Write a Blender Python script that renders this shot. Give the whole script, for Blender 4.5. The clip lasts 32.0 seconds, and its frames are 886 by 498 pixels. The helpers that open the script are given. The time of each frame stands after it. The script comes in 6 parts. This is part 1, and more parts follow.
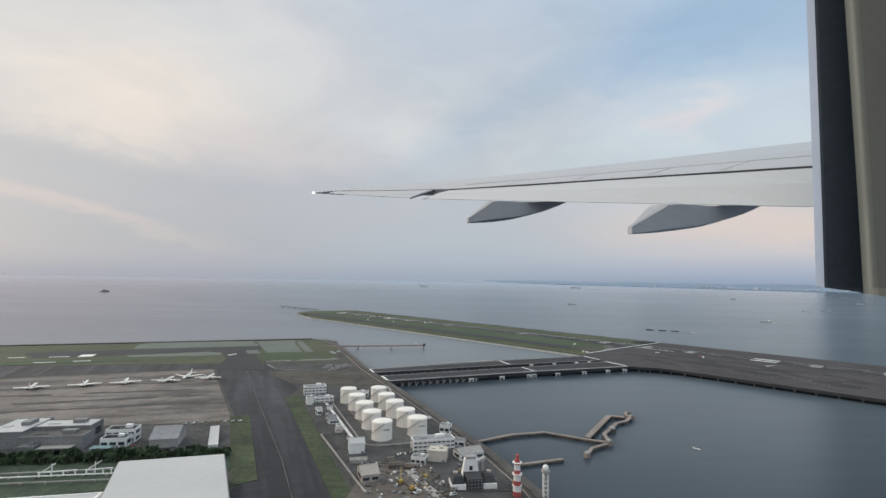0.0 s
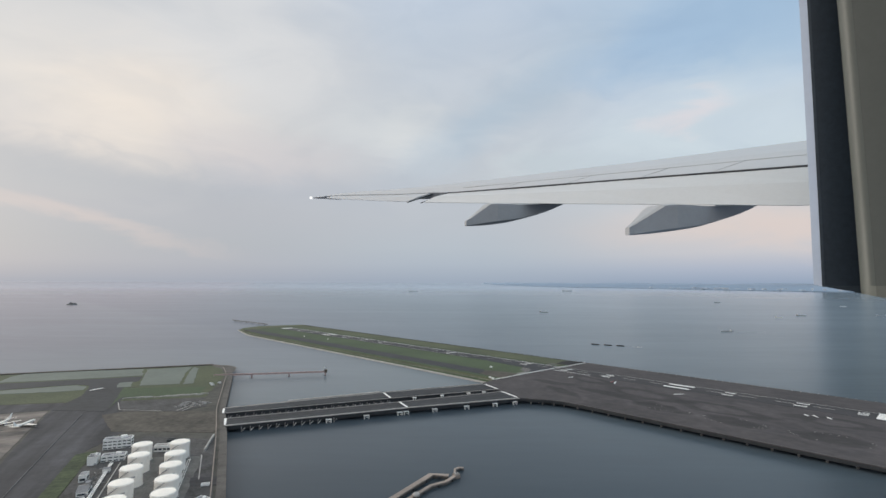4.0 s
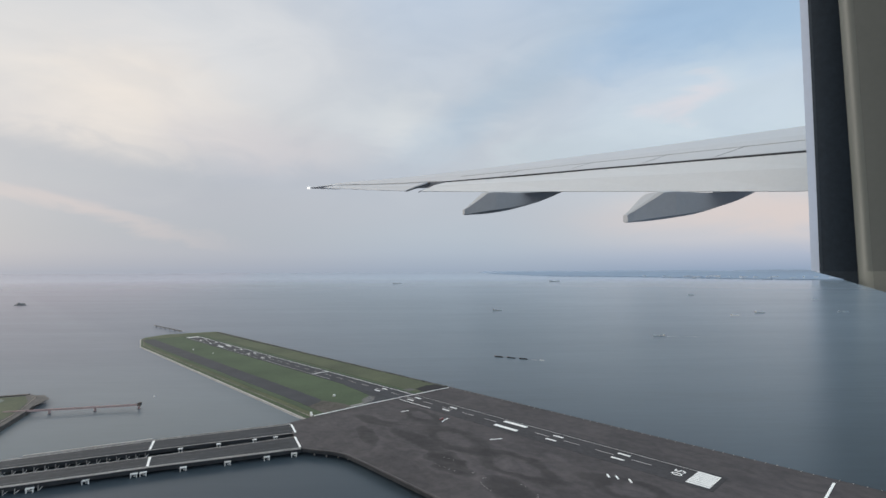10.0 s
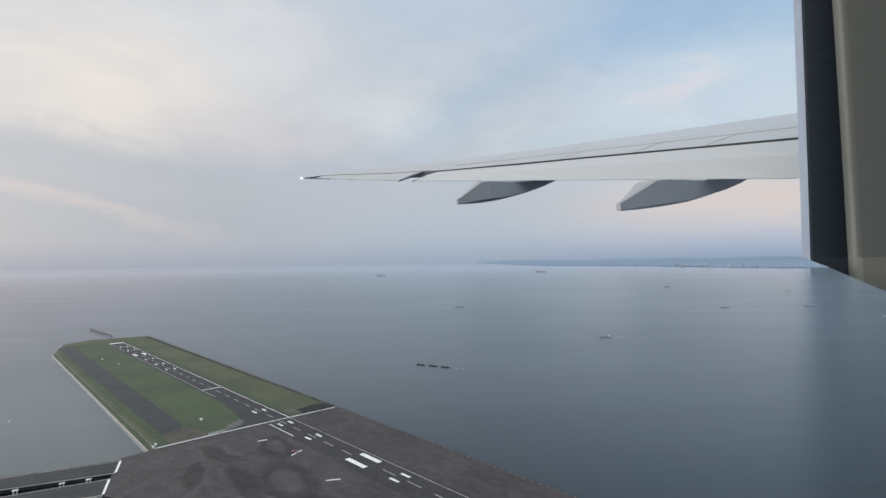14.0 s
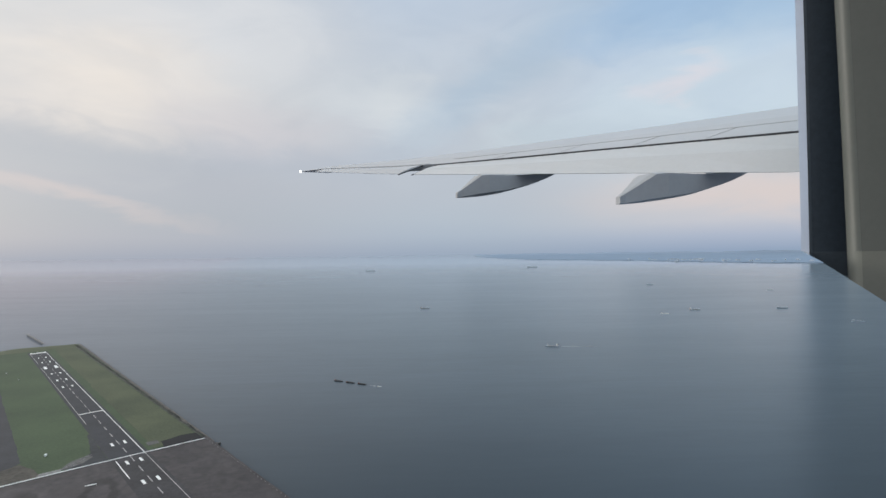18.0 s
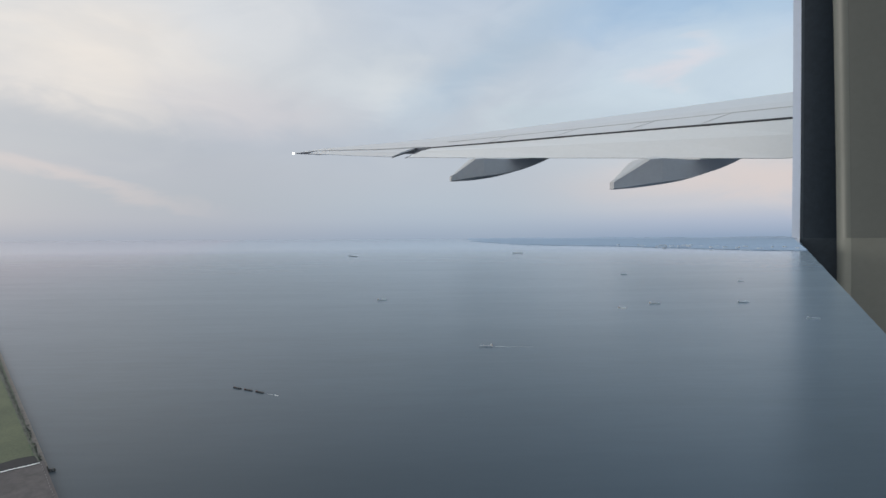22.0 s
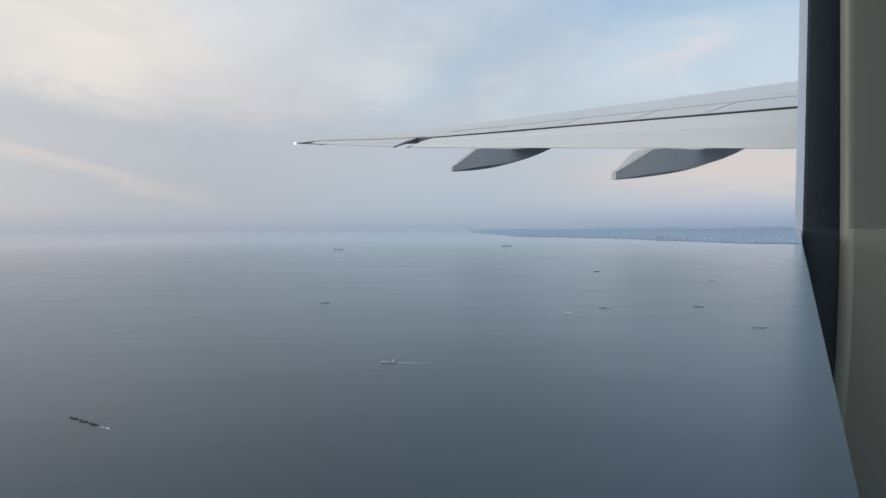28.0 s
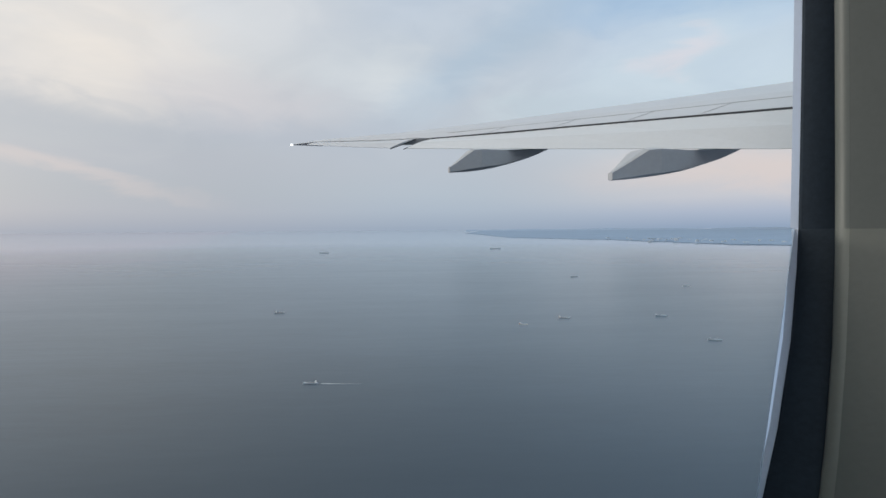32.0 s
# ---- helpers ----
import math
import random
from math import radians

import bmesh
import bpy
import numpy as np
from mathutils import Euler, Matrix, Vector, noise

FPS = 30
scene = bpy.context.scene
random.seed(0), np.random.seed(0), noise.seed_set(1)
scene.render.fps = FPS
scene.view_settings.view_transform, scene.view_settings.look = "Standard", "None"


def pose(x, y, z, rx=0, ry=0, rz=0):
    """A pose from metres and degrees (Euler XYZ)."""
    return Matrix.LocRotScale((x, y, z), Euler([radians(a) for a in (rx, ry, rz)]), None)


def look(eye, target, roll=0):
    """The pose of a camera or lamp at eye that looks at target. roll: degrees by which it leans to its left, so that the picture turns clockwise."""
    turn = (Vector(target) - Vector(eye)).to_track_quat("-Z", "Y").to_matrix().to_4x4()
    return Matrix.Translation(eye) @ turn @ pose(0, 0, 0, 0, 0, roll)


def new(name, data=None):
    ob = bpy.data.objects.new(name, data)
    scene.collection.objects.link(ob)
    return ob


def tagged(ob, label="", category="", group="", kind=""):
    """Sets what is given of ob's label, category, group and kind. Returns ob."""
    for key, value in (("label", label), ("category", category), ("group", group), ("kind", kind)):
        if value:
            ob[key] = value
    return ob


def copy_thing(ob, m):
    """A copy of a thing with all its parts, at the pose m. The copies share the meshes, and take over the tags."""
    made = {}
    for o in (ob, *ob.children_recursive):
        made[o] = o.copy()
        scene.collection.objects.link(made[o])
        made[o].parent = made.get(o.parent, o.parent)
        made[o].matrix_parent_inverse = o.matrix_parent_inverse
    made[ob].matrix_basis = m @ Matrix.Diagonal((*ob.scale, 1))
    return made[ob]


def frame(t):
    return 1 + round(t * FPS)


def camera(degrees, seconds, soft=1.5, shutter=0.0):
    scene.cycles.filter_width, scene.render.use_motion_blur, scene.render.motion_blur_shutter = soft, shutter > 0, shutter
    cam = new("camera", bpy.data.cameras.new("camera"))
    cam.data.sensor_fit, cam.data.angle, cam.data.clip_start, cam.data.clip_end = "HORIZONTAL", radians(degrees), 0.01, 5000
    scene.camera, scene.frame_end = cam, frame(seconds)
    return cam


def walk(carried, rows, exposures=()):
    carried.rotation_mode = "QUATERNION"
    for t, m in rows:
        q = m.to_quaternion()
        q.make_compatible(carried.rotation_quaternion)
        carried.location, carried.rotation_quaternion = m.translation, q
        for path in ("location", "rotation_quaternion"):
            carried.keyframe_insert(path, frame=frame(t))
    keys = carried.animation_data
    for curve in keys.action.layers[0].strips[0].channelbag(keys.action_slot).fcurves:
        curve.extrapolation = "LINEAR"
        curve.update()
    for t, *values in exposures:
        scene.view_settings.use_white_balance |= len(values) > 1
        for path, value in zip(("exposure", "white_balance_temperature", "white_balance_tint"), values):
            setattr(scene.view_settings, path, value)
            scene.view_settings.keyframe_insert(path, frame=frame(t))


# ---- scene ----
# One unit stands for about ninety metres of the airport: the climb is scaled to the camera's top speed and reach.
cam = camera(84.22, 32.0)
PATH = [
    (0, -5.054, -1.698, 2.404, -0.25, 3.55, -1.04),
    (0.5, -4.645, -1.559, 2.481, -0.21, 4.08, -0.68),
    (1, -4.235, -1.421, 2.559, -0.00, 4.40, -0.60),
    (1.5, -3.824, -1.282, 2.636, -0.00, 4.39, -0.39),
    (2, -3.412, -1.143, 2.713, 0.09, 4.11, -0.31),
    (2.5, -2.997, -1.003, 2.791, -0.02, 4.01, -0.29),
    (3, -2.581, -0.863, 2.869, -0.08, 3.71, -0.34),
    (3.5, -2.162, -0.723, 2.947, -0.37, 3.82, -0.28),
    (5.5, -0.436, -0.150, 3.268, -0.31, 4.07, -0.35),
    (6, 0.000, 0.000, 3.348, -0.00, 3.99, -0.34),
    (7, 0.875, 0.305, 3.509, 0.01, 3.88, -0.24),
    (8, 1.754, 0.619, 3.670, -0.14, 3.52, -0.13),
    (9, 2.635, 0.938, 3.828, -0.41, 2.97, 0.06),
    (10, 3.517, 1.260, 3.984, -0.43, 2.65, 0.23),
    (11, 4.401, 1.583, 4.138, -0.60, 2.24, 0.40),
    (12, 5.284, 1.908, 4.292, -0.81, 1.93, 0.55),
    (13, 6.165, 2.235, 4.446, -0.98, 1.70, 0.67),
    (16, 8.775, 3.240, 4.922, -1.08, 0.97, 0.72),
    (17, 9.663, 3.574, 5.086, -1.09, 0.92, 0.76),
    (18, 10.554, 3.904, 5.249, -1.06, 0.66, 0.70),
    (19, 11.448, 4.231, 5.411, -1.20, 0.30, 0.63),
    (20, 12.344, 4.552, 5.573, -0.49, -0.06, 0.43),
    (21, 13.242, 4.869, 5.732, -1.03, -0.50, 0.41),
    (22, 14.142, 5.183, 5.889, -1.74, -1.26, 0.30),
    (23, 15.044, 5.493, 6.044, -2.27, -1.75, 0.27),
    (24, 15.946, 5.801, 6.198, -1.84, -2.19, 0.16),
    (25, 16.850, 6.107, 6.351, -1.93, -2.32, 0.17),
    (28, 19.564, 7.009, 6.798, -1.46, -2.41, 0.25),
    (30, 21.377, 7.607, 7.091, -1.63, -2.34, 0.34),
    (32, 23.191, 8.205, 7.383, -1.74, -2.29, 0.42),
]
walk(cam, [(t, pose(x, y, z, 90 + pitch, roll, yaw)) for t, x, y, z, yaw, pitch, roll in PATH], exposures=[(0.0, 0.0, 6540, 10), (9.0, 0.0, 6380, 10), (32.0, 0.0, 6260, 9)])

SEA_Z, LAND_Z, DECK_Z = -0.15, -0.10, 0.0

# ---- world, sun ----
world = bpy.data.worlds.new("overcast_evening")
scene.world = world
world.use_nodes = True
wn, wl = world.node_tree.nodes, world.node_tree.links
wn.clear()


def wnode(kind, **values):
    n = wn.new(kind)
    for key, v in values.items():
        n.inputs[key.replace("_", " ")].default_value = v
    return n


def wramp(stops, smooth=True):
    r = wn.new("ShaderNodeValToRGB")
    r.color_ramp.interpolation = "EASE" if smooth else "LINEAR"
    while len(r.color_ramp.elements) < len(stops):
        r.color_ramp.elements.new(0.5)
    for e, (p, c) in zip(r.color_ramp.elements, stops):
        e.position, e.color = p, (*c, 1)
    return r


def wmix(fac, a, b, blend="MIX"):
    m = wn.new("ShaderNodeMix")
    m.data_type, m.blend_type = "RGBA", blend
    for key, v in (("Factor", fac), ("A", a), ("B", b)):
        sockets = [i for i in m.inputs if i.name == key and (i.type == "RGBA" or key == "Factor" and i.type == "VALUE")]
        if isinstance(v, (int, float)):
            sockets[0].default_value = v
        elif isinstance(v, tuple):
            sockets[0].default_value = (*v, 1)
        else:
            wl.new(v, sockets[0])
    return [o for o in m.outputs if o.type == "RGBA"][0]


def wmath(op, a, b=0.0, clamp=False):
    m = wn.new("ShaderNodeMath")
    m.operation, m.use_clamp = op, clamp
    for i, v in enumerate((a, b)):
        if isinstance(v, (int, float)):
            m.inputs[i].default_value = v
        else:
            wl.new(v, m.inputs[i])
    return m.outputs[0]


SUN_AZ, SUN_EL = radians(-62), radians(16)
sky = wn.new("ShaderNodeTexSky")
sky.sky_type, sky.sun_disc = "NISHITA", False
sky.sun_elevation, sky.sun_rotation = SUN_EL, SUN_AZ
sky.air_density, sky.dust_density = 1.0, 2.5
clear = wmix(1.0, sky.outputs[0], (0.10, 0.10, 0.10), "MULTIPLY")
coord = wn.new("ShaderNodeTexCoord")
sep = wn.new("ShaderNodeSeparateXYZ")
wl.new(coord.outputs["Generated"], sep.inputs[0])
sx, sy, sz = sep.outputs
def lin(r, g, b):
    """A colour of the sky from its eight-bit values."""
    return tuple(((c / 255 + 0.055) / 1.055) ** 2.4 for c in (r, g, b))


azimuth = wmath("MULTIPLY", wmath("ARCTAN2", sx, sy), math.degrees(1))
elevation = wmath("MULTIPLY", wmath("ARCSINE", sz), math.degrees(1))
# drifting wisps that fray the edges of every sheet of cloud
cmap = wn.new("ShaderNodeMapping")
cmap.inputs["Rotation"].default_value = (0.0, radians(24), 0.0)
cmap.inputs["Scale"].default_value = (0.8, 0.8, 2.0)
wl.new(coord.outputs["Generated"], cmap.inputs[0])
wisp = wnode("ShaderNodeTexNoise", Scale=4.5, Detail=5.0, Roughness=0.5, Distortion=0.5)
fine = wnode("ShaderNodeTexNoise", Scale=9.0, Detail=5.0, Roughness=0.55, Distortion=0.6)
for n in (wisp, fine):
    wl.new(cmap.outputs[0], n.inputs["Vector"])
frayed = wn.new("ShaderNodeCombineXYZ")
wl.new(wmath("ADD", azimuth, wmath("MULTIPLY", wmath("SUBTRACT", wisp.outputs[0], 0.5), 16.0)), frayed.inputs[0])
wl.new(wmath("ADD", elevation, wmath("MULTIPLY", wmath("SUBTRACT", fine.outputs[0], 0.5), 7.0)), frayed.inputs[1])


def height_ramp(stops):
    """The sky's colour by elevation in degrees, up to fifty."""
    r = wramp([((e + 2) / 52, lin(*c)) for e, c in stops], False)
    lifted = wmath("ADD", elevation, wmath("MULTIPLY", wmath("SUBTRACT", wisp.outputs[0], 0.5), wmath("MULTIPLY", elevation, 0.30)))
    wl.new(wmath("DIVIDE", wmath("ADD", lifted, 2.0), 52.0), r.inputs[0])
    return r.outputs[0]


WEST = height_ramp([(0, (166, 174, 188)), (2.0, (178, 183, 193)), (4, (179, 184, 192)), (7, (184, 187, 194)), (10, (186, 189, 195)), (13, (203, 202, 204)), (17, (213, 212, 211)), (22, (214, 214, 214)), (32, (200, 206, 213))])
NORTH_SKY = height_ramp([(0, (161, 174, 191)), (2.2, (177, 188, 201)), (4, (184, 193, 203)), (7, (189, 195, 203)), (12, (194, 199, 206)), (17, (200, 207, 214)), (22, (199, 207, 216)), (28, (191, 203, 217)), (42, (168, 189, 215))])
EAST = height_ramp([(0, (150, 167, 190)), (1.6, (178, 187, 204)), (3.2, (203, 203, 209)), (6, (214, 208, 207)), (9, (208, 212, 216)), (13, (204, 217, 225)), (18, (200, 214, 228)), (22, (179, 203, 225)), (30, (163, 191, 218))])


def across(lo, hi):
    """Nought to one between two bearings in degrees."""
    m = wn.new("ShaderNodeMapRange")
    m.interpolation_type = "SMOOTHSTEP"
    m.inputs["From Min"].default_value, m.inputs["From Max"].default_value = lo, hi
    wl.new(azimuth, m.inputs["Value"])
    return m.outputs[0]


sky_all = wmix(across(4, 34), wmix(across(-27, 2), WEST, NORTH_SKY), EAST)


def cloud(az, el, wide, high, tilt, colour, amount):
    """Lays one soft sheet of cloud, or a gap of clear blue, over the sky; degrees."""
    global sky_all
    m = wn.new("ShaderNodeMapping")
    m.vector_type = "TEXTURE"
    m.inputs["Location"].default_value, m.inputs["Rotation"].default_value, m.inputs["Scale"].default_value = (az, el, 0), (0, 0, radians(tilt)), (wide, high, 1)
    wl.new(frayed.outputs[0], m.inputs[0])
    length = wn.new("ShaderNodeVectorMath")
    length.operation = "LENGTH"
    wl.new(m.outputs[0], length.inputs[0])
    soft = wn.new("ShaderNodeMapRange")
    soft.interpolation_type = "SMOOTHSTEP"
    for key, v in (("From Min", 1.5), ("From Max", 0.0), ("To Min", 0.0), ("To Max", amount)):
        soft.inputs[key].default_value = v
    wl.new(length.outputs["Value"], soft.inputs["Value"])
    sky_all = wmix(soft.outputs[0], sky_all, lin(*colour))


cloud(-24, 23.5, 13, 6, 5, (224, 224, 224), 0.7)
cloud(-33, 16.5, 11, 6.5, 4, (239, 229, 218), 0.85)
cloud(-20, 14.0, 9, 3.5, -6, (212, 206, 207), 0.5)
cloud(-38, 10.5, 14, 2.2, -3, (182, 187, 194), 0.7)
cloud(-37, 6.0, 11, 1.3, -14, (212, 201, 199), 0.6)
cloud(-14, 10.5, 14, 2.5, -4, (187, 192, 201), 0.5)
cloud(-5, 16.7, 7.5, 3.4, -14, (218, 221, 222), 0.85)
cloud(6, 19.5, 14, 3.6, 33, (182, 198, 212), 0.75)
cloud(12, 13.0, 9, 2.0, 10, (203, 214, 219), 0.6)
cloud(25, 24.5, 13, 3.2, 6, (161, 189, 217), 0.7)
cloud(27, 16.6, 12, 3.8, 12, (208, 220, 227), 0.7)
cloud(37, 6.2, 15, 2.6, 0, (227, 211, 204), 0.65)
cloud(26.5, 17.6, 3.2, 1.3, 12, (224, 220, 224), 0.8)
# lumps and hollows in the cloud sheets
mott = wramp([(0.34, (0.965, 0.972, 0.98)), (0.66, (1.032, 1.028, 1.022))])
lump = wnode("ShaderNodeTexNoise", Scale=6.5, Detail=4.0, Roughness=0.5, Distortion=0.7)
wl.new(cmap.outputs[0], lump.inputs["Vector"])
wl.new(lump.outputs[0], mott.inputs[0])
high = wramp([(0.07, (0.0, 0.0, 0.0)), (0.24, (1.0, 1.0, 1.0))])
wl.new(sz, high.inputs[0])
sky_all = wmix(high.outputs[0], sky_all, wmix(1.0, sky_all, mott.outputs[0], "MULTIPLY"))
# the Nishita daylight shows faintly through the overcast
sky_all = wmix(0.06, sky_all, clear)
# brighter towards the zenith, as under thin overcast
zen = wramp([(0.44, (1.0, 1.0, 1.0)), (0.90, (2.75, 2.38, 1.98))])
wl.new(sz, zen.inputs[0])
sky_all = wmix(1.0, sky_all, zen.outputs[0], "MULTIPLY")
back = wn.new("ShaderNodeBackground")
back.inputs["Strength"].default_value = 1.0
wl.new(sky_all, back.inputs["Color"])
wl.new(back.outputs[0], wn.new("ShaderNodeOutputWorld").inputs[0])

sun_data = bpy.data.lights.new("sun", "SUN")
sun_data.energy, sun_data.angle, sun_data.color = 1.3, radians(16), (1.0, 0.93, 0.84)
sun = new("sun", sun_data)
sun.matrix_world = look((math.sin(SUN_AZ) * 60, math.cos(SUN_AZ) * 60 , 60 * math.tan(SUN_EL)), (0, 0, 0))


# ---- materials ----
def material(name, base, rough=0.7, vary=0.25, big=1.0, small=20.0, bump=0.2, metal=0.0, tint=None, ior=1.45, random_shade=0.0):
    """A surface with two scales of stains and grain, and fine relief."""
    m = bpy.data.materials.new(name)
    m.use_nodes = True
    n, l = m.node_tree.nodes, m.node_tree.links
    bsdf = n["Principled BSDF"]
    co = n.new("ShaderNodeTexCoord")
    a, b = n.new("ShaderNodeTexNoise"), n.new("ShaderNodeTexNoise")
    for t, sc, d in ((a, big, 5.0), (b, small, 8.0)):
        t.inputs["Scale"].default_value, t.inputs["Detail"].default_value = sc, d
        t.inputs["Roughness"].default_value = 0.62
        l.new(co.outputs["Object"], t.inputs["Vector"])
    add = n.new("ShaderNodeMath")
    add.operation = "ADD"
    l.new(a.outputs[0], add.inputs[0]), l.new(b.outputs[0], add.inputs[1])
    half = n.new("ShaderNodeMath")
    half.operation = "MULTIPLY"
    half.inputs[1].default_value = 0.5
    l.new(add.outputs[0], half.inputs[0])
    ramp = n.new("ShaderNodeValToRGB")
    tint = tint or base
    ramp.color_ramp.elements[0].position, ramp.color_ramp.elements[1].position = 0.36, 0.64
    ramp.color_ramp.elements[0].color = (*[c * (1 - vary) for c in tint], 1)
    ramp.color_ramp.elements[1].color = (*[min(0.9, c * (1 + vary)) for c in base], 1)
    l.new(half.outputs[0], ramp.inputs[0])
    colour = ramp.outputs[0]
    if random_shade:
        info = n.new("ShaderNodeObjectInfo")
        hsv = n.new("ShaderNodeHueSaturation")
        mr = n.new("ShaderNodeMapRange")
        mr.inputs["To Min"].default_value, mr.inputs["To Max"].default_value = 1 - random_shade, 1 + random_shade
        l.new(info.outputs["Random"], mr.inputs["Value"])
        l.new(mr.outputs[0], hsv.inputs["Value"]), l.new(colour, hsv.inputs["Color"])
        colour = hsv.outputs[0]
    l.new(colour, bsdf.inputs["Base Color"])
    bsdf.inputs["Roughness"].default_value, bsdf.inputs["Metallic"].default_value = rough, metal
    bsdf.inputs["IOR"].default_value = ior
    if bump:
        bp = n.new("ShaderNodeBump")
        bp.inputs["Strength"].default_value, bp.inputs["Distance"].default_value = bump, 0.3 / small
        l.new(b.outputs[0], bp.inputs["Height"]), l.new(bp.outputs[0], bsdf.inputs["Normal"])
    return m


def stained_asphalt(name):
    """Dark deck asphalt with drawn-out stains and swirling tyre marks."""
    m = material(name, (0.053, 0.053, 0.058), 0.85, 0.25, 0.55, 5.0, 0.05, tint=(0.045, 0.045, 0.050))
    n, l = m.node_tree.nodes, m.node_tree.links
    bsdf = n["Principled BSDF"]
    co = n.new("ShaderNodeTexCoord")
    mp = n.new("ShaderNodeMapping")
    mp.vector_type = "TEXTURE"
    mp.inputs["Rotation"].default_value = (0, 0, radians(133.3))
    mp.inputs["Scale"].default_value = (1.33, 0.69, 1.0)
    l.new(co.outputs["Object"], mp.inputs[0])
    swirl = n.new("ShaderNodeTexNoise")
    for key, v in (("Scale", 1.5), ("Detail", 6.0), ("Roughness", 0.58), ("Distortion", 1.6)):
        swirl.inputs[key].default_value = v
    l.new(mp.outputs[0], swirl.inputs["Vector"])
    ramp = n.new("ShaderNodeValToRGB")
    ramp.color_ramp.elements[0].position, ramp.color_ramp.elements[1].position = 0.38, 0.62
    ramp.color_ramp.elements[0].color, ramp.color_ramp.elements[1].color = (0.84, 0.83, 0.85, 1), (1.14, 1.12, 1.10, 1)
    l.new(swirl.outputs[0], ramp.inputs[0])
    colour = bsdf.inputs["Base Color"].links[0].from_socket

    def times(a, b):
        mix = n.new("ShaderNodeMix")
        mix.data_type, mix.blend_type = "RGBA", "MULTIPLY"
        mix.inputs[0].default_value = 1.0
        l.new(a, mix.inputs[6]), l.new(b, mix.inputs[7])
        return mix.outputs[2]

    colour = times(colour, ramp.outputs[0])
    # turning loops: dark rubbed lanes round paler islands, with frayed edges
    fray = n.new("ShaderNodeTexNoise")
    for key, v in (("Scale", 1.1), ("Detail", 5.0), ("Roughness", 0.55)):
        fray.inputs[key].default_value = v
    l.new(co.outputs["Object"], fray.inputs["Vector"])
    shift = n.new("ShaderNodeVectorMath")
    shift.operation = "MULTIPLY_ADD"
    shift.inputs[1].default_value = (0.8, 0.8, 0.0)
    l.new(fray.outputs["Color"], shift.inputs[0]), l.new(co.outputs["Object"], shift.inputs[2])
    ring = ((0.0, 1.30), (0.5, 1.16), (0.78, 0.60), (1.0, 0.62), (1.35, 1.08), (1.7, 1.0))
    lobe = ((0.0, 0.66), (0.6, 0.60), (0.85, 0.72), (1.1, 1.16), (1.4, 1.08), (1.7, 1.0))
    pale = ((0.0, 1.75), (0.5, 1.4), (1.0, 1.06), (1.2, 1.0), (1.5, 1.0), (1.7, 1.0))
    for shape, a, b, la, lb, turn in ((lobe, 2.36, -2.83, 0.72, 0.38, 6), (lobe, 3.95, -2.80, 0.78, 0.26, 8), (lobe, 5.15, -2.40, 1.6, 0.26, 10), (ring, 4.95, -1.60, 1.0, 0.50, 10), (ring, 6.95, -0.95, 0.8, 0.36, 14),
                                      (ring, 0.80, -1.25, 0.8, 0.36, 0), (lobe, 0.65, -2.75, 0.8, 0.40, 0), (lobe, 6.6, -3.0, 0.8, 0.26, 16), (pale, 2.5, -0.95, 0.42, 0.15, 4), (lobe, 7.5, -2.1, 0.9, 0.3, -10), (ring, 2.9, -1.85, 1.0, 0.42, 5)):
        cx, cy = 8.45 + a * math.cos(radians(133.3)) + b * math.sin(radians(133.3)), 10.67 + a * math.sin(radians(133.3)) - b * math.cos(radians(133.3))
        at = n.new("ShaderNodeMapping")
        at.vector_type = "TEXTURE"
        at.inputs["Location"].default_value, at.inputs["Rotation"].default_value, at.inputs["Scale"].default_value = (cx + 0.4, cy + 0.4, 0), (0, 0, radians(133.3 - turn)), (la, lb, 1)
        l.new(shift.outputs[0], at.inputs[0])
        flat = n.new("ShaderNodeVectorMath")
        flat.operation = "MULTIPLY"
        flat.inputs[1].default_value = (0.588, 0.588, 0.0)
        l.new(at.outputs[0], flat.inputs[0])
        far = n.new("ShaderNodeVectorMath")
        far.operation = "LENGTH"
        l.new(flat.outputs[0], far.inputs[0])
        tone = n.new("ShaderNodeValToRGB")
        tone.color_ramp.interpolation = "EASE"
        while len(tone.color_ramp.elements) < len(shape):
            tone.color_ramp.elements.new(0.5)
        for e, (p, v) in zip(tone.color_ramp.elements, shape):
            e.position, e.color = p / 1.7, (v, v * 0.99, v * 0.985, 1)
        l.new(far.outputs["Value"], tone.inputs[0])
        colour = times(colour, tone.outputs[0])
    l.new(colour, bsdf.inputs["Base Color"])
    return m


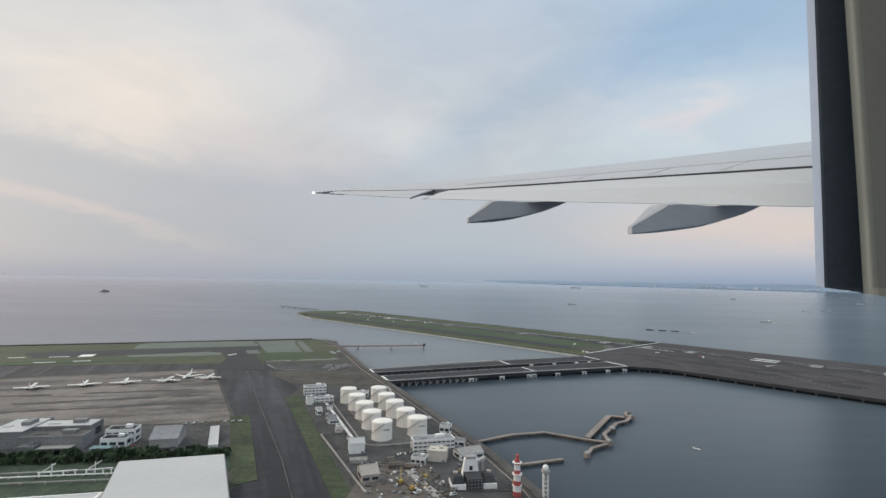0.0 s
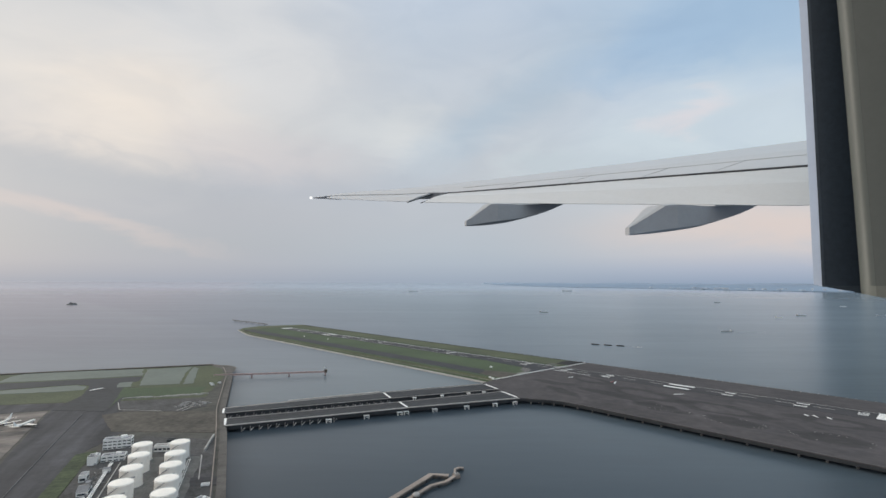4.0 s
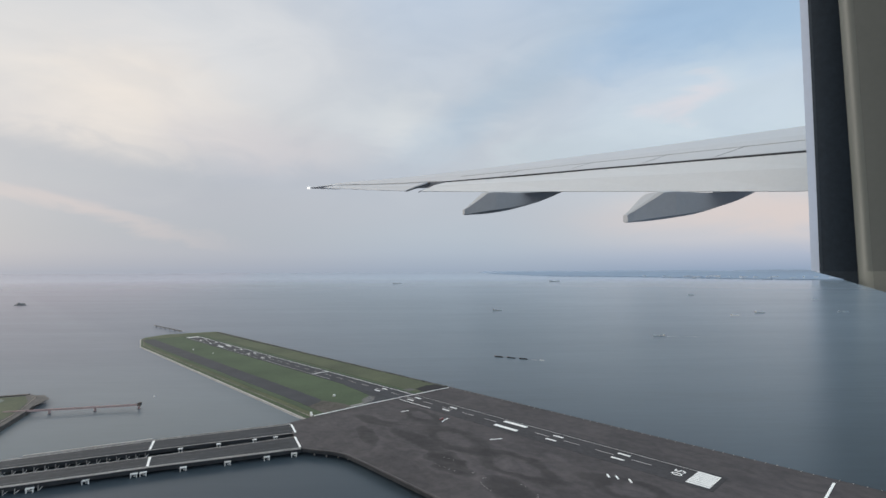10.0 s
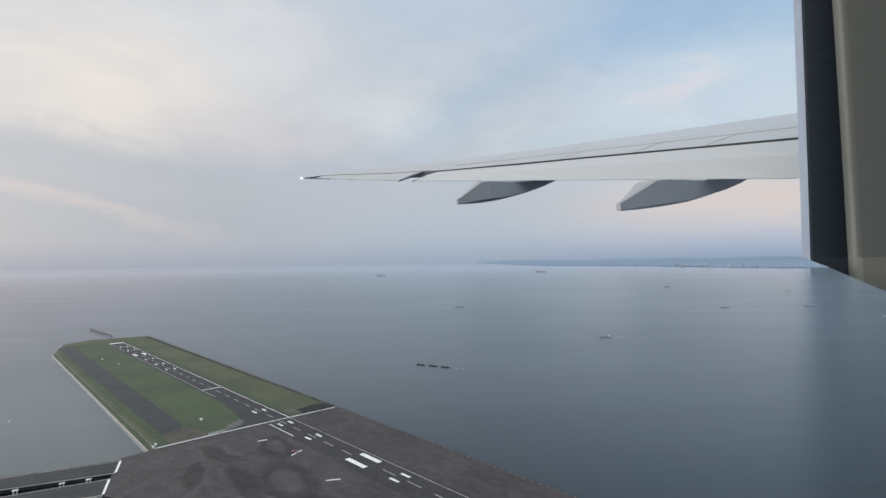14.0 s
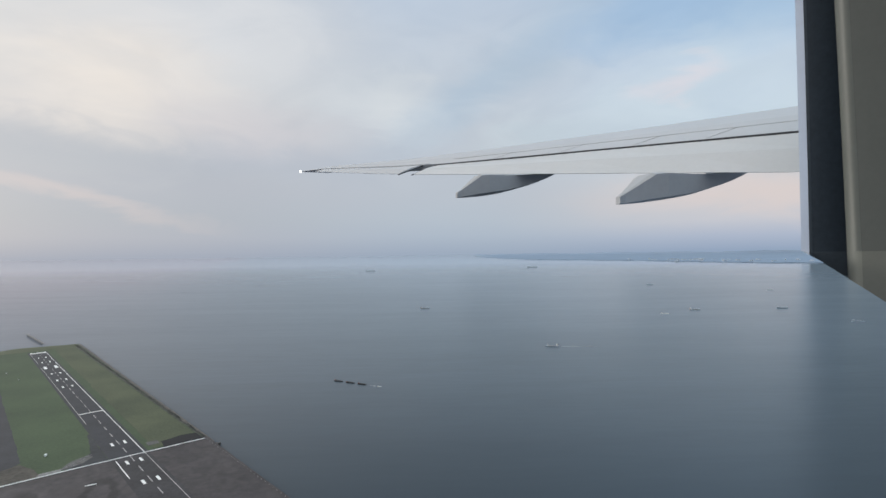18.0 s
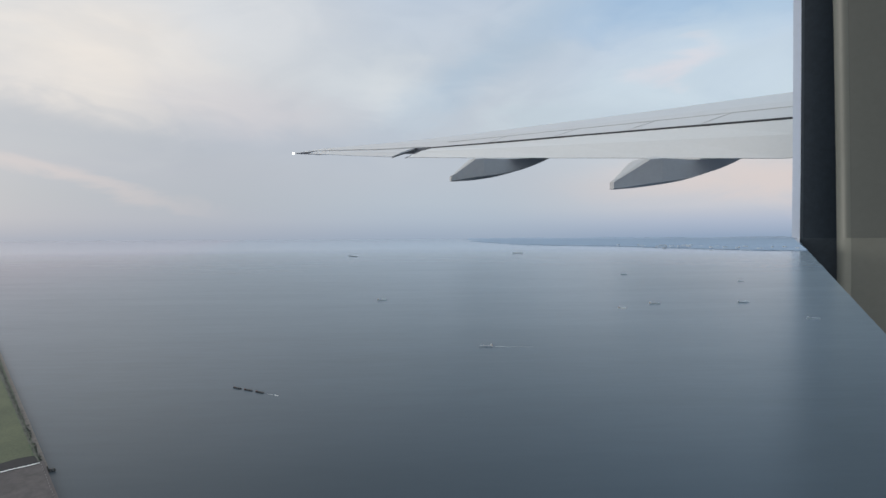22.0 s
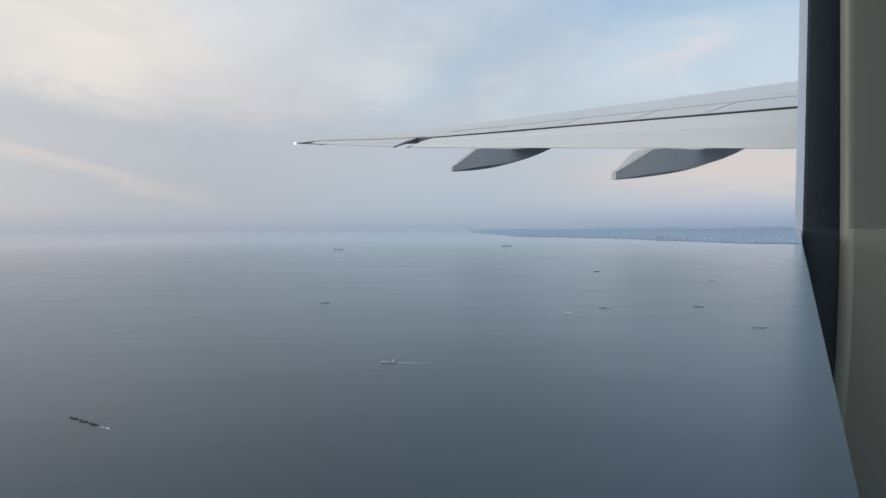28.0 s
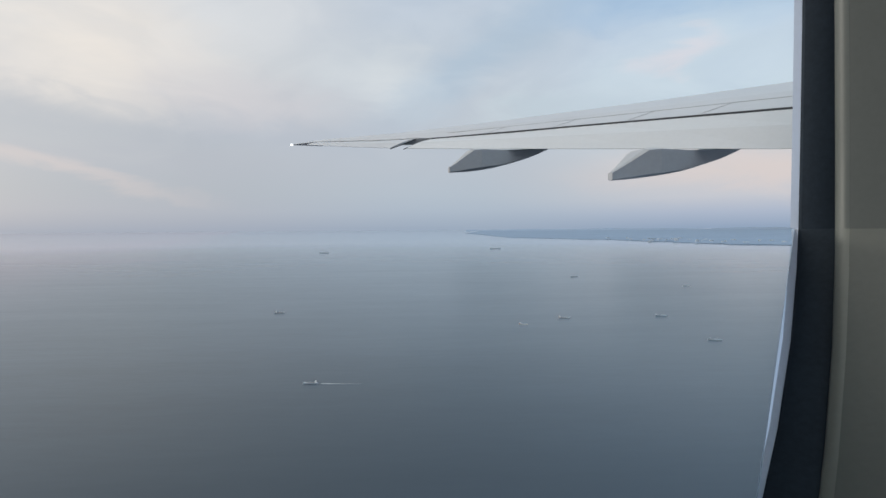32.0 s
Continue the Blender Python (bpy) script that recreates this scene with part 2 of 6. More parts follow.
def stained_apron(name):
    """Tan concrete with dark oil lanes along the parking rows."""
    m = material(name, (0.166, 0.150, 0.138), 0.85, 0.25, 0.7, 6.0, 0.05, tint=(0.134, 0.119, 0.108))
    n, l = m.node_tree.nodes, m.node_tree.links
    bsdf = n["Principled BSDF"]
    co = n.new("ShaderNodeTexCoord")
    mp = n.new("ShaderNodeMapping")
    mp.vector_type = "TEXTURE"
    mp.inputs["Rotation"].default_value = (0, 0, radians(18))
    mp.inputs["Scale"].default_value = (2.2, 0.476, 1.0)
    l.new(co.outputs["Object"], mp.inputs[0])
    lane = n.new("ShaderNodeTexNoise")
    for key, v in (("Scale", 1.1), ("Detail", 5.0), ("Roughness", 0.55), ("Distortion", 0.3)):
        lane.inputs[key].default_value = v
    l.new(mp.outputs[0], lane.inputs["Vector"])
    ramp = n.new("ShaderNodeValToRGB")
    ramp.color_ramp.elements[0].position, ramp.color_ramp.elements[1].position = 0.40, 0.56
    ramp.color_ramp.elements[0].color, ramp.color_ramp.elements[1].color = (0.52, 0.52, 0.54, 1), (1.13, 1.09, 1.06, 1)
    l.new(lane.outputs[0], ramp.inputs[0])
    mix = n.new("ShaderNodeMix")
    mix.data_type, mix.blend_type = "RGBA", "MULTIPLY"
    mix.inputs[0].default_value = 1.0
    l.new(bsdf.inputs["Base Color"].links[0].from_socket, mix.inputs[6]), l.new(ramp.outputs[0], mix.inputs[7])
    l.new(mix.outputs[2], bsdf.inputs["Base Color"])
    return m


def streaked_taxiway(name):
    """Dark asphalt with pale and dark streaks along the wheel tracks."""
    m = material(name, (0.027, 0.0285, 0.033), 0.85, 0.35, 0.7, 6.0, 0.05)
    n, l = m.node_tree.nodes, m.node_tree.links
    bsdf = n["Principled BSDF"]
    co = n.new("ShaderNodeTexCoord")
    mp = n.new("ShaderNodeMapping")
    mp.vector_type = "TEXTURE"
    mp.inputs["Rotation"].default_value = (0, 0, radians(112))
    mp.inputs["Scale"].default_value = (6.2, 0.42, 1.0)
    l.new(co.outputs["Object"], mp.inputs[0])
    lane = n.new("ShaderNodeTexNoise")
    for key, v in (("Scale", 1.3), ("Detail", 5.0), ("Roughness", 0.55), ("Distortion", 0.25)):
        lane.inputs[key].default_value = v
    l.new(mp.outputs[0], lane.inputs["Vector"])
    ramp = n.new("ShaderNodeValToRGB")
    ramp.color_ramp.elements[0].position, ramp.color_ramp.elements[1].position = 0.36, 0.66
    ramp.color_ramp.elements[0].color, ramp.color_ramp.elements[1].color = (0.62, 0.61, 0.66, 1), (1.95, 1.88, 1.85, 1)
    l.new(lane.outputs[0], ramp.inputs[0])
    mix = n.new("ShaderNodeMix")
    mix.data_type, mix.blend_type = "RGBA", "MULTIPLY"
    mix.inputs[0].default_value = 1.0
    l.new(bsdf.inputs["Base Color"].links[0].from_socket, mix.inputs[6]), l.new(ramp.outputs[0], mix.inputs[7])
    l.new(mix.outputs[2], bsdf.inputs["Base Color"])
    return m


ASPHALT = stained_asphalt("asphalt")
TAXI_WORN = streaked_taxiway("streaked_taxiway_asphalt")
RUNWAY = material("runway_asphalt", (0.030, 0.031, 0.037), 0.85, 0.3, 1.2, 14.0, 0.1)
TAXI = material("taxiway_asphalt", (0.029, 0.031, 0.035), 0.85, 0.35, 0.7, 6.0, 0.05)
OLD_DARK = material("old_dark_asphalt", (0.035, 0.033, 0.036), 0.85, 0.4, 1.2, 10.0, 0.05)
GRASS = material("grass", (0.054, 0.077, 0.039), 0.95, 0.20, 0.35, 14.0, 0.2, tint=(0.047, 0.068, 0.037))
STRIP_GRASS = material("rough_strip_grass", (0.045, 0.060, 0.028), 0.95, 0.55, 1.6, 11.0, 0.3, tint=(0.040, 0.052, 0.032))
GRASS_DRY = material("dry_grass", (0.074, 0.083, 0.046), 0.95, 0.2, 0.4, 13.0, 0.2, tint=(0.056, 0.068, 0.040))
APRON = stained_apron("apron_concrete")
ISLE_ROCK = material("pale_seawall_stone", (0.27, 0.27, 0.265), 0.9, 0.3, 3.0, 40.0, 0.4)
YARD = material("yard_ground", (0.058, 0.057, 0.058), 0.9, 0.5, 2.2, 18.0, 0.2, tint=(0.046, 0.044, 0.042))
EARTH = material("reclaimed_ground", (0.066, 0.064, 0.056), 0.95, 0.35, 0.5, 6.0, 0.2, tint=(0.052, 0.051, 0.046))
PALE = material("pale_pond_lining", (0.118, 0.137, 0.119), 0.8, 0.15, 0.6, 6.0, 0.1)
ROCK = material("seawall_stone", (0.085, 0.078, 0.072), 0.9, 0.45, 4.0, 45.0, 0.6)
CONCRETE = material("concrete", (0.34, 0.325, 0.31), 0.8, 0.25, 2.0, 25.0, 0.2)
TAN = material("weathered_tan_concrete", (0.25, 0.21, 0.185), 0.85, 0.3, 3.0, 30.0, 0.3)
SCORCH = material("scorched_ground", (0.013, 0.013, 0.015), 0.95, 0.4, 2.0, 18.0, 0.2)
# near-black: dark steel, and shade painted under the decks
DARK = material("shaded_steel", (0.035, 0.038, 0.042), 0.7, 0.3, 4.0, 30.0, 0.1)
PAINT = material("white_line_paint", (0.78, 0.78, 0.76), 0.7, 0.12, 4.0, 40.0, 0.0)
PAINT_FADED = material("faded_line_paint", (0.085, 0.086, 0.09), 0.85, 0.5, 3.0, 30.0, 0.0)
PAINT_WORN = material("worn_line_paint", (0.36, 0.35, 0.34), 0.8, 0.35, 5.0, 40.0, 0.0)
WHITE = material("white_cladding", (0.78, 0.77, 0.75), 0.55, 0.08, 2.5, 30.0, 0.05, random_shade=0.06)
TANK = material("white_tank_paint", (0.83, 0.785, 0.72), 0.6, 0.07, 3.0, 24.0, 0.03)
GREY_ROOF = material("grey_roof", (0.23, 0.23, 0.24), 0.7, 0.25, 2.5, 30.0, 0.1, random_shade=0.15)
ROOF_WHITE = material("white_roof_sheet", (0.47, 0.47, 0.465), 0.6, 0.06, 1.2, 14.0, 0.03)
SLATE = material("dull_grey_wall", (0.19, 0.19, 0.19), 0.8, 0.25, 2.0, 25.0, 0.1, random_shade=0.15)
# ship greys lightened and blued: distance haze is painted into the hulls
HAZED_GREY_SHIP = material("grey_ship_paint", (0.44, 0.48, 0.52), 0.6, 0.15, 3.0, 30.0, 0.05)
HAZY_SHIP = material("blue_grey_ship_paint", (0.34, 0.40, 0.46), 0.6, 0.12, 3.0, 30.0, 0.05)
HAZED_PALE_SHIP = material("pale_ship_paint", (0.58, 0.62, 0.66), 0.6, 0.12, 3.0, 30.0, 0.05)
RUST = material("rusty_brown_sheet", (0.105, 0.088, 0.075), 0.85, 0.6, 7.0, 45.0, 0.2)
RUST_GROUND = material("bare_brown_ground", (0.078, 0.070, 0.058), 0.95, 0.4, 1.2, 9.0, 0.2, tint=(0.056, 0.050, 0.044))
YARD_SLAB = material("yard_slab_concrete", (0.105, 0.102, 0.098), 0.9, 0.4, 3.0, 25.0, 0.2)
BANK = material("stony_grass_bank", (0.066, 0.068, 0.056), 0.95, 0.4, 2.5, 22.0, 0.3, tint=(0.048, 0.052, 0.042))
RUBBLE = material("mixed_yard_material", (0.21, 0.205, 0.20), 0.9, 0.7, 9.0, 60.0, 0.2)
BUSH = material("dense_undergrowth", (0.036, 0.056, 0.034), 0.95, 0.6, 5.0, 40.0, 0.6)
CREAM = material("cream_render", (0.56, 0.51, 0.45), 0.8, 0.12, 3.0, 40.0, 0.1)
BEIGE = material("beige_wall", (0.42, 0.38, 0.34), 0.8, 0.2, 3.0, 40.0, 0.1, random_shade=0.1)
GLASS = material("dark_window_glass", (0.035, 0.045, 0.055), 0.12, 0.2, 4.0, 40.0, 0.0)
RED = material("red_paint", (0.40, 0.085, 0.085), 0.5, 0.15, 4.0, 40.0, 0.05)
PIER_RED = material("faded_red_steel", (0.43, 0.32, 0.31), 0.7, 0.2, 4.0, 30.0, 0.1)
YELLOW = material("yellow_machine_paint", (0.36, 0.25, 0.07), 0.6, 0.3, 5.0, 40.0, 0.05)
TEAL = material("faded_teal_sheet", (0.20, 0.30, 0.31), 0.6, 0.2, 4.0, 40.0, 0.05)
BLUE = material("blue_sheet", (0.10, 0.20, 0.36), 0.6, 0.2, 4.0, 40.0, 0.05)
HULL = material("dark_hull_paint", (0.045, 0.045, 0.05), 0.5, 0.25, 3.0, 30.0, 0.05)
HULL_RED = material("rust_red_hull", (0.20, 0.09, 0.07), 0.55, 0.25, 3.0, 30.0, 0.05)
RUBBER = material("tyre_rubber", (0.03, 0.03, 0.03), 0.8, 0.2, 4.0, 40.0, 0.05)
LEAF = material("foliage", (0.036, 0.060, 0.026), 0.9, 0.5, 6.0, 60.0, 0.5, random_shade=0.2)
FOAM = material("wake_foam", (0.34, 0.37, 0.39), 0.8, 0.3, 2.0, 12.0, 0.2)
# haze of distance is painted into the next three base colours
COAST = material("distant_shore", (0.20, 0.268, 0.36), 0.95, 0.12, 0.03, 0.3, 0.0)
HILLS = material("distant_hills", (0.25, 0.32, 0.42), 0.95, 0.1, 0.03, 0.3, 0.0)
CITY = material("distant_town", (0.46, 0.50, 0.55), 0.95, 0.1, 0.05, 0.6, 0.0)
# aircraft finishes
WING = material("wing_paint", (0.455, 0.455, 0.465), 0.40, 0.03, 0.004, 0.05, 0.0)
FLAP = material("flap_paint", (0.525, 0.525, 0.525), 0.42, 0.03, 0.004, 0.05, 0.0)
FAIRING = material("fairing_paint", (0.35, 0.355, 0.365), 0.42, 0.05, 0.005, 0.06, 0.0)
JOINT = material("panel_joint_paint", (0.41, 0.41, 0.415), 0.5, 0.05, 0.005, 0.06, 0.0)
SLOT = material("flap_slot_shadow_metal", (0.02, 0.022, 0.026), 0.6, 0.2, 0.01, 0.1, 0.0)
SEAL = material("window_seal_rubber", (0.014, 0.021, 0.029), 0.75, 0.25, 0.002, 0.05, 0.0)
REVEAL = material("cabin_window_plastic", (0.078, 0.083, 0.073), 0.6, 0.06, 0.002, 0.05, 0.0)
# lighter copy of the reveal plastic: the rounded lip's highlight is painted in
LIP_LIT = material("window_lip_plastic", (0.118, 0.124, 0.106), 0.5, 0.05, 0.002, 0.05, 0.0)
ACRYLIC = material("acrylic_pane_edge", (0.50, 0.56, 0.66), 0.25, 0.04, 0.002, 0.05, 0.0)
SEAL.node_tree.nodes["Principled BSDF"].inputs["Specular IOR Level"].default_value = 0.18
LAMP = bpy.data.materials.new("tip_light_lens")
LAMP.use_nodes = True
LAMP.node_tree.nodes["Principled BSDF"].inputs["Emission Color"].default_value = (1.0, 0.97, 0.9, 1)
LAMP.node_tree.nodes["Principled BSDF"].inputs["Emission Strength"].default_value = 1.2


def water_material():
    """Bay water: muddy towards the river mouth, deep blue outside; ruffled near, glassy far off."""
    m = bpy.data.materials.new("sea_water")
    m.use_nodes = True
    n, l = m.node_tree.nodes, m.node_tree.links
    bsdf = n["Principled BSDF"]
    co = n.new("ShaderNodeTexCoord")
    patches = n.new("ShaderNodeTexNoise")
    patches.inputs["Scale"].default_value, patches.inputs["Detail"].default_value = 0.05, 4.0
    l.new(co.outputs["Object"], patches.inputs["Vector"])
    tone = []
    for dark, pale in (((0.017, 0.026, 0.033), (0.023, 0.033, 0.042)), ((0.072, 0.084, 0.086), (0.086, 0.100, 0.102))):
        ramp = n.new("ShaderNodeValToRGB")
        ramp.color_ramp.elements[0].position, ramp.color_ramp.elements[1].position = 0.3, 0.7
        ramp.color_ramp.elements[0].color, ramp.color_ramp.elements[1].color = (*dark, 1), (*pale, 1)
        l.new(patches.outputs[0], ramp.inputs[0])
        tone.append(ramp.outputs[0])
    # silt hangs in the channel behind the bridges, west of the island, and thins out beyond
    def along(direction, lo, hi, top=1.0, from_top=0.0):
        d = n.new("ShaderNodeVectorMath")
        d.operation, d.inputs[1].default_value = "DOT_PRODUCT", direction
        l.new(co.outputs["Object"], d.inputs[0])
        wob = n.new("ShaderNodeMath")
        wob.operation, wob.inputs[1].default_value = "MULTIPLY_ADD", 2.5
        l.new(patches.outputs[0], wob.inputs[0]), l.new(d.outputs["Value"], wob.inputs[2])
        m = n.new("ShaderNodeMapRange")
        m.interpolation_type = "SMOOTHSTEP"
        for key, v in (("From Min", lo + 1.25), ("From Max", hi + 1.25), ("To Min", from_top), ("To Max", top)):
            m.inputs[key].default_value = v
        l.new(wob.outputs[0], m.inputs["Value"])
        return m.outputs[0]

    def product(a, b):
        m = n.new("ShaderNodeMath")
        m.operation = "MULTIPLY"
        l.new(a, m.inputs[0]), l.new(b, m.inputs[1])
        return m.outputs[0]

    mud = product(product(along((-0.28, 0.96, 0), 11.9, 13.6), along((-0.28, 0.96, 0), 16.0, 30.0, 0.30, 1.0)), along((0.728, 0.686, 0), 11.5, 9.2))
    mix = n.new("ShaderNodeMix")
    mix.data_type = "RGBA"
    l.new(mud, mix.inputs[0]), l.new(tone[0], mix.inputs[6]), l.new(tone[1], mix.inputs[7])
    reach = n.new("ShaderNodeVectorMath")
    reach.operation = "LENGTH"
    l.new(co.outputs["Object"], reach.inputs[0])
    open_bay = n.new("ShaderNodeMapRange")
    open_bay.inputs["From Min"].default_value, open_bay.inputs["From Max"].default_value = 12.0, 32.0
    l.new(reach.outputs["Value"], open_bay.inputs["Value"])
    # browner base colour to the west paints in the warm western sky's reflection
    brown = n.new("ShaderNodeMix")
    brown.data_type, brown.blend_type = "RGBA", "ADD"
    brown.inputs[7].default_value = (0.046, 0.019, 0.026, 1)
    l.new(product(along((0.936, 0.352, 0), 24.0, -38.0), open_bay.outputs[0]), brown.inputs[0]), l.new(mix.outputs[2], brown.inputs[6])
    # bluer, paler base to the east paints in reflected sky and haze
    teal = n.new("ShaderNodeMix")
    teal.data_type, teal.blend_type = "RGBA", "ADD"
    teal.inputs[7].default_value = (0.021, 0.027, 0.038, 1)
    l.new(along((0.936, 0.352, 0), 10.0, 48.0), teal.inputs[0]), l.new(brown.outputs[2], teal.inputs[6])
    l.new(teal.outputs[2], bsdf.inputs["Base Color"])
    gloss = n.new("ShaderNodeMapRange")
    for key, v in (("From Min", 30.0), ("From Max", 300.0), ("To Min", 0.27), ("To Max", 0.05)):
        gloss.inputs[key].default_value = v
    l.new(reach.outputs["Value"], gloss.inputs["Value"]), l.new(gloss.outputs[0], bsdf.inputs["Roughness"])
    bsdf.inputs["IOR"].default_value = 1.25
    bsdf.inputs["Specular IOR Level"].default_value = 0.5
    # sheen stands in for haze, brightening the water at grazing angles
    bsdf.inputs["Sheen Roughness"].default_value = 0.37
    haze_sheen = n.new("ShaderNodeMapRange")
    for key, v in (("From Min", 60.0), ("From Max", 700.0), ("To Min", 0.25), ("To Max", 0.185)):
        haze_sheen.inputs[key].default_value = v
    l.new(reach.outputs["Value"], haze_sheen.inputs["Value"])
    # cat's-paws: long streaks of ruffled and slick water lying across the wind
    lie = n.new("ShaderNodeMapping")
    lie.inputs["Rotation"].default_value, lie.inputs["Scale"].default_value = (0, 0, radians(-6)), (0.16, 1.0, 1.0)
    l.new(co.outputs["Object"], lie.inputs[0])
    wind = None
    for scale, depth in ((0.22, 0.13), (1.1, 0.08), (4.5, 0.10)):
        streak = n.new("ShaderNodeTexNoise")
        streak.inputs["Scale"].default_value, streak.inputs["Detail"].default_value = scale, 3.0
        l.new(lie.outputs[0], streak.inputs["Vector"])
        swing = n.new("ShaderNodeMapRange")
        for key, v in (("From Min", 0.3), ("From Max", 0.7), ("To Min", 1 - depth / 2), ("To Max", 1 + depth / 2)):
            swing.inputs[key].default_value = v
        l.new(streak.outputs[0], swing.inputs["Value"])
        wind = product(wind, swing.outputs[0]) if wind else swing.outputs[0]
    l.new(product(haze_sheen.outputs[0], wind), bsdf.inputs["Sheen Weight"])
    # sheen hue paints the sky's reflection: bluer east, more lilac west
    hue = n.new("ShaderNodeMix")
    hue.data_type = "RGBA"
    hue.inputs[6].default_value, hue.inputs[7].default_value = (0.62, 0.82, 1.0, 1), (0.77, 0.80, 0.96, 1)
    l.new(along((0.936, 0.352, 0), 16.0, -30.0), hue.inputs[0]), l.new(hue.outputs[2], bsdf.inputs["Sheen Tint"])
    bsdf.inputs["Specular Tint"].default_value = (0.93, 0.97, 1.0, 1)
    return m


WATER = water_material()


# ---- building blocks ----
def quads(bm, corners, faces):
    v = [bm.verts.new(c) for c in corners]
    for f in faces:
        bm.faces.new([v[i] for i in f])


BOX = [(0, 3, 2, 1), (4, 5, 6, 7), (0, 1, 5, 4), (1, 2, 6, 5), (2, 3, 7, 6), (3, 0, 4, 7)]


def box(bm, x, y, z, lx, ly, lz, turn=0.0, taper=1.0):
    """A box on its base at (x, y, z); taper narrows the top."""
    c, s = math.cos(turn), math.sin(turn)
    pts = []
    for k, top in ((1.0, 0), (taper, 1)):
        for i, j in ((-1, -1), (1, -1), (1, 1), (-1, 1)):
            dx, dy = i * lx / 2 * k, j * ly / 2 * k
            pts.append((x + c * dx - s * dy, y + s * dx + c * dy, z + lz * top))
    quads(bm, pts, BOX)
    return bm


def prism(bm, outline, z0, z1):
    """A slab over an outline given anticlockwise."""
    low, high = [bm.verts.new((x, y, z0)) for x, y in outline], [bm.verts.new((x, y, z1)) for x, y in outline]
    n = len(outline)
    bm.faces.new(high), bm.faces.new(low[::-1])
    for i in range(n):
        bm.faces.new((low[i], low[(i + 1) % n], high[(i + 1) % n], high[i]))
    return bm


def lathe(bm, profile, x=0.0, y=0.0, n=24):
    """Turns a profile of (radius, z) about the upright through (x, y)."""
    rings = [[bm.verts.new((x + r * math.cos(2 * math.pi * k / n), y + r * math.sin(2 * math.pi * k / n), z)) for k in range(n)] for r, z in profile]
    for a, b in zip(rings, rings[1:]):
        for k in range(n):
            bm.faces.new((a[k], a[(k + 1) % n], b[(k + 1) % n], b[k]))
    bm.faces.new(rings[-1]), bm.faces.new(rings[0][::-1])
    return bm


def loft(bm, rings, caps=True):
    """Skins a row of closed rings of points."""
    vs = [[bm.verts.new(p) for p in ring] for ring in rings]
    n = len(vs[0])
    for a, b in zip(vs, vs[1:]):
        for k in range(n):
            bm.faces.new((a[k], a[(k + 1) % n], b[(k + 1) % n], b[k]))
    if caps:
        bm.faces.new(vs[-1]), bm.faces.new(vs[0][::-1])
    return bm


def strip(bm, points, width, z0, z1):
    """A wall or deck of that width along a line of (x, y) points."""
    left, right = [], []
    for i, p in enumerate(points):
        a, b = Vector(points[max(i - 1, 0)]), Vector(points[min(i + 1, len(points) - 1)])
        d = (b - a).normalized()
        o = Vector((-d.y, d.x)) * width / 2
        left.append(Vector(p) + o), right.append(Vector(p) - o)
    rings = [[(r.x, r.y, z0), (l.x, l.y, z0), (l.x, l.y, z1), (r.x, r.y, z1)] for l, r in zip(left, right)]
    return loft(bm, rings)


def finish(bm, name, mat, smooth=False):
    bmesh.ops.recalc_face_normals(bm, faces=bm.faces)
    if smooth in ("creased", "faceted"):
        for e in bm.edges:
            e.smooth = len(e.link_faces) == 2 and e.calc_face_angle() < radians(32 if smooth == "creased" else 11)
    me = bpy.data.meshes.new(name)
    bm.to_mesh(me)
    bm.free()
    if mat:
        me.materials.append(mat)
    if smooth:
        me.shade_smooth()
    return me


def part(name, bm, mat, parent=None, label="", smooth=False):
    ob = new(name, finish(bm, name, mat, smooth))
    ob.parent = parent
    return tagged(ob, label)


def thing(name, label, category, x=0.0, y=0.0, z=0.0, turn=0.0, group=""):
    ob = new(name)
    ob.empty_display_size = 0.1
    ob.matrix_basis = pose(x, y, z, 0, 0, math.degrees(turn))
    return tagged(ob, label, category, group)


def setting(name, bm, mat, label, category="ground", smooth=False):
    return tagged(part(name, bm, mat, smooth=smooth), label, category, kind="structure")


def new_bm():
    return bmesh.new()


# runway axes: a runs from the near threshold towards the far end, b to its seaward side
ORIGIN = Vector((8.45, 10.67))
ALONG = Vector((math.cos(radians(133.3)), math.sin(radians(133.3))))
ASIDE = Vector((ALONG.y, -ALONG.x))
RUN_TURN = radians(133.3)


def isl(a, b):
    p = ORIGIN + ALONG * a + ASIDE * b
    return (p.x, p.y)


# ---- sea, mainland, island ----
# edges of a sea cut, set from the camera's last position and window bearing
CUT_WAY = Vector((math.sin(radians(37.4)), math.cos(radians(37.4))))
CUT_SIDE = Vector((CUT_WAY.y, -CUT_WAY.x))
CUT_BACK = Vector((-math.cos(radians(56)), math.sin(radians(56))))
CUT_FOOT = Vector((23.19, 8.2)) - CUT_SIDE * 0.75 + CUT_WAY * 4
SEA_RINGS = (0, 12, 24, 40, 60, 85, 120, 170, 240, 340, 480, 700, 1000, 1500, 2200, 3200, 4880)
bm = new_bm()
rings = []
for r in SEA_RINGS[1:]:
    rings.append([bm.verts.new((8 + r * math.cos(2 * math.pi * k / 96), 12 + r * math.sin(2 * math.pi * k / 96), SEA_Z)) for k in range(96)])
bm.faces.new(rings[0])
for a, b in zip(rings, rings[1:]):
    for k in range(96):
        bm.faces.new((a[k], b[k], b[(k + 1) % 96], a[(k + 1) % 96]))
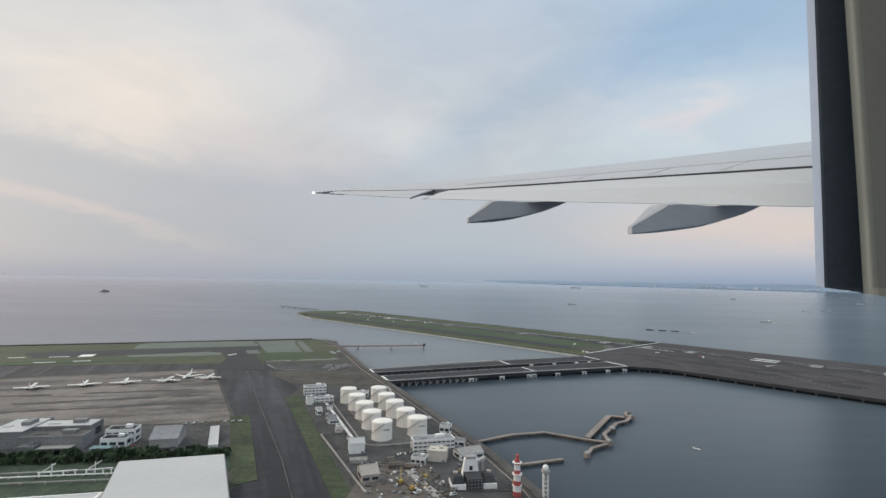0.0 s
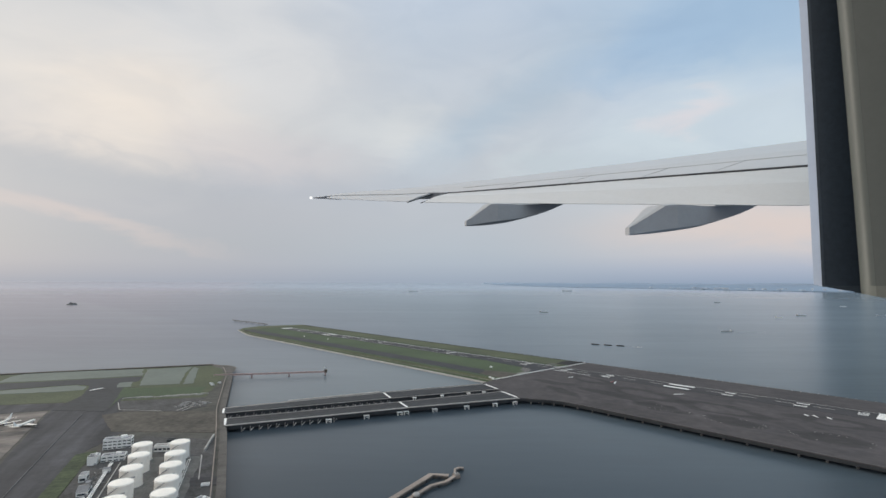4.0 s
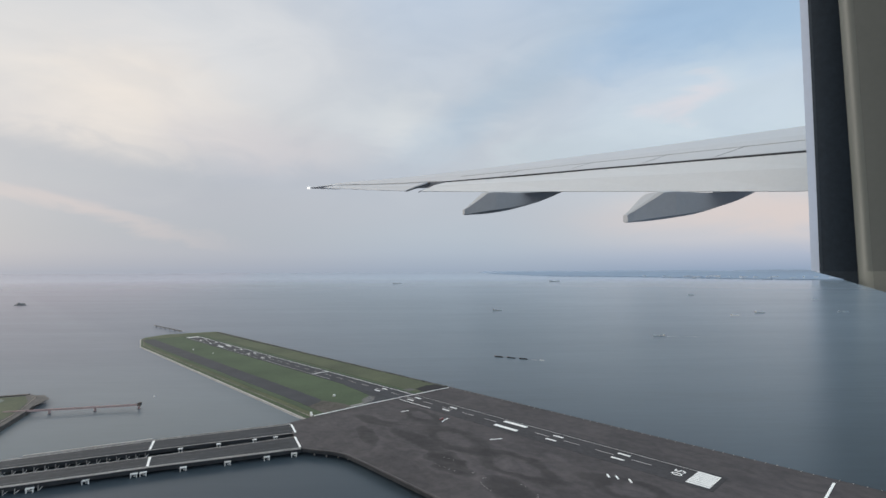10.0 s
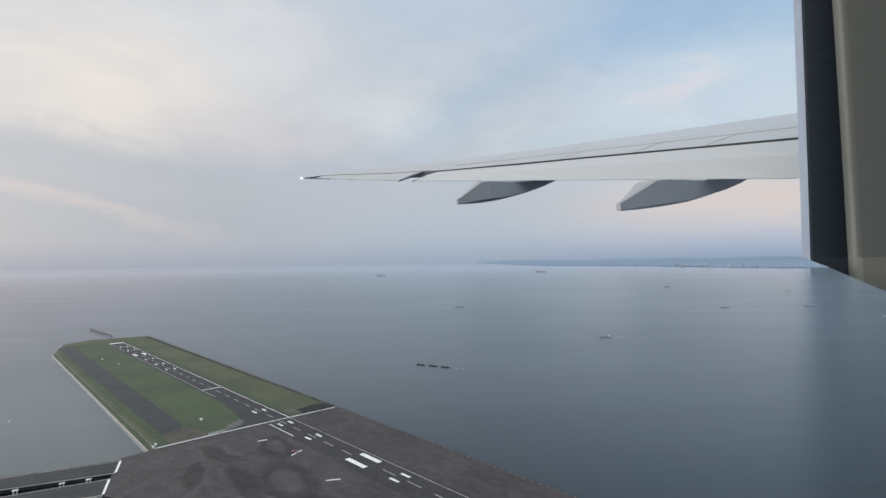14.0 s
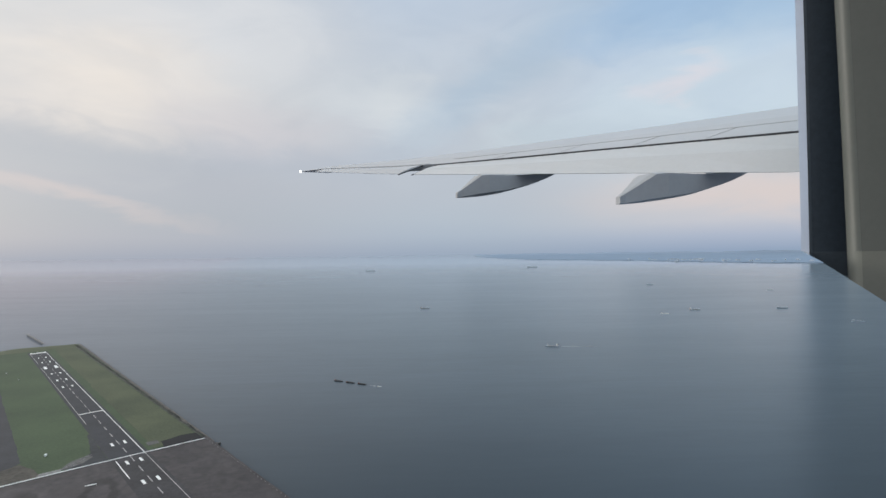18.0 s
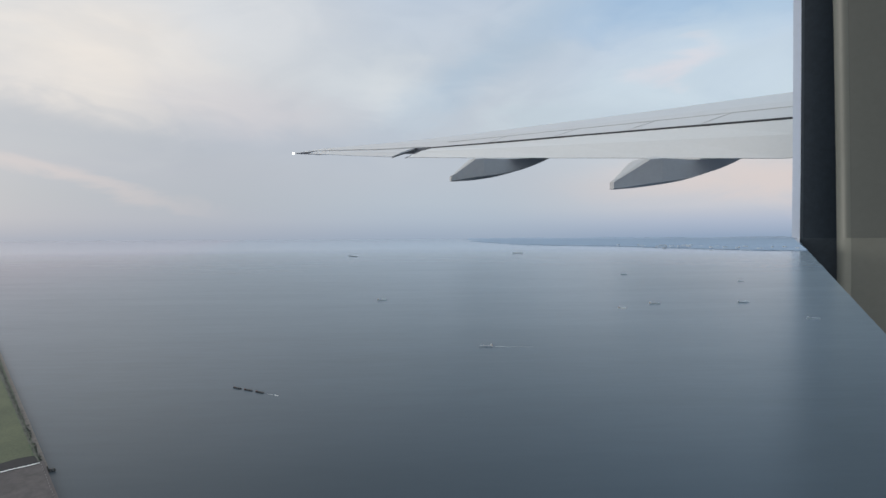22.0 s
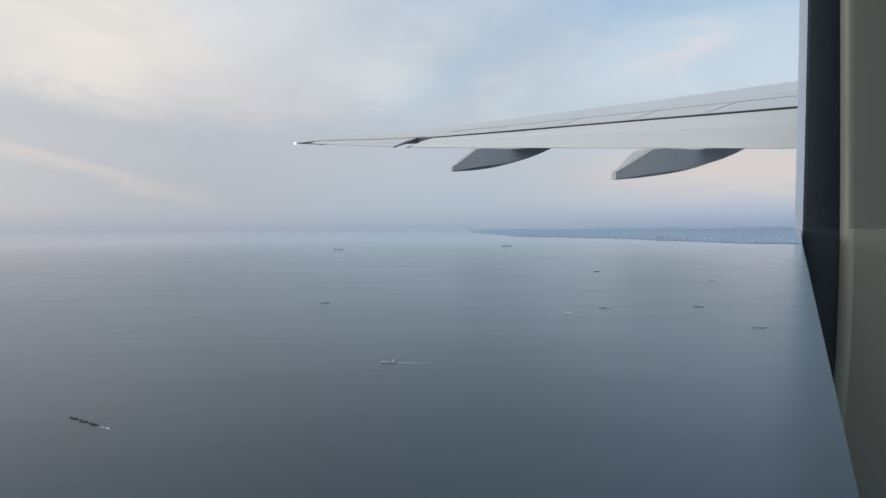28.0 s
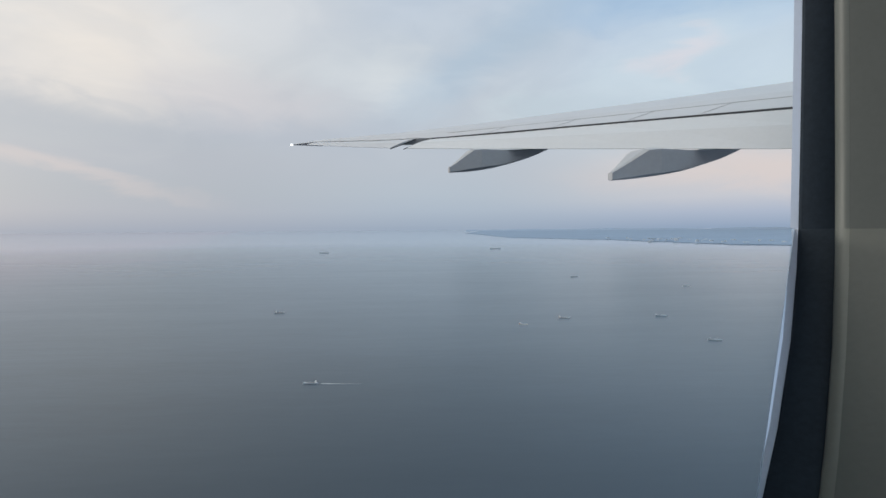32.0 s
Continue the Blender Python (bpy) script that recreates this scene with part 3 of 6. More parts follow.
# wedge of sea cut away to fit the camera's last view of the surround
for side in (CUT_SIDE, CUT_BACK):
    bmesh.ops.bisect_plane(bm, geom=bm.verts[:] + bm.edges[:] + bm.faces[:], plane_co=(*CUT_FOOT, SEA_Z), plane_no=(*side, 0))
inside = [f for f in bm.faces if (f.calc_center_median().xy - CUT_FOOT).dot(CUT_SIDE) > 0 and (f.calc_center_median().xy - CUT_FOOT).dot(CUT_BACK) > 0]
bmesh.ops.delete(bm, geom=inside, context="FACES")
bed = bmesh.ops.extrude_face_region(bm, geom=bm.faces[:])["geom"]
for v in bed:
    if isinstance(v, bmesh.types.BMVert):
        v.co.z -= 0.3
bmesh.ops.recalc_face_normals(bm, faces=bm.faces[:])
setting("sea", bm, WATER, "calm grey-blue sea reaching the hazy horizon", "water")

before_land = set(bpy.data.objects)
MAIN = [(-60, -6), (-3.0, -6), (-3.4, 1.5), (-3.9, 4.3), (-4.35, 5.65), (-5.0, 7.2), (-6.02, 9.6), (-7.05, 11.9), (-8.75, 16.4), (-9.55, 17.95), (-10.2, 18.3), (-19.8, 14.95), (-60, 0.6)]
setting("mainland", prism(new_bm(), MAIN, SEA_Z - 0.14, LAND_Z), EARTH, "flat reclaimed airport land beside the bay")


def ragged(outline, amount, step=0.12):
    """The outline with its edges broken up, as where turf meets tarmac."""
    out = []
    for (x0, y0), (x1, y1) in zip(outline, outline[1:] + outline[:1]):
        n = max(1, min(90, int(math.hypot(x1 - x0, y1 - y0) / step)))
        for k in range(n):
            x, y = x0 + (x1 - x0) * k / n, y0 + (y1 - y0) * k / n
            if k:
                w = amount * (noise.noise(Vector((x * 3.1, y * 3.1, 0))) + 0.6 * noise.noise(Vector((x * 9.0, y * 9.0, 4))))
                d = math.hypot(x1 - x0, y1 - y0)
                x, y = x - w * (y1 - y0) / d, y + w * (x1 - x0) / d
            out.append((x, y))
    return out


WORN_EDGE = {"grass": 0.06, "undergrowth": 0.08, "ground": 0.04, "taxiway": 0.03, "yard": 0.03, "bank": 0.03}


def patch(name, outline, mat, label, lift, category="ground", z=LAND_Z):
    return setting(name, prism(new_bm(), ragged(outline, WORN_EDGE.get(category, 0.0)) if category in WORN_EDGE else outline, z - 0.004, z + lift), mat, label, category)


patch("apron", [(-22, 3.6), (-11.9, 6.15), (-9.58, 6.74), (-8.64, 7.0), (-11.10, 11.60), (-12.75, 10.98), (-15.24, 9.9), (-22, 7.0)], APRON, "tan concrete aircraft apron with dark oil stains", 0.004, "apron")
patch("taxiway", [(-7.3, -3.0), (-3.6, -3.0), (-4.9, 1.3), (-6.2, 4.15), (-8.15, 8.7), (-8.3, 10.6), (-7.95, 13.0), (-10.3, 12.55), (-16.6, 11.5), (-30, 6.6), (-30, 4.6), (-15.4, 10.1), (-11.10, 11.70), (-8.6, 7.07), (-7.45, 4.3)], TAXI_WORN, "dark asphalt taxiways between grass strips", 0.002, "taxiway")
patch("far_runway", [(-10.9, 12.4), (-10.0, 12.5), (-10.55, 14.2), (-11.4, 14.0)], RUNWAY, "dark end of an asphalt runway", 0.004, "runway")
patch("grass_strip_a", [(-7.5, 4.3), (-7.26, 4.5), (-8.46, 7.32), (-8.76, 7.2)], STRIP_GRASS, "narrow green grass strip beside the taxiway", 0.008, "grass strip")
patch("grass_strip_b", [(-5.2, 1.4), (-4.9, 1.6), (-6.12, 4.33), (-7.75, 8.2), (-8.0, 8.85), (-8.22, 8.6), (-6.32, 4.2)], STRIP_GRASS, "long green grass strip beside the tank yard", 0.008, "grass strip")
patch("far_field", [(-30, 6.8), (-16.6, 11.55), (-11.2, 12.45), (-11.5, 14.05), (-10.6, 14.25), (-10.05, 12.65), (-8.05, 13.15), (-8.75, 15.9), (-9.6, 17.7), (-10.2, 18.15), (-19.8, 14.85), (-30, 11.2)], GRASS_DRY, "wide green airfield grass near the shore", 0.003, "grass")
patch("tank_yard", [(-6.0, 4.2), (-4.0, 4.3), (-4.45, 5.7), (-5.1, 7.2), (-6.1, 9.5), (-7.6, 9.7), (-7.95, 8.9), (-7.7, 8.1)], YARD, "grey paved tank yard", 0.006, "yard")
patch("tank_floor", [(-5.95, 5.75), (-5.1, 6.1), (-5.9, 8.55), (-7.05, 8.45)], YARD_SLAB, "worn concrete floor under the tanks", 0.009, "yard")
patch("works_yard", [(-5.3, 1.6), (-3.5, 1.6), (-3.97, 4.25), (-5.95, 4.15)], YARD, "cluttered grey works yard near the water", 0.006, "yard")
patch("undergrowth", [(-15, 3.3), (-9.6, 3.9), (-7.75, 4.55), (-7.72, 5.3), (-9.6, 5.12), (-11.4, 4.9), (-15, 4.4)], BUSH, "dark green undergrowth behind the sheds", 0.006, "undergrowth")
patch("service_road", [(-14, 3.9), (-9.9, 4.9), (-7.7, 5.4), (-7.8, 5.6), (-10.0, 5.1), (-14, 4.2)], TAXI, "asphalt service road behind the sheds", 0.004, "road")
patch("shed_yard", [(-13, 4.75), (-7.72, 5.45), (-8.6, 6.72), (-9.58, 6.68), (-11.9, 6.1), (-13, 5.8)], YARD, "dark paved yard round the service sheds", 0.005, "yard")

# pale markings on the far airfield
bm = new_bm()
for x, y, lx, ly in ((-15.72, 13.36, 0.36, 0.44), (-16.32, 13.05, 0.5, 0.07), (-17.35, 12.78, 0.42, 0.06), (-16.0, 12.1, 0.5, 0.07), (-15.2, 12.42, 0.42, 0.07)):
    box(bm, x, y, LAND_Z + 0.006, lx, ly, 0.004, radians(20))
setting("airfield_markings", bm, PAINT, "worn white painted markings on the airfield", "marking")
setting("taxiway_centre_line", strip(new_bm(), [(-10.08, 11.33), (-8.88, 8.76), (-7.93, 6.75), (-7.17, 5.15), (-6.3, 3.1)], 0.014, LAND_Z, LAND_Z + 0.009), PAINT_FADED, "faded pale centre line of the taxiway", "marking")
# dark lanes across the apron
rnd = random.Random(9)
for x0, y0, x1, y1, n in ((-17.5, 7.25, -10.0, 9.35, 11), (-16.5, 6.2, -9.55, 8.15, 11), (-15.5, 8.4, -10.9, 10.0, 8), (-16.0, 6.9, -9.9, 8.75, 7)):
    for k in range(n):
        f = (k + rnd.uniform(0.1, 0.9)) / n
        cx, cy, la, lb = x0 + (x1 - x0) * f, y0 + (y1 - y0) * f + rnd.uniform(-0.05, 0.05), rnd.uniform(0.18, 0.55), rnd.uniform(0.04, 0.10)
        ring = []
        for q in range(22):
            t = 2 * math.pi * q / 22
            w = 1 + 0.35 * noise.noise(Vector((cx * 3 + 1.5 * math.cos(t), cy * 3 + 1.5 * math.sin(t), 0)))
            u, v = la * w * math.cos(t), lb * w * math.sin(t)
            ring.append((cx + u * 0.963 - v * 0.27, cy + u * 0.27 + v * 0.963))
        setting("oil_patch", prism(new_bm(), ring, LAND_Z - 0.001, LAND_Z + 0.0048 + 0.0012 * rnd.random()), YARD, "dark oil-stained patch on the apron", "marking")

# stone seawall along the mainland shore
edge = [(-3.4, 1.5), (-3.9, 4.3), (-4.35, 5.65), (-5.0, 7.2), (-6.02, 9.6), (-7.05, 11.9), (-8.75, 16.4), (-9.55, 17.95), (-10.2, 18.3)]
setting("shore_wall", strip(new_bm(), [(x + 0.03, y) for x, y in edge], 0.14, SEA_Z - 0.12, LAND_Z + 0.012), ROCK, "dark stone seawall along the shore", "seawall")
setting("shore_path", strip(new_bm(), [(x - 0.12, y) for x, y in edge], 0.018, LAND_Z - 0.002, LAND_Z + 0.014), TAN, "pale concrete path behind the seawall", "path")
setting("far_shore_wall", strip(new_bm(), [(-10.2, 18.33), (-19.8, 14.98), (-40, 8.0)], 0.16, SEA_Z - 0.12, LAND_Z + 0.03), ROCK, "dark seawall with scrub on the far shore", "seawall")
patch("shore_spit", [(-10.2, 18.2), (-9.4, 17.3), (-9.05, 16.75), (-8.85, 16.9), (-9.1, 17.8), (-9.6, 18.25)], ROCK, "stony spit at the corner of the shore", 0.006)

mainland = set(bpy.data.objects) - before_land

# runway island: piled deck near, reclaimed grass far
DECK = [isl(-9.0, -4.05), isl(-9.0, 1.9), isl(8.9, 2.0), isl(8.95, -3.2), isl(8.9, -3.95), isl(6.92, -4.56), isl(6.54, -4.36), isl(6.22, -4.16), isl(5.9, -4.06), isl(5.2, -4.04)]
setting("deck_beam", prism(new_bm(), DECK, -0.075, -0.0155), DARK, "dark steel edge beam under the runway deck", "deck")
setting("runway_deck", prism(new_bm(), DECK, -0.015, DECK_Z), ASPHALT, "dark stained asphalt runway deck on steel piles", "deck")
bm = new_bm()
rim_line = [isl(-9.0, -4.0), isl(5.2, -4.0), isl(5.9, -4.02), isl(6.22, -4.12), isl(6.54, -4.32), isl(6.88, -4.5)]
strip(bm, rim_line, 0.014, DECK_Z - 0.002, DECK_Z + 0.006)
setting("deck_kerb", bm, YARD_SLAB, "weathered grey concrete kerb along the deck edge", "kerb")
# the skirt's near-black colour stands in for shade beneath the deck
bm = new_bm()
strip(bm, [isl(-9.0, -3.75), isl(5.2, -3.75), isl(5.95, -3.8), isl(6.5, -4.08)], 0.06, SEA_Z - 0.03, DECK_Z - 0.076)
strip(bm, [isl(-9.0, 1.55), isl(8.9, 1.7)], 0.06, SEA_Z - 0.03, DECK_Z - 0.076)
setting("deck_skirt", bm, DARK, "dark skirt standing in for the shade under the deck", "skirt")
REEF = [isl(8.9, -2.97), isl(8.9, 1.92), isl(31.2, 1.95), isl(32.0, -0.9), isl(31.2, -2.30), isl(28.0, -2.97)]
setting("runway_island", prism(new_bm(), REEF, SEA_Z - 0.04, DECK_Z - 0.001), GRASS, "flat green grass runway island", "ground")


def deck_patch(name, outline, mat, label, lift, category):
    points = [isl(a, b) for a, b in outline]
    return setting(name, prism(new_bm(), ragged(points, WORN_EDGE[category], 0.15) if category in WORN_EDGE else points, DECK_Z - 0.003, DECK_Z + lift), mat, label, category)


deck_patch("deck_runway", [(-0.3, -0.32), (-0.3, 0.56), (8.9, 0.48), (8.9, -0.40)], OLD_DARK, "dark rubber-marked runway strip on the deck", 0.0028, "runway")
deck_patch("island_runway", [(8.9, -0.40), (8.9, 0.48), (29.6, 0.30), (29.6, -0.58)], RUNWAY, "dark asphalt runway strip", 0.003, "runway")
deck_patch("island_taxiway", [(9.7, -2.72), (10.4, -2.06), (24.5, -2.1), (29.9, -2.1), (29.9, -2.75), (27.0, -2.82)], RUNWAY, "dark worn asphalt taxiway on the runway island", 0.003, "taxiway")
deck_patch("island_verge", [(9.05, 0.66), (9.05, 1.84), (31.0, 1.62), (31.2, 0.66)], GRASS_DRY, "dry olive verge beside the runway", 0.003, "grass")
deck_patch("island_east_bank", [(8.95, 1.86), (8.95, 1.91), (31.0, 1.91), (31.1, 1.64)], BANK, "stony green bank on the open-sea side", 0.0035, "bank")
deck_patch("runway_shoulder", [(8.97, -0.405), (8.97, -1.30), (9.28, -1.0), (9.85, -0.66), (11.6, -0.47), (11.6, -0.425)], TAXI, "dark asphalt shoulder widening towards the deck", 0.0042, "taxiway")
deck_patch("island_end_grass", [(30.1, -2.25), (30.1, 1.85), (31.1, 1.85), (31.85, -0.9), (31.15, -2.2)], GRASS_DRY, "dry grass at the island's end", 0.004, "grass")
deck_patch("scorched_corner", [(8.80, 0.86), (8.74, 1.90), (9.42, 1.85), (9.52, 1.5), (9.40, 0.92)], SCORCH, "dark burnt strip of the verge", 0.0062, "ground")
deck_patch("bare_verge", [(9.30, 0.58), (9.30, 0.86), (9.58, 0.88), (9.62, 0.60)], YARD_SLAB, "pale concrete patch beside the runway", 0.008, "slab")
deck_patch("bare_patch", [(9.0, -2.78), (9.0, -1.80), (9.55, -1.85), (10.25, -2.10), (10.0, -2.74)], RUST_GROUND, "bare brown patch of ground", 0.005, "ground")
deck_patch("bare_corner", [(9.03, -1.30), (9.12, -1.40), (9.55, -1.10), (9.74, -0.72), (9.50, -0.66), (9.2, -0.92)], YARD_SLAB, "broken pale concrete beside the runway", 0.0068, "ground")
deck_patch("kerb_slab", [(9.02, -1.86), (9.02, -1.40), (9.16, -1.36), (9.18, -1.80)], RUBBLE, "pale broken slab along the joint strip", 0.0072, "slab")
debris = new_bm()
rnd = random.Random(31)
for k in range(46):
    f, g = rnd.random(), rnd.random()
    x, y = isl(9.1 + 0.6 * f, -1.25 + 0.5 * f + 0.22 * g - 0.1)
    box(debris, x, y, DECK_Z + 0.004, rnd.uniform(0.015, 0.05), rnd.uniform(0.01, 0.03), rnd.uniform(0.006, 0.016), rnd.random() * 3, 0.7)
tagged(part("concrete_debris", debris, RUBBLE), "pale lumps of broken concrete beside the runway", "debris", kind="stuff")
scrub = new_bm()
for k in range(620):
    a = 8.9 + 22.2 * rnd.random()
    x, y = isl(a, 1.92 + rnd.gauss(0, 0.03) - 0.006 * (a - 9))
    s0 = rnd.uniform(0.012, 0.034)
    box(scrub, x, y, DECK_Z - 0.03, s0 * 1.5, s0, 0.03 + s0 * 0.9, rnd.random() * 3, 0.45)
tagged(part("bank_scrub", scrub, BANK), "low dark scrub growing along the sea bank", "scrub", kind="stuff")
# the long western bank slopes from the grass down to a low coping at the water
WEST_TOP, WEST_FOOT = [(8.9, -2.96), (18.0, -2.96), (28.0, -2.96), (31.15, -2.28)], [(9.0, -3.22), (18.0, -3.22), (28.0, -3.22), (31.45, -2.46)]


def bank_line(f, lift):
    return [(*isl(p[0] + (q[0] - p[0]) * f, p[1] + (q[1] - p[1]) * f), DECK_Z - 0.002 - 0.113 * f + lift) for p, q in zip(WEST_TOP, WEST_FOOT)]


def bank_strip(name, f0, f1, lift, mat, label, category):
    """A thick strip along the bank between two shares of its slope."""
    rings = [[top, foot, (foot[0], foot[1], SEA_Z - 0.03), (top[0], top[1], SEA_Z - 0.03)] for top, foot in zip(bank_line(f0, lift), bank_line(f1, lift))]
    return setting(name, loft(new_bm(), rings), mat, label, category)


bank_strip("island_bank_upper", 0.0, 0.45, 0.0, GRASS_DRY, "dry grass slope along the island edge", "grass")
bank_strip("island_path", 0.45, 0.53, 0.0, APRON, "pale worn track along the island bank", "path")
bank_strip("island_bank_lower", 0.53, 0.94, 0.0, GRASS, "green grass slope above the waterline", "grass")
bank_strip("island_coping", 0.94, 1.08, 0.006, CONCRETE, "pale concrete coping of the low island seawall", "seawall")
bank_strip("island_rock_west", 1.08, 1.2, -0.012, ISLE_ROCK, "pale stone toe of the island seawall", "seawall")
setting("island_wall_east", strip(new_bm(), [isl(8.4, 1.98), isl(31.25, 2.02), isl(32.1, -0.9)], 0.12, SEA_Z - 0.03, DECK_Z - 0.02), ROCK, "dark stone seawall on the open-sea side", "seawall")
setting("cross_line", strip(new_bm(), [isl(9.0, -3.1), isl(8.95, -1.2), isl(8.75, 1.9)], 0.034, DECK_Z - 0.002, DECK_Z + 0.009), PAINT, "white joint strip across the runway island", "marking")
setting("cross_line_near", strip(new_bm(), [isl(-1.75, -4.0), isl(-1.75, 1.7)], 0.04, DECK_Z - 0.002, DECK_Z + 0.009), PAINT, "white joint strip across the deck", "marking")

# runway paint: every bar is a piece of its own
runway_ob = bpy.data.objects["island_runway"]
MID, SKEW = 0.12, 0.0086


def bar(a, b, length, width, mat=PAINT, name="painted_bar"):
    x, y = isl(a, b - SKEW * a)
    return part(name, box(new_bm(), x, y, DECK_Z + 0.0032, length, width, 0.004, RUN_TURN + SKEW), mat, runway_ob)


bar(19.2, MID + 0.345, 20.8, 0.019, name="edge_line")
bar(4.4, MID + 0.345, 8.8, 0.015, PAINT_WORN, name="edge_line")
bar(13.45, MID - 0.345, 1.3, 0.018, PAINT_WORN, name="edge_line")
bar(19.2, MID - 0.345, 10.2, 0.014, PAINT_WORN, name="edge_line")
bar(27.4, MID - 0.345, 3.6, 0.016, PAINT_WORN, name="edge_line")
bar(8.0, MID - 0.345, 1.4, 0.022, name="edge_line")
for a in (4.62, 24.1):
    for side in (-1, 1):
        bar(a, MID + side * 0.20, 0.72, 0.12, name="aiming_bar")
for a in (1.65, 3.3, 6.85, 8.4, 10.12, 19.0, 20.6, 22.3, 25.8, 27.4):
    for side in (-1, 1):
        bar(a, MID + side * 0.155, 0.28, 0.062, name="touchdown_bar")
for k in range(34):
    a = 1.2 + 0.82 * k
    if min(abs(a - q) for q in (4.62, 24.1)) > 0.3:
        bar(a, MID, 0.42, 0.02, PAINT_WORN, name="centre_dash")
for k in range(8):
    bar(0.0, MID - 0.30 + 0.086 * k, 0.42, 0.062, name="threshold_stripe")
    bar(29.25, MID - 0.30 + 0.086 * k, 0.36, 0.062, name="threshold_stripe")
bar(14.1, MID, 0.06, 0.70, name="cross_bar")
for ch, b in (("0", -0.02), ("5", 0.16)):
    cu = bpy.data.curves.new("runway_digit", "FONT")
    cu.body, cu.size, cu.extrude, cu.align_x = ch, 0.30, 0.002, "CENTER"
    digit = new("runway_digit", cu)
    dg = bpy.context.evaluated_depsgraph_get()
    me = bpy.data.meshes.new_from_object(digit.evaluated_get(dg))
    bpy.data.objects.remove(digit)
    me.materials.append(PAINT)
    digit = new("runway_digit", me)
    x, y = isl(0.36, MID + b - 0.06)
    digit.matrix_basis = pose(x, y, DECK_Z + 0.0055, 0, 0, 133.3 - 90)
    digit.parent = runway_ob

# taxiway paint and lamps on the deck
bm = new_bm()
for a, b, l, t in ((7.58, -1.0, 0.22, 0.5), (6.15, -0.85, 0.2, 1.2), (4.24, -0.95, 0.3, 0.2), (6.2, -0.72, 0.22, 1.0), (1.36, -1.0, 0.16, 1.5), (1.2, -0.95, 0.16, 1.5), (0.95, -0.92, 0.16, 1.5)):
    x, y = isl(a, b)
    box(bm, x, y, DECK_Z, l, 0.035, 0.005, t)
setting("deck_markings", bm, PAINT, "white painted holding marks on the deck", "marking")
bm = new_bm()
for cx, cy, rx, ry, n in ((2.36, -2.83, 0.62, 0.31, 34), (0.65, -2.75, 0.70, 0.33, 34), (3.95, -2.80, 0.66, 0.20, 30)):
    for k in range(n):
        if noise.noise(Vector((cx * 5, k * 0.37, 0))) < 0.02:
            continue
        x, y = isl(cx + rx * math.cos(6.283 * k / n), cy + ry * math.sin(6.283 * k / n))
        box(bm, x, y, DECK_Z, 0.020, 0.011, 0.006, 6.283 * k / n)
tagged(part("taxiway_lamps", bm, CONCRETE), "rings of small pale taxiway edge lamps", "lamps", kind="stuff")
for a, b, s in ((10.5, -1.55, 0.05), (9.05, -3.15, 0.05), (9.25, -3.05, 0.045), (24.0, -1.7, 0.04), (22.0, -1.4, 0.03)):
    x, y = isl(a, b)
    hut = thing("equipment_hut", "small white equipment hut on the runway island", "hut", x, y, DECK_Z, RUN_TURN, "island huts")
    part("wall", box(new_bm(), 0, 0, 0, s * 1.5, s, s * 0.9), WHITE, hut)
    part("roof", box(new_bm(), 0, 0, s * 0.9, s * 1.7, s * 1.2, s * 0.18, 0, 0.8), WHITE, hut)
    part("door", box(new_bm(), s * 0.2, -s * 0.51, 0, s * 0.35, s * 0.06, s * 0.7), GLASS, hut)

rocks = thing("rock_mound", "small dark mound of rocks at the deck corner", "rocks", *isl(8.33, 2.07), SEA_Z)
for dx, dy, s in ((0, 0, 0.09), (0.08, 0.03, 0.07), (-0.08, -0.02, 0.06)):
    part("rock", box(new_bm(), dx, dy, -0.02, s, s * 0.8, 0.10, dx * 9, 0.6), ROCK, rocks)

# edge lamps on the deck
bm = new_bm()
for k in range(60):
    x, y = isl(8.6 - 0.2 * k, 1.92)
    box(bm, x, y, DECK_Z, 0.018, 0.012, 0.010, RUN_TURN)
tagged(part("edge_lamps", bm, CONCRETE), "row of small pale lamps along the deck edge", "lamps", kind="stuff")

# steel piles under the deck edge
for k in range(30):
    a = 5.6 - 0.42 * k
    pile = tagged(part("deck_pile", lathe(new_bm(), [(0.022, SEA_Z - 0.03), (0.022, DECK_Z - 0.076)], *isl(a, -3.9), n=8), CONCRETE), "pale steel pile standing in the sea under the deck", "pile", "piles of the deck")

for a, b in ((5.95, -3.96), (6.2, -4.05), (6.45, -4.2), (6.7, -4.36), (6.0, -3.8), (6.35, -3.98), (6.6, -4.15)):
    tagged(part("deck_pile", lathe(new_bm(), [(0.018, SEA_Z - 0.03), (0.018, DECK_Z - 0.076)], *isl(a, b), n=8), CONCRETE), "pale steel pile standing in the sea under the deck", "pile", "piles of the deck")


# ---- bridges between mainland and island ----
def between(p, q, f):
    return (p[0] + (q[0] - p[0]) * f, p[1] + (q[1] - p[1]) * f)


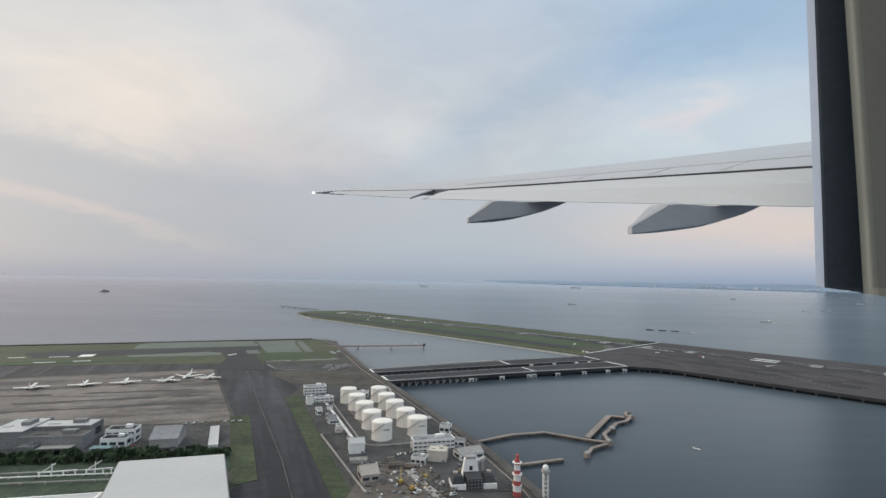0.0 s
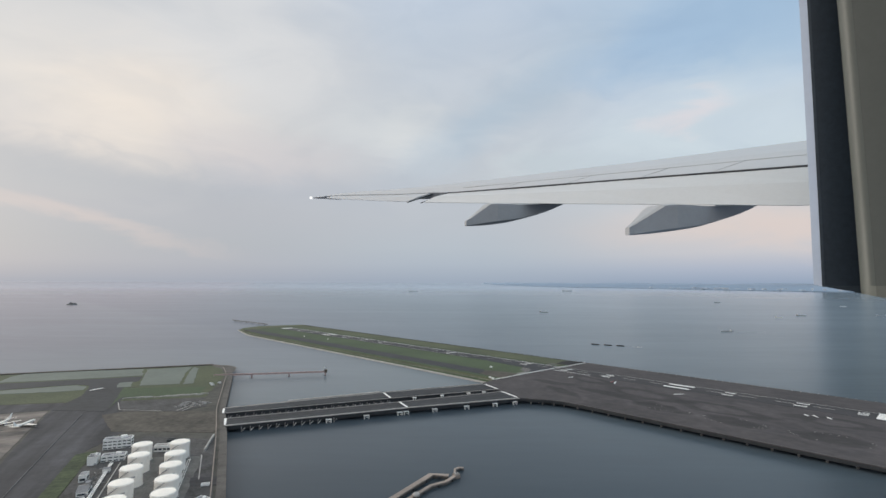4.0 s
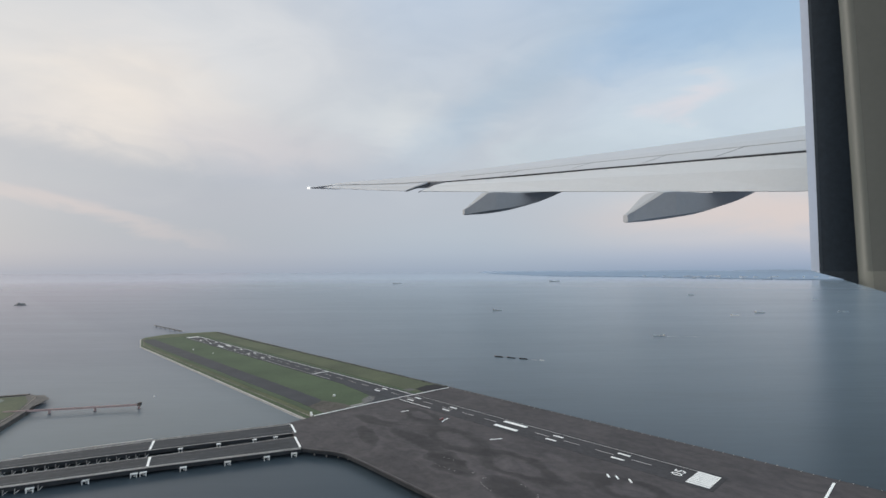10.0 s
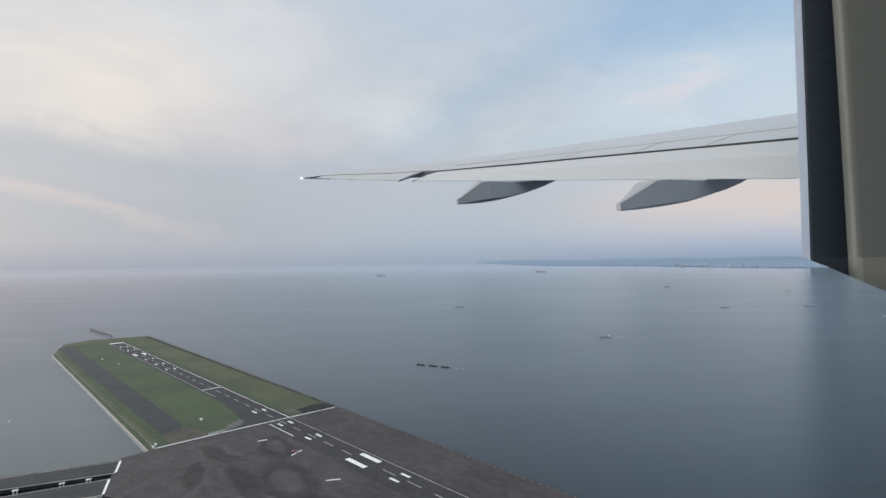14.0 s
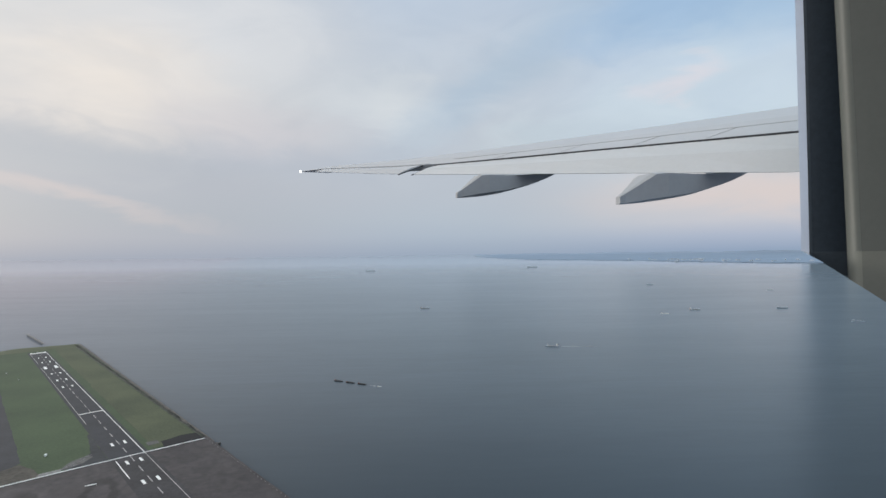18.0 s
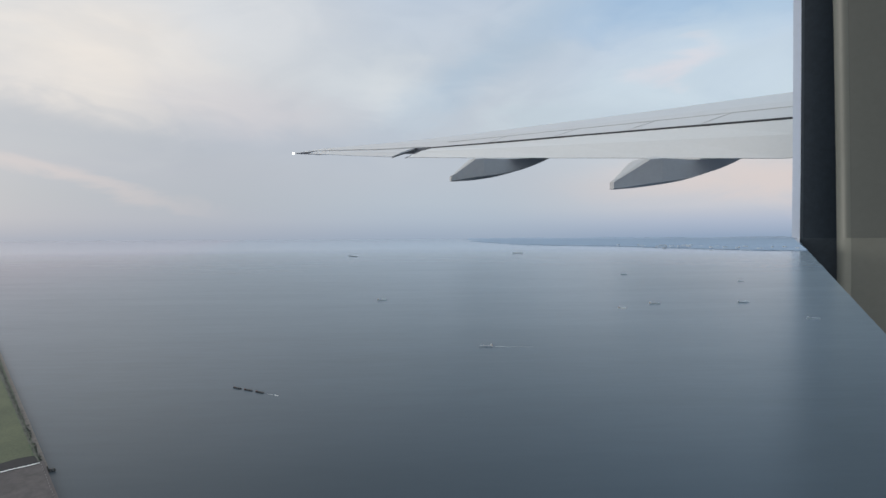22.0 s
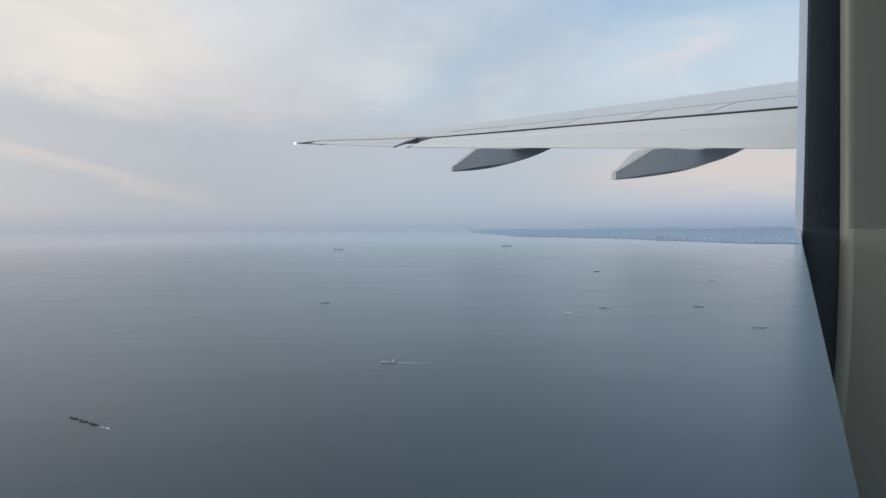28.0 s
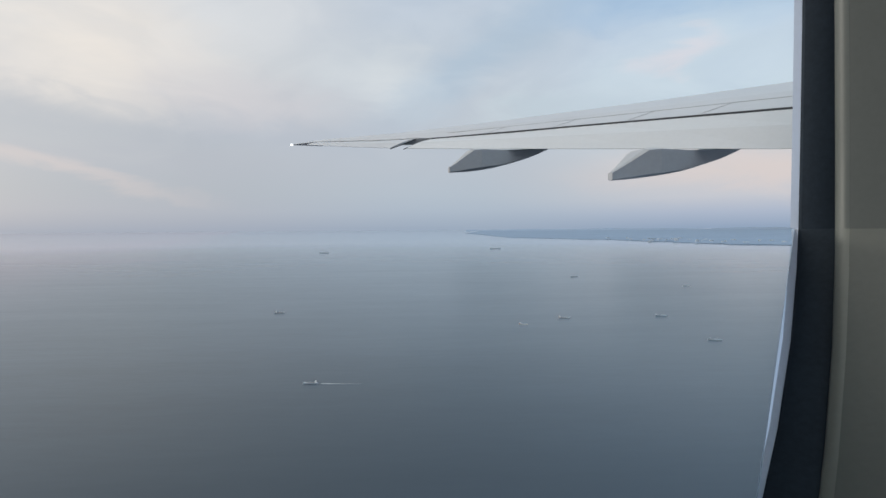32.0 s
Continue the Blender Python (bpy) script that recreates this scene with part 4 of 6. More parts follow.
NORTH = [((-6.90, 11.46), (-6.72, 10.98)), ((-3.30, 13.22), (-3.01, 12.52)), ((-0.42, 14.42), (-0.07, 13.66))]
SOUTH = [((-6.47, 10.55), (-6.24, 9.98)), ((-2.76, 12.12), (-2.48, 11.53)), ((0.0, 13.36), (0.38, 12.55))]
for rows, words in ((NORTH, "northern"), (SOUTH, "southern")):
    br = thing("taxiway_bridge", "long dark taxiway bridge deck with pale parapets", "bridge", group="taxiway bridges")
    for (p0, q0), (p1, q1) in zip(rows, rows[1:]):
        span = part("deck", prism(new_bm(), [q0, q1, p1, p0], -0.018, -0.004), ASPHALT, br)
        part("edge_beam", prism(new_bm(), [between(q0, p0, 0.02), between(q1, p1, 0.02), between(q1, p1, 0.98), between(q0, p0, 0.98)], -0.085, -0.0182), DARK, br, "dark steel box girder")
        part("carriageway", prism(new_bm(), [between(q0, p0, 0.1), between(q1, p1, 0.1), between(q1, p1, 0.9), between(q0, p0, 0.9)], -0.003, 0.002), TAXI, span)
        for f in (0.3, 0.7):
            part("edge_marking", strip(new_bm(), [between(q0, p0, f), between(q1, p1, f)], 0.007, 0.0022, 0.004), PAINT_FADED, span)
        part("parapet", strip(new_bm(), [q0, q1], 0.018, -0.006, 0.008), CONCRETE, span, "pale concrete parapet")
        outer = 0.07 if words == "southern" else 0.90
        inner = 0.15 if words == "southern" else 0.98
        part("service_walkway", strip(new_bm(), [between(q0, p0, outer), between(q1, p1, outer)], 0.030, 0.0022, 0.007), CONCRETE, span, "pale concrete service walkway along the edge")
        # dark strips laid on the deck paint the shade of open slots
        for k in range(6):
            a, b = between(between(q0, p0, inner), between(q1, p1, inner), (k + 0.04) / 6), between(between(q0, p0, inner), between(q1, p1, inner), (k + 0.93) / 6)
            part("drain_slot", strip(new_bm(), [a, b], 0.022, 0.0021, 0.0036), DARK, span, "dark strip standing in for the shaded slot beside the walkway")
        part("parapet", strip(new_bm(), [p0, p1], 0.018, -0.006, 0.008), CONCRETE, span, "pale concrete parapet")
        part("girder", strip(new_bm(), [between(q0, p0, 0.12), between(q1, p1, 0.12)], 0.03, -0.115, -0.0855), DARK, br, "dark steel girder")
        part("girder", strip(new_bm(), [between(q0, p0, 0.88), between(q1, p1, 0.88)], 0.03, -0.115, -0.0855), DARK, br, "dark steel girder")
    for p, q in rows:
        part("joint", strip(new_bm(), [between(q, p, 0.12 if words == "southern" else 0.03), between(q, p, 0.97 if words == "southern" else 0.86)], 0.046, 0.003, 0.010), PAINT, br, "white painted expansion joint")

# portal piers under the southern edge, frames between the decks
pier = None
q = [r[1] for r in SOUTH]
for span, fs in ((0, (0.53, 0.745, 0.945, 0.985)), (1, (0.22, 0.5, 0.76, 0.95))):
    for f in fs:
        x, y = between(q[span], q[span + 1], f)
        turn = math.atan2(q[span + 1][1] - q[span][1], q[span + 1][0] - q[span][0])
        if pier is None:
            pier = thing("bridge_pier", "white concrete portal pier under the bridge edge", "pier", x, y, SEA_Z, turn, "bridge piers")
            for s in (-1, 1):
                part("column", box(new_bm(), 0.052 * s, -0.03, -0.03, 0.016, 0.04, 0.095), WHITE, pier)
            part("crossbeam", box(new_bm(), 0, 0.0, 0.0652, 0.13, 0.11, 0.018), WHITE, pier)
            part("footing", box(new_bm(), 0, -0.03, -0.04, 0.14, 0.07, 0.03), DARK, pier)
            part("brace", box(new_bm(), 0.02, -0.03, 0.022, 0.05, 0.014, 0.012), WHITE, pier)
        else:
            copy_thing(pier, pose(x, y, SEA_Z, 0, 0, math.degrees(turn)))
post = None
for rows, lo, hi, n, off in ((SOUTH, 0.08, 0.56, 12, 1), (NORTH, 0.03, 0.98, 22, 1)):
    q = [r[1] for r in rows]
    for k in range(n):
        x, y = between(q[0], q[1], lo + (hi - lo) * k / (n - 1))
        turn = math.atan2(q[1][1] - q[0][1], q[1][0] - q[0][0])
        if post is None:
            post = thing("trestle", "slender white steel trestle under the bridge", "trestle", x, y, SEA_Z, turn, "bridge trestles")
            part("column", box(new_bm(), 0, 0, -0.03, 0.014, 0.024, 0.13), CONCRETE, post)
            m = box(new_bm(), 0, 0, 0.02, 0.009, 0.012, 0.075)
            bmesh.ops.rotate(m, verts=m.verts, cent=(0, 0, 0), matrix=Matrix.Rotation(0.75, 3, "Y"))
            part("brace", m, WHITE, post)
        else:
            copy_thing(post, pose(x, y, SEA_Z, 0, 0, math.degrees(turn)))
for f in (0.2, 0.45, 0.7, 0.85):
    x, y = between(NORTH[1][1], NORTH[2][1], f)
    x, y = x + 0.03, y - 0.08
    stub = thing("bridge_bearing", "small white bearing frame between the bridge decks", "bearing frame", x, y, SEA_Z, radians(22), "bearing frames")
    part("column", box(new_bm(), -0.03, 0, -0.03, 0.015, 0.04, 0.15), WHITE, stub)
    part("column", box(new_bm(), 0.03, 0, -0.03, 0.015, 0.04, 0.15), WHITE, stub)
    part("crossbeam", box(new_bm(), 0, 0, 0.121, 0.10, 0.05, 0.02), WHITE, stub)
# catwalk along the northern bridge
walkway = thing("catwalk", "thin pale steel catwalk beside the northern bridge", "catwalk")
part("deck", strip(new_bm(), [(-5.6, 12.25), (-3.4, 13.3)], 0.05, -0.02, 0.0), CONCRETE, walkway)
for k in range(8):
    part("post", box(new_bm(), -5.6 + 2.2 * k / 7, 12.25 + 1.05 * k / 7, SEA_Z - 0.02, 0.02, 0.02, 0.13), CONCRETE, walkway)


# ---- piers and breakwaters ----
def light_pier(name, label, p, q, deck, mat, posts, rail, width=0.07):
    ob = thing(name, label, "pier")
    walk_deck = part("deck", strip(new_bm(), [p, q], width, deck - 0.02, deck), mat, ob)
    d = (Vector(q) - Vector(p)).normalized()
    o = Vector((-d.y, d.x)) * width * 0.45
    for s in (-1, 1):
        part("railing", strip(new_bm(), [tuple(Vector(p) + o * s), tuple(Vector(q) + o * s)], 0.008, deck + 0.001, deck + rail), mat, walk_deck)
    for k in range(posts):
        x, y = between(p, q, (k + 0.5) / posts if posts > 4 else (k + 1) / posts - 0.005)
        part("post", box(new_bm(), x, y, SEA_Z - 0.03, 0.035, 0.05, deck - 0.02 - SEA_Z + 0.03), mat, ob)
        part("footing", box(new_bm(), x, y, SEA_Z - 0.04, 0.075, 0.065, 0.05), DARK, ob)
    return ob


pier_ob = light_pier("approach_light_pier", "faded red steel approach light pier on posts", (-9.1, 15.72), (-5.62, 16.45), -0.03, PIER_RED, 3, 0.030, 0.06)
part("end_frame", box(new_bm(), -5.62, 16.45, -0.05, 0.085, 0.085, 0.10), RUST, pier_ob)
light_pier("far_light_pier", "dark steel approach light pier beyond the island", (-14.2, 35.4), (-18.4, 39.3), -0.04, SLATE, 6, 0.02, 0.10)


def breakwater(label, line, width=0.062, top=0.05, end=0.0):
    ob = thing("breakwater", label, "breakwater", group="breakwaters")
    part("cap", strip(new_bm(), line, width, SEA_Z + top - 0.02, SEA_Z + top), TAN, ob, "pale tan concrete cap")
    part("body", strip(new_bm(), line, width * 0.86, SEA_Z - 0.13, SEA_Z + top - 0.0205), ROCK, ob, "dark side below the cap")
    total = sum((Vector(b) - Vector(a)).length for a, b in zip(line, line[1:]))
    for a, b in zip(line, line[1:]):
        n = max(1, int((Vector(b) - Vector(a)).length / 0.36))
        d = (Vector(b) - Vector(a)).normalized()
        for k in range(n):
            x, y = between(a, b, (k + 0.5) / n)
            part("buttress", box(new_bm(), x + d.y * width * 0.45, y - d.x * width * 0.45, SEA_Z - 0.13, 0.055, 0.04, 0.13 + top * 0.7, math.atan2(d.y, d.x)), DARK, ob)
    if end:
        x, y = line[-1]
        part("end_block", box(new_bm(), x, y, SEA_Z - 0.13, end, end, 0.19, 0.5, 0.94), TAN, ob)
        part("end_cap", box(new_bm(), x, y, SEA_Z + 0.0605, end * 0.7, end * 0.7, 0.02, 0.5), CONCRETE, ob)
    return ob


breakwater("long weathered concrete breakwater in the basin", [(-4.48, 6.08), (-3.85, 6.48), (-3.28, 6.64), (-2.64, 6.28), (-2.36, 6.18)], end=0.10)
breakwater("broad straight breakwater arm with a bent end", [(-2.65, 6.36), (-1.86, 7.66), (-1.58, 7.62)], 0.095, 0.06)
breakwater("crooked outer breakwater arm beside the straight one", [(-2.34, 6.22), (-2.30, 6.60), (-2.09, 6.89), (-1.86, 7.24), (-1.62, 7.40), (-1.45, 7.66)], end=0.10)
breakwater("short hooked breakwater tip beyond the beacon", [(-1.47, 7.72), (-1.46, 7.92), (-1.40, 8.00), (-1.32, 7.98)], 0.05, 0.045)
breakwater("short inner breakwater arm", [(-2.42, 6.11), (-2.72, 5.89), (-2.87, 5.62)], 0.055, end=0.08)
breakwater("low detached dark breakwater near the shore", [(-3.92, 5.21), (-3.27, 5.44)], 0.055, 0.04)
dolphin = thing("mooring_dolphin", "round pale concrete mooring block on the breakwater", "mooring block", -2.07, 6.86, SEA_Z)
part("base", lathe(new_bm(), [(0.062, -0.12), (0.060, 0.05)], n=16), ROCK, dolphin)
part("dome", lathe(new_bm(), [(0.058, 0.0505), (0.055, 0.075), (0.036, 0.092), (0.006, 0.098)], n=16), CONCRETE, dolphin, "pale rounded concrete head", smooth=True)
beacon = thing("harbour_beacon", "dark slender beacon on the breakwater end", "beacon", -1.45, 7.66, SEA_Z + 0.0805)
part("post", lathe(new_bm(), [(0.014, 0), (0.010, 0.045)], n=8), SLATE, beacon)
part("lantern", lathe(new_bm(), [(0.016, 0.0455), (0.016, 0.06), (0.004, 0.07)], n=8), SLATE, beacon)


before_land = set(bpy.data.objects)


# ---- tanks ----
def tank(x, y, r=0.158, h=0.265):
    ob = thing("storage_tank", "tall white cylindrical fuel storage tank", "tank", x, y, LAND_Z + 0.009, 0.3, "tank farm")
    shell = part("shell", lathe(new_bm(), [(r, 0), (r, h)], n=40), TANK, ob)
    roof = part("roof", lathe(new_bm(), [(r * 1.015, h + 0.0005), (r * 0.99, h + 0.006), (r * 0.6, h + 0.02), (0.01, h + 0.03)], n=40), TANK, ob)
    for z in (0.97,):
        part("wind_girder", lathe(new_bm(), [(r + 0.0008, h * z), (r + 0.005, h * z + 0.0015), (r + 0.005, h * z + 0.004), (r + 0.0008, h * z + 0.0055)], n=40), TANK, shell)
    part("base_ring", lathe(new_bm(), [(r + 0.012, -0.002), (r + 0.012, 0.006)], n=40), CONCRETE, ob)
    for k in range(14):
        t = 2.6 + 0.16 * k
        m = box(new_bm(), (r + 0.007) * math.cos(t), (r + 0.007) * math.sin(t), 0.01 + (h - 0.02) * k / 13, 0.012, 0.03, 0.006, t)
        part("stair_tread", m, GREY_ROOF, shell)
    part("roof_vent", lathe(new_bm(), [(0.007, h + 0.024), (0.007, h + 0.036)], n=10), TANK, roof)
    part("roof_rail", lathe(new_bm(), [(r * 0.985, h + 0.0065), (r * 0.985, h + 0.014), (r * 0.97, h + 0.014), (r * 0.97, h + 0.0068)], n=40), WHITE, roof)
    part("label_band", box(new_bm(), 0.25 * r, -r * 0.972, h * 0.62, 0.10, 0.008, 0.014, 0.25), GREY_ROOF, shell)
    return ob


first = tank(-5.93, 6.13)
for x, y in ((-6.17, 6.68), (-6.38, 7.25), (-6.61, 7.82), (-6.87, 8.34), (-5.39, 6.36), (-5.61, 6.84), (-5.85, 7.39), (-6.06, 7.91), (-6.28, 8.48)):
    copy_thing(first, pose(x, y, LAND_Z + 0.009, 0, 0, 17))
bund = thing("bund_wall", "low pale bund wall round the tanks", "wall")
BUND = [(-7.15, 8.2), (-6.24, 6.0), (-6.12, 5.82), (-5.95, 5.78), (-5.15, 6.0)]
for a, b in zip(BUND, BUND[1:]):
    part("wall_panel", strip(new_bm(), [a, b], 0.014, LAND_Z, LAND_Z + 0.022), CONCRETE, bund)
pipes = thing("pipe_rack", "pale pipe rack beside the tanks", "pipes")
for o in (0.0, 0.02, 0.04):
    part("pipe", strip(new_bm(), [(-6.33 - o, 6.0), (-7.25 - o, 8.15)], 0.010, LAND_Z + 0.024, LAND_Z + 0.032), WHITE, pipes)
pipes_east = thing("pipe_rack", "pale pipe rack along the shore side of the tanks", "pipes")
for o in (0.0, 0.03):
    part("pipe", strip(new_bm(), [(-5.12 - o, 6.1), (-5.32 - o, 6.45), (-6.02 - o, 8.35)], 0.007, LAND_Z + 0.024, LAND_Z + 0.031), WHITE, pipes_east)
for k in range(8):
    part("support", box(new_bm(), -5.35 - 0.68 * k / 7, 6.45 + 1.88 * k / 7, LAND_Z, 0.05, 0.012, 0.024, 0.2), CONCRETE, pipes_east)
for k in range(9):
    part("support", box(new_bm(), -6.35 - 0.92 * k / 8, 6.0 + 2.15 * k / 8, LAND_Z, 0.06, 0.012, 0.024, 0.2), CONCRETE, pipes)


# ---- buildings ----
def building(x, y, lx, ly, h, turn=0.0, floors=1, bays=4, wall=WHITE, roof=GREY_ROOF, label="", name="building", category="building", group="", gable=False, z=LAND_Z, plant=True, windows=True):
    """A block on plan lx by ly: plinth, walls, roof with parapet or gable, rows of windows, a door and roof plant."""
    ob = thing(name, label, category, x, y, z, turn, group)
    body = part("wall", box(new_bm(), 0, 0, 0, lx, ly, h), wall, ob)
    if gable:
        rings = [[(-lx * 0.52, -ly * 0.53, h), (-lx * 0.52, ly * 0.53, h), (-lx * 0.52, ly * 0.02, h + ly * 0.22), (-lx * 0.52, -ly * 0.02, h + ly * 0.22)],
                 [(lx * 0.52, -ly * 0.53, h), (lx * 0.52, ly * 0.53, h), (lx * 0.52, ly * 0.02, h + ly * 0.22), (lx * 0.52, -ly * 0.02, h + ly * 0.22)]]
        top = part("roof", loft(new_bm(), rings), roof, ob)
        part("ridge", box(new_bm(), 0, 0, h + ly * 0.2202, lx * 1.04, ly * 0.06, 0.004), CONCRETE, top)
    else:
        top = part("roof", box(new_bm(), 0, 0, h, lx * 0.96, ly * 0.96, 0.006), roof, ob)
        for s in (-1, 1):
            part("parapet", box(new_bm(), 0, s * ly * 0.49, h + 0.0002, lx, ly * 0.03, 0.014), wall, top)
            part("parapet", box(new_bm(), s * lx * 0.49, 0, h + 0.0003, lx * 0.02, ly * 0.93, 0.014), wall, top)
        if plant:
            part("roof_plant", box(new_bm(), lx * 0.18, ly * 0.1, h + 0.0062, lx * 0.22, ly * 0.3, h * 0.18 + 0.01), wall, top)
            part("roof_duct", box(new_bm(), -lx * 0.24, -ly * 0.08, h + 0.0062, lx * 0.2, ly * 0.1, 0.012), roof, top)
    if windows:
        fh = h / floors
        for k in range(floors):
            for j in range(bays):
                u = (j + 0.5) / bays - 0.5
                for s in (-1, 1):
                    part("window", box(new_bm(), u * lx, s * (ly / 2 + 0.001), (k + 0.32) * fh, lx / bays * 0.72, 0.004, fh * 0.34), GLASS, body)
            for s in (-1, 1):
                part("window", box(new_bm(), s * (lx / 2 + 0.001), 0, (k + 0.32) * fh, 0.004, ly * 0.6, fh * 0.42), GLASS, body)
    part("door", box(new_bm(), lx * 0.36, -ly / 2 - 0.003, 0, min(0.05, lx * 0.2), 0.005, min(0.035, h * 0.6)), GREY_ROOF, body)
    return ob


# tank yard
building(-7.72, 9.02, 0.46, 0.20, 0.17, radians(20), 3, 6, label="white three-storey yard office with dark window rows", name="office", group="yard buildings")
building(-7.36, 8.35, 0.36, 0.16, 0.10, radians(20), 2, 4, label="low white two-storey building beside the tanks", name="office", group="yard buildings")
building(-7.60, 8.18, 0.14, 0.22, 0.13, radians(20), 1, 1, label="small white block with a plain front", name="shed", group="yard buildings", windows=False)
building(-6.23, 5.56, 0.22, 0.22, 0.15, radians(14), 1, 2, label="square white pump house", name="pump_house", group="yard buildings", gable=True, windows=False, roof=ROOF_WHITE)
off = building(-5.13, 5.70, 0.62, 0.22, 0.165, radians(14), 3, 9, label="long white three-storey office with banded windows", name="office", group="yard buildings")
building(-5.05, 5.30, 0.26, 0.22, 0.14, radians(-8), 1, 3, CREAM, CREAM, "cream rendered block with a plain roof", "workshop", group="yard buildings", windows=False)
building(-5.30, 5.16, 0.20, 0.15, 0.09, radians(-14), 1, 3, label="small white flat-roofed building", name="shed", group="yard buildings")
building(-4.93, 6.50, 0.17, 0.13, 0.13, radians(-20), 1, 2, label="white square building by the seawall", name="shed", group="yard buildings")
building(-4.74, 5.88, 0.20, 0.12, 0.10, radians(-12), 1, 2, label="small pale store near the seawall", name="shed", group="yard buildings", gable=True)
for x, y, lx, ly, h, wall, gable, words in ((-7.24, 7.45, 0.10, 0.18, 0.10, WHITE, False, "small white site cabin on the yard road"), (-7.12, 7.80, 0.10, 0.10, 0.06, WHITE, True, "small white utility hut"),
                                      (-6.90, 6.98, 0.14, 0.26, 0.07, WHITE, True, "long pale container hut with a grey roof"), (-6.66, 6.42, 0.11, 0.13, 0.06, BEIGE, False, "small grey switch house"),
                                      (-7.05, 7.28, 0.07, 0.14, 0.05, SLATE, False, "low grey store beside the yard road"), (-6.72, 6.66, 0.07, 0.10, 0.05, WHITE, False, "tiny white kiosk beside the pipes"),
                                      (-6.42, 6.02, 0.06, 0.09, 0.04, BEIGE, False, "tiny beige meter box")):
    building(x, y, lx, ly, h, radians(22), 1, 1, wall, GREY_ROOF, words, "hut", "hut", "yard huts", gable, windows=ly > 0.15, plant=False)
fence = thing("boundary_wall", "long low pale boundary wall beside the grass strip", "wall")
for k in range(12):
    a, b = (-6.91 + 1.03 * k / 12, 6.25 - 2.1 * k / 12), (-6.91 + 1.03 * (k + 0.94) / 12, 6.25 - 2.1 * (k + 0.94) / 12)
    part("wall_panel", strip(new_bm(), [a, b], 0.014, LAND_Z, LAND_Z + 0.03), CONCRETE, fence)
patch("worn_ground", [(-6.1, 3.9), (-5.1, 3.9), (-5.15, 4.9), (-5.5, 5.15), (-6.0, 5.0)], RUST, "brown worn ground of the works yard", 0.0085, "yard")
patch("yard_track", [(-5.0, 3.9), (-4.86, 3.9), (-5.25, 4.62), (-5.42, 4.88), (-5.48, 4.84), (-5.34, 4.58)], CONCRETE, "pale worn track through the works yard", 0.011, "road")
for x, y, lx, ly, h, t in ((-5.61, 4.98, 0.20, 0.10, 0.05, 14), (-5.42, 4.95, 0.14, 0.09, 0.04, -12), (-5.70, 5.16, 0.10, 0.14, 0.04, 20)):
    building(x, y, lx, ly, h, radians(t), 1, 1, RUST, RUST, "rusty brown lean-to shed in the works yard", "shed", "shed", "rusty sheds", True, windows=False)
building(-5.92, 4.62, 0.22, 0.30, 0.10, radians(20), 1, 2, BEIGE, BEIGE, "beige workshop with a pitched roof", "workshop", group="yard buildings", gable=True)
building(-6.13, 5.14, 0.24, 0.12, 0.04, radians(10), 1, 2, CONCRETE, CONCRETE, "low pale concrete store", "shed", group="yard buildings", windows=False)
building(-4.62, 5.42, 0.36, 0.24, 0.09, radians(24), 1, 3, WHITE, CONCRETE, "pale curved-roof pumping hall", "pump_house", group="yard buildings", gable=True)
# dark plant with pale hoods
plant = thing("process_plant", "dark process plant with pale sloping hoods", "plant", -4.62, 4.45, LAND_Z, radians(8))
for dx, w in ((-0.19, 0.17), (0.19, 0.17)):
    bay = part("side_bay", box(new_bm(), dx, 0, 0, w, 0.26, 0.065), WHITE, plant, "white-walled side bay")
    part("bay_roof", box(new_bm(), dx, 0.01, 0.0652, w * 0.96, 0.24, 0.075, 0, 0.62), DARK, bay, "dark sloping bay roof")
    part("bay_vent", box(new_bm(), dx * 1.1, 0.04, 0.1404, w * 0.3, 0.05, 0.02), BEIGE, bay)
core = part("core", box(new_bm(), 0, -0.02, 0, 0.19, 0.24, 0.13), DARK, plant, "dark latticed core")
for k in range(5):
    part("lattice_bar", box(new_bm(), -0.08 + 0.04 * k, -0.142, 0, 0.008, 0.004, 0.13), SLATE, core)
for k in range(3):
    part("lattice_bar", box(new_bm(), 0, -0.146, 0.03 + 0.04 * k, 0.18, 0.004, 0.006), SLATE, core)
tower = part("tower", box(new_bm(), 0.0, 0.16, 0, 0.24, 0.12, 0.27, 0, 0.62), WHITE, plant, "white tapered hopper tower")
part("tower_cap", box(new_bm(), 0.0, 0.16, 0.2702, 0.12, 0.08, 0.03), CONCRETE, tower)
part("tower_door", box(new_bm(), 0.0, 0.112, 0.14, 0.04, 0.004, 0.05), DARK, tower)
part("conveyor", strip(new_bm(), [(0.08, 0.2), (0.22, 0.34)], 0.05, 0.18, 0.22), CONCRETE, plant)
part("conveyor_leg", box(new_bm(), 0.2, 0.32, 0, 0.02, 0.02, 0.1799), CONCRETE, plant)

# airport sheds
building(-10.514, 5.516, 0.82, 0.335, 0.19, radians(10), 1, 8, SLATE, YARD_SLAB, "large grey airport service building with a sunken dark roof", "service_building", group="airport sheds", windows=False)
building(-11.24, 5.73, 0.50, 0.75, 0.232, radians(10), 1, 2, SLATE, ROOF_WHITE, "pale-roofed end block of the service building", "service_building", group="airport sheds", windows=False)
canopy = thing("loading_canopy", "dull grey loading canopy along the service building", "canopy", -10.36, 5.29, LAND_Z, radians(10))
part("roof", box(new_bm(), 0, 0, 0.075, 0.42, 0.14, 0.012), CONCRETE, canopy)
for k in range(5):
    part("post", box(new_bm(), -0.19 + 0.095 * k, -0.055, 0, 0.010, 0.010, 0.0748), CONCRETE, canopy)
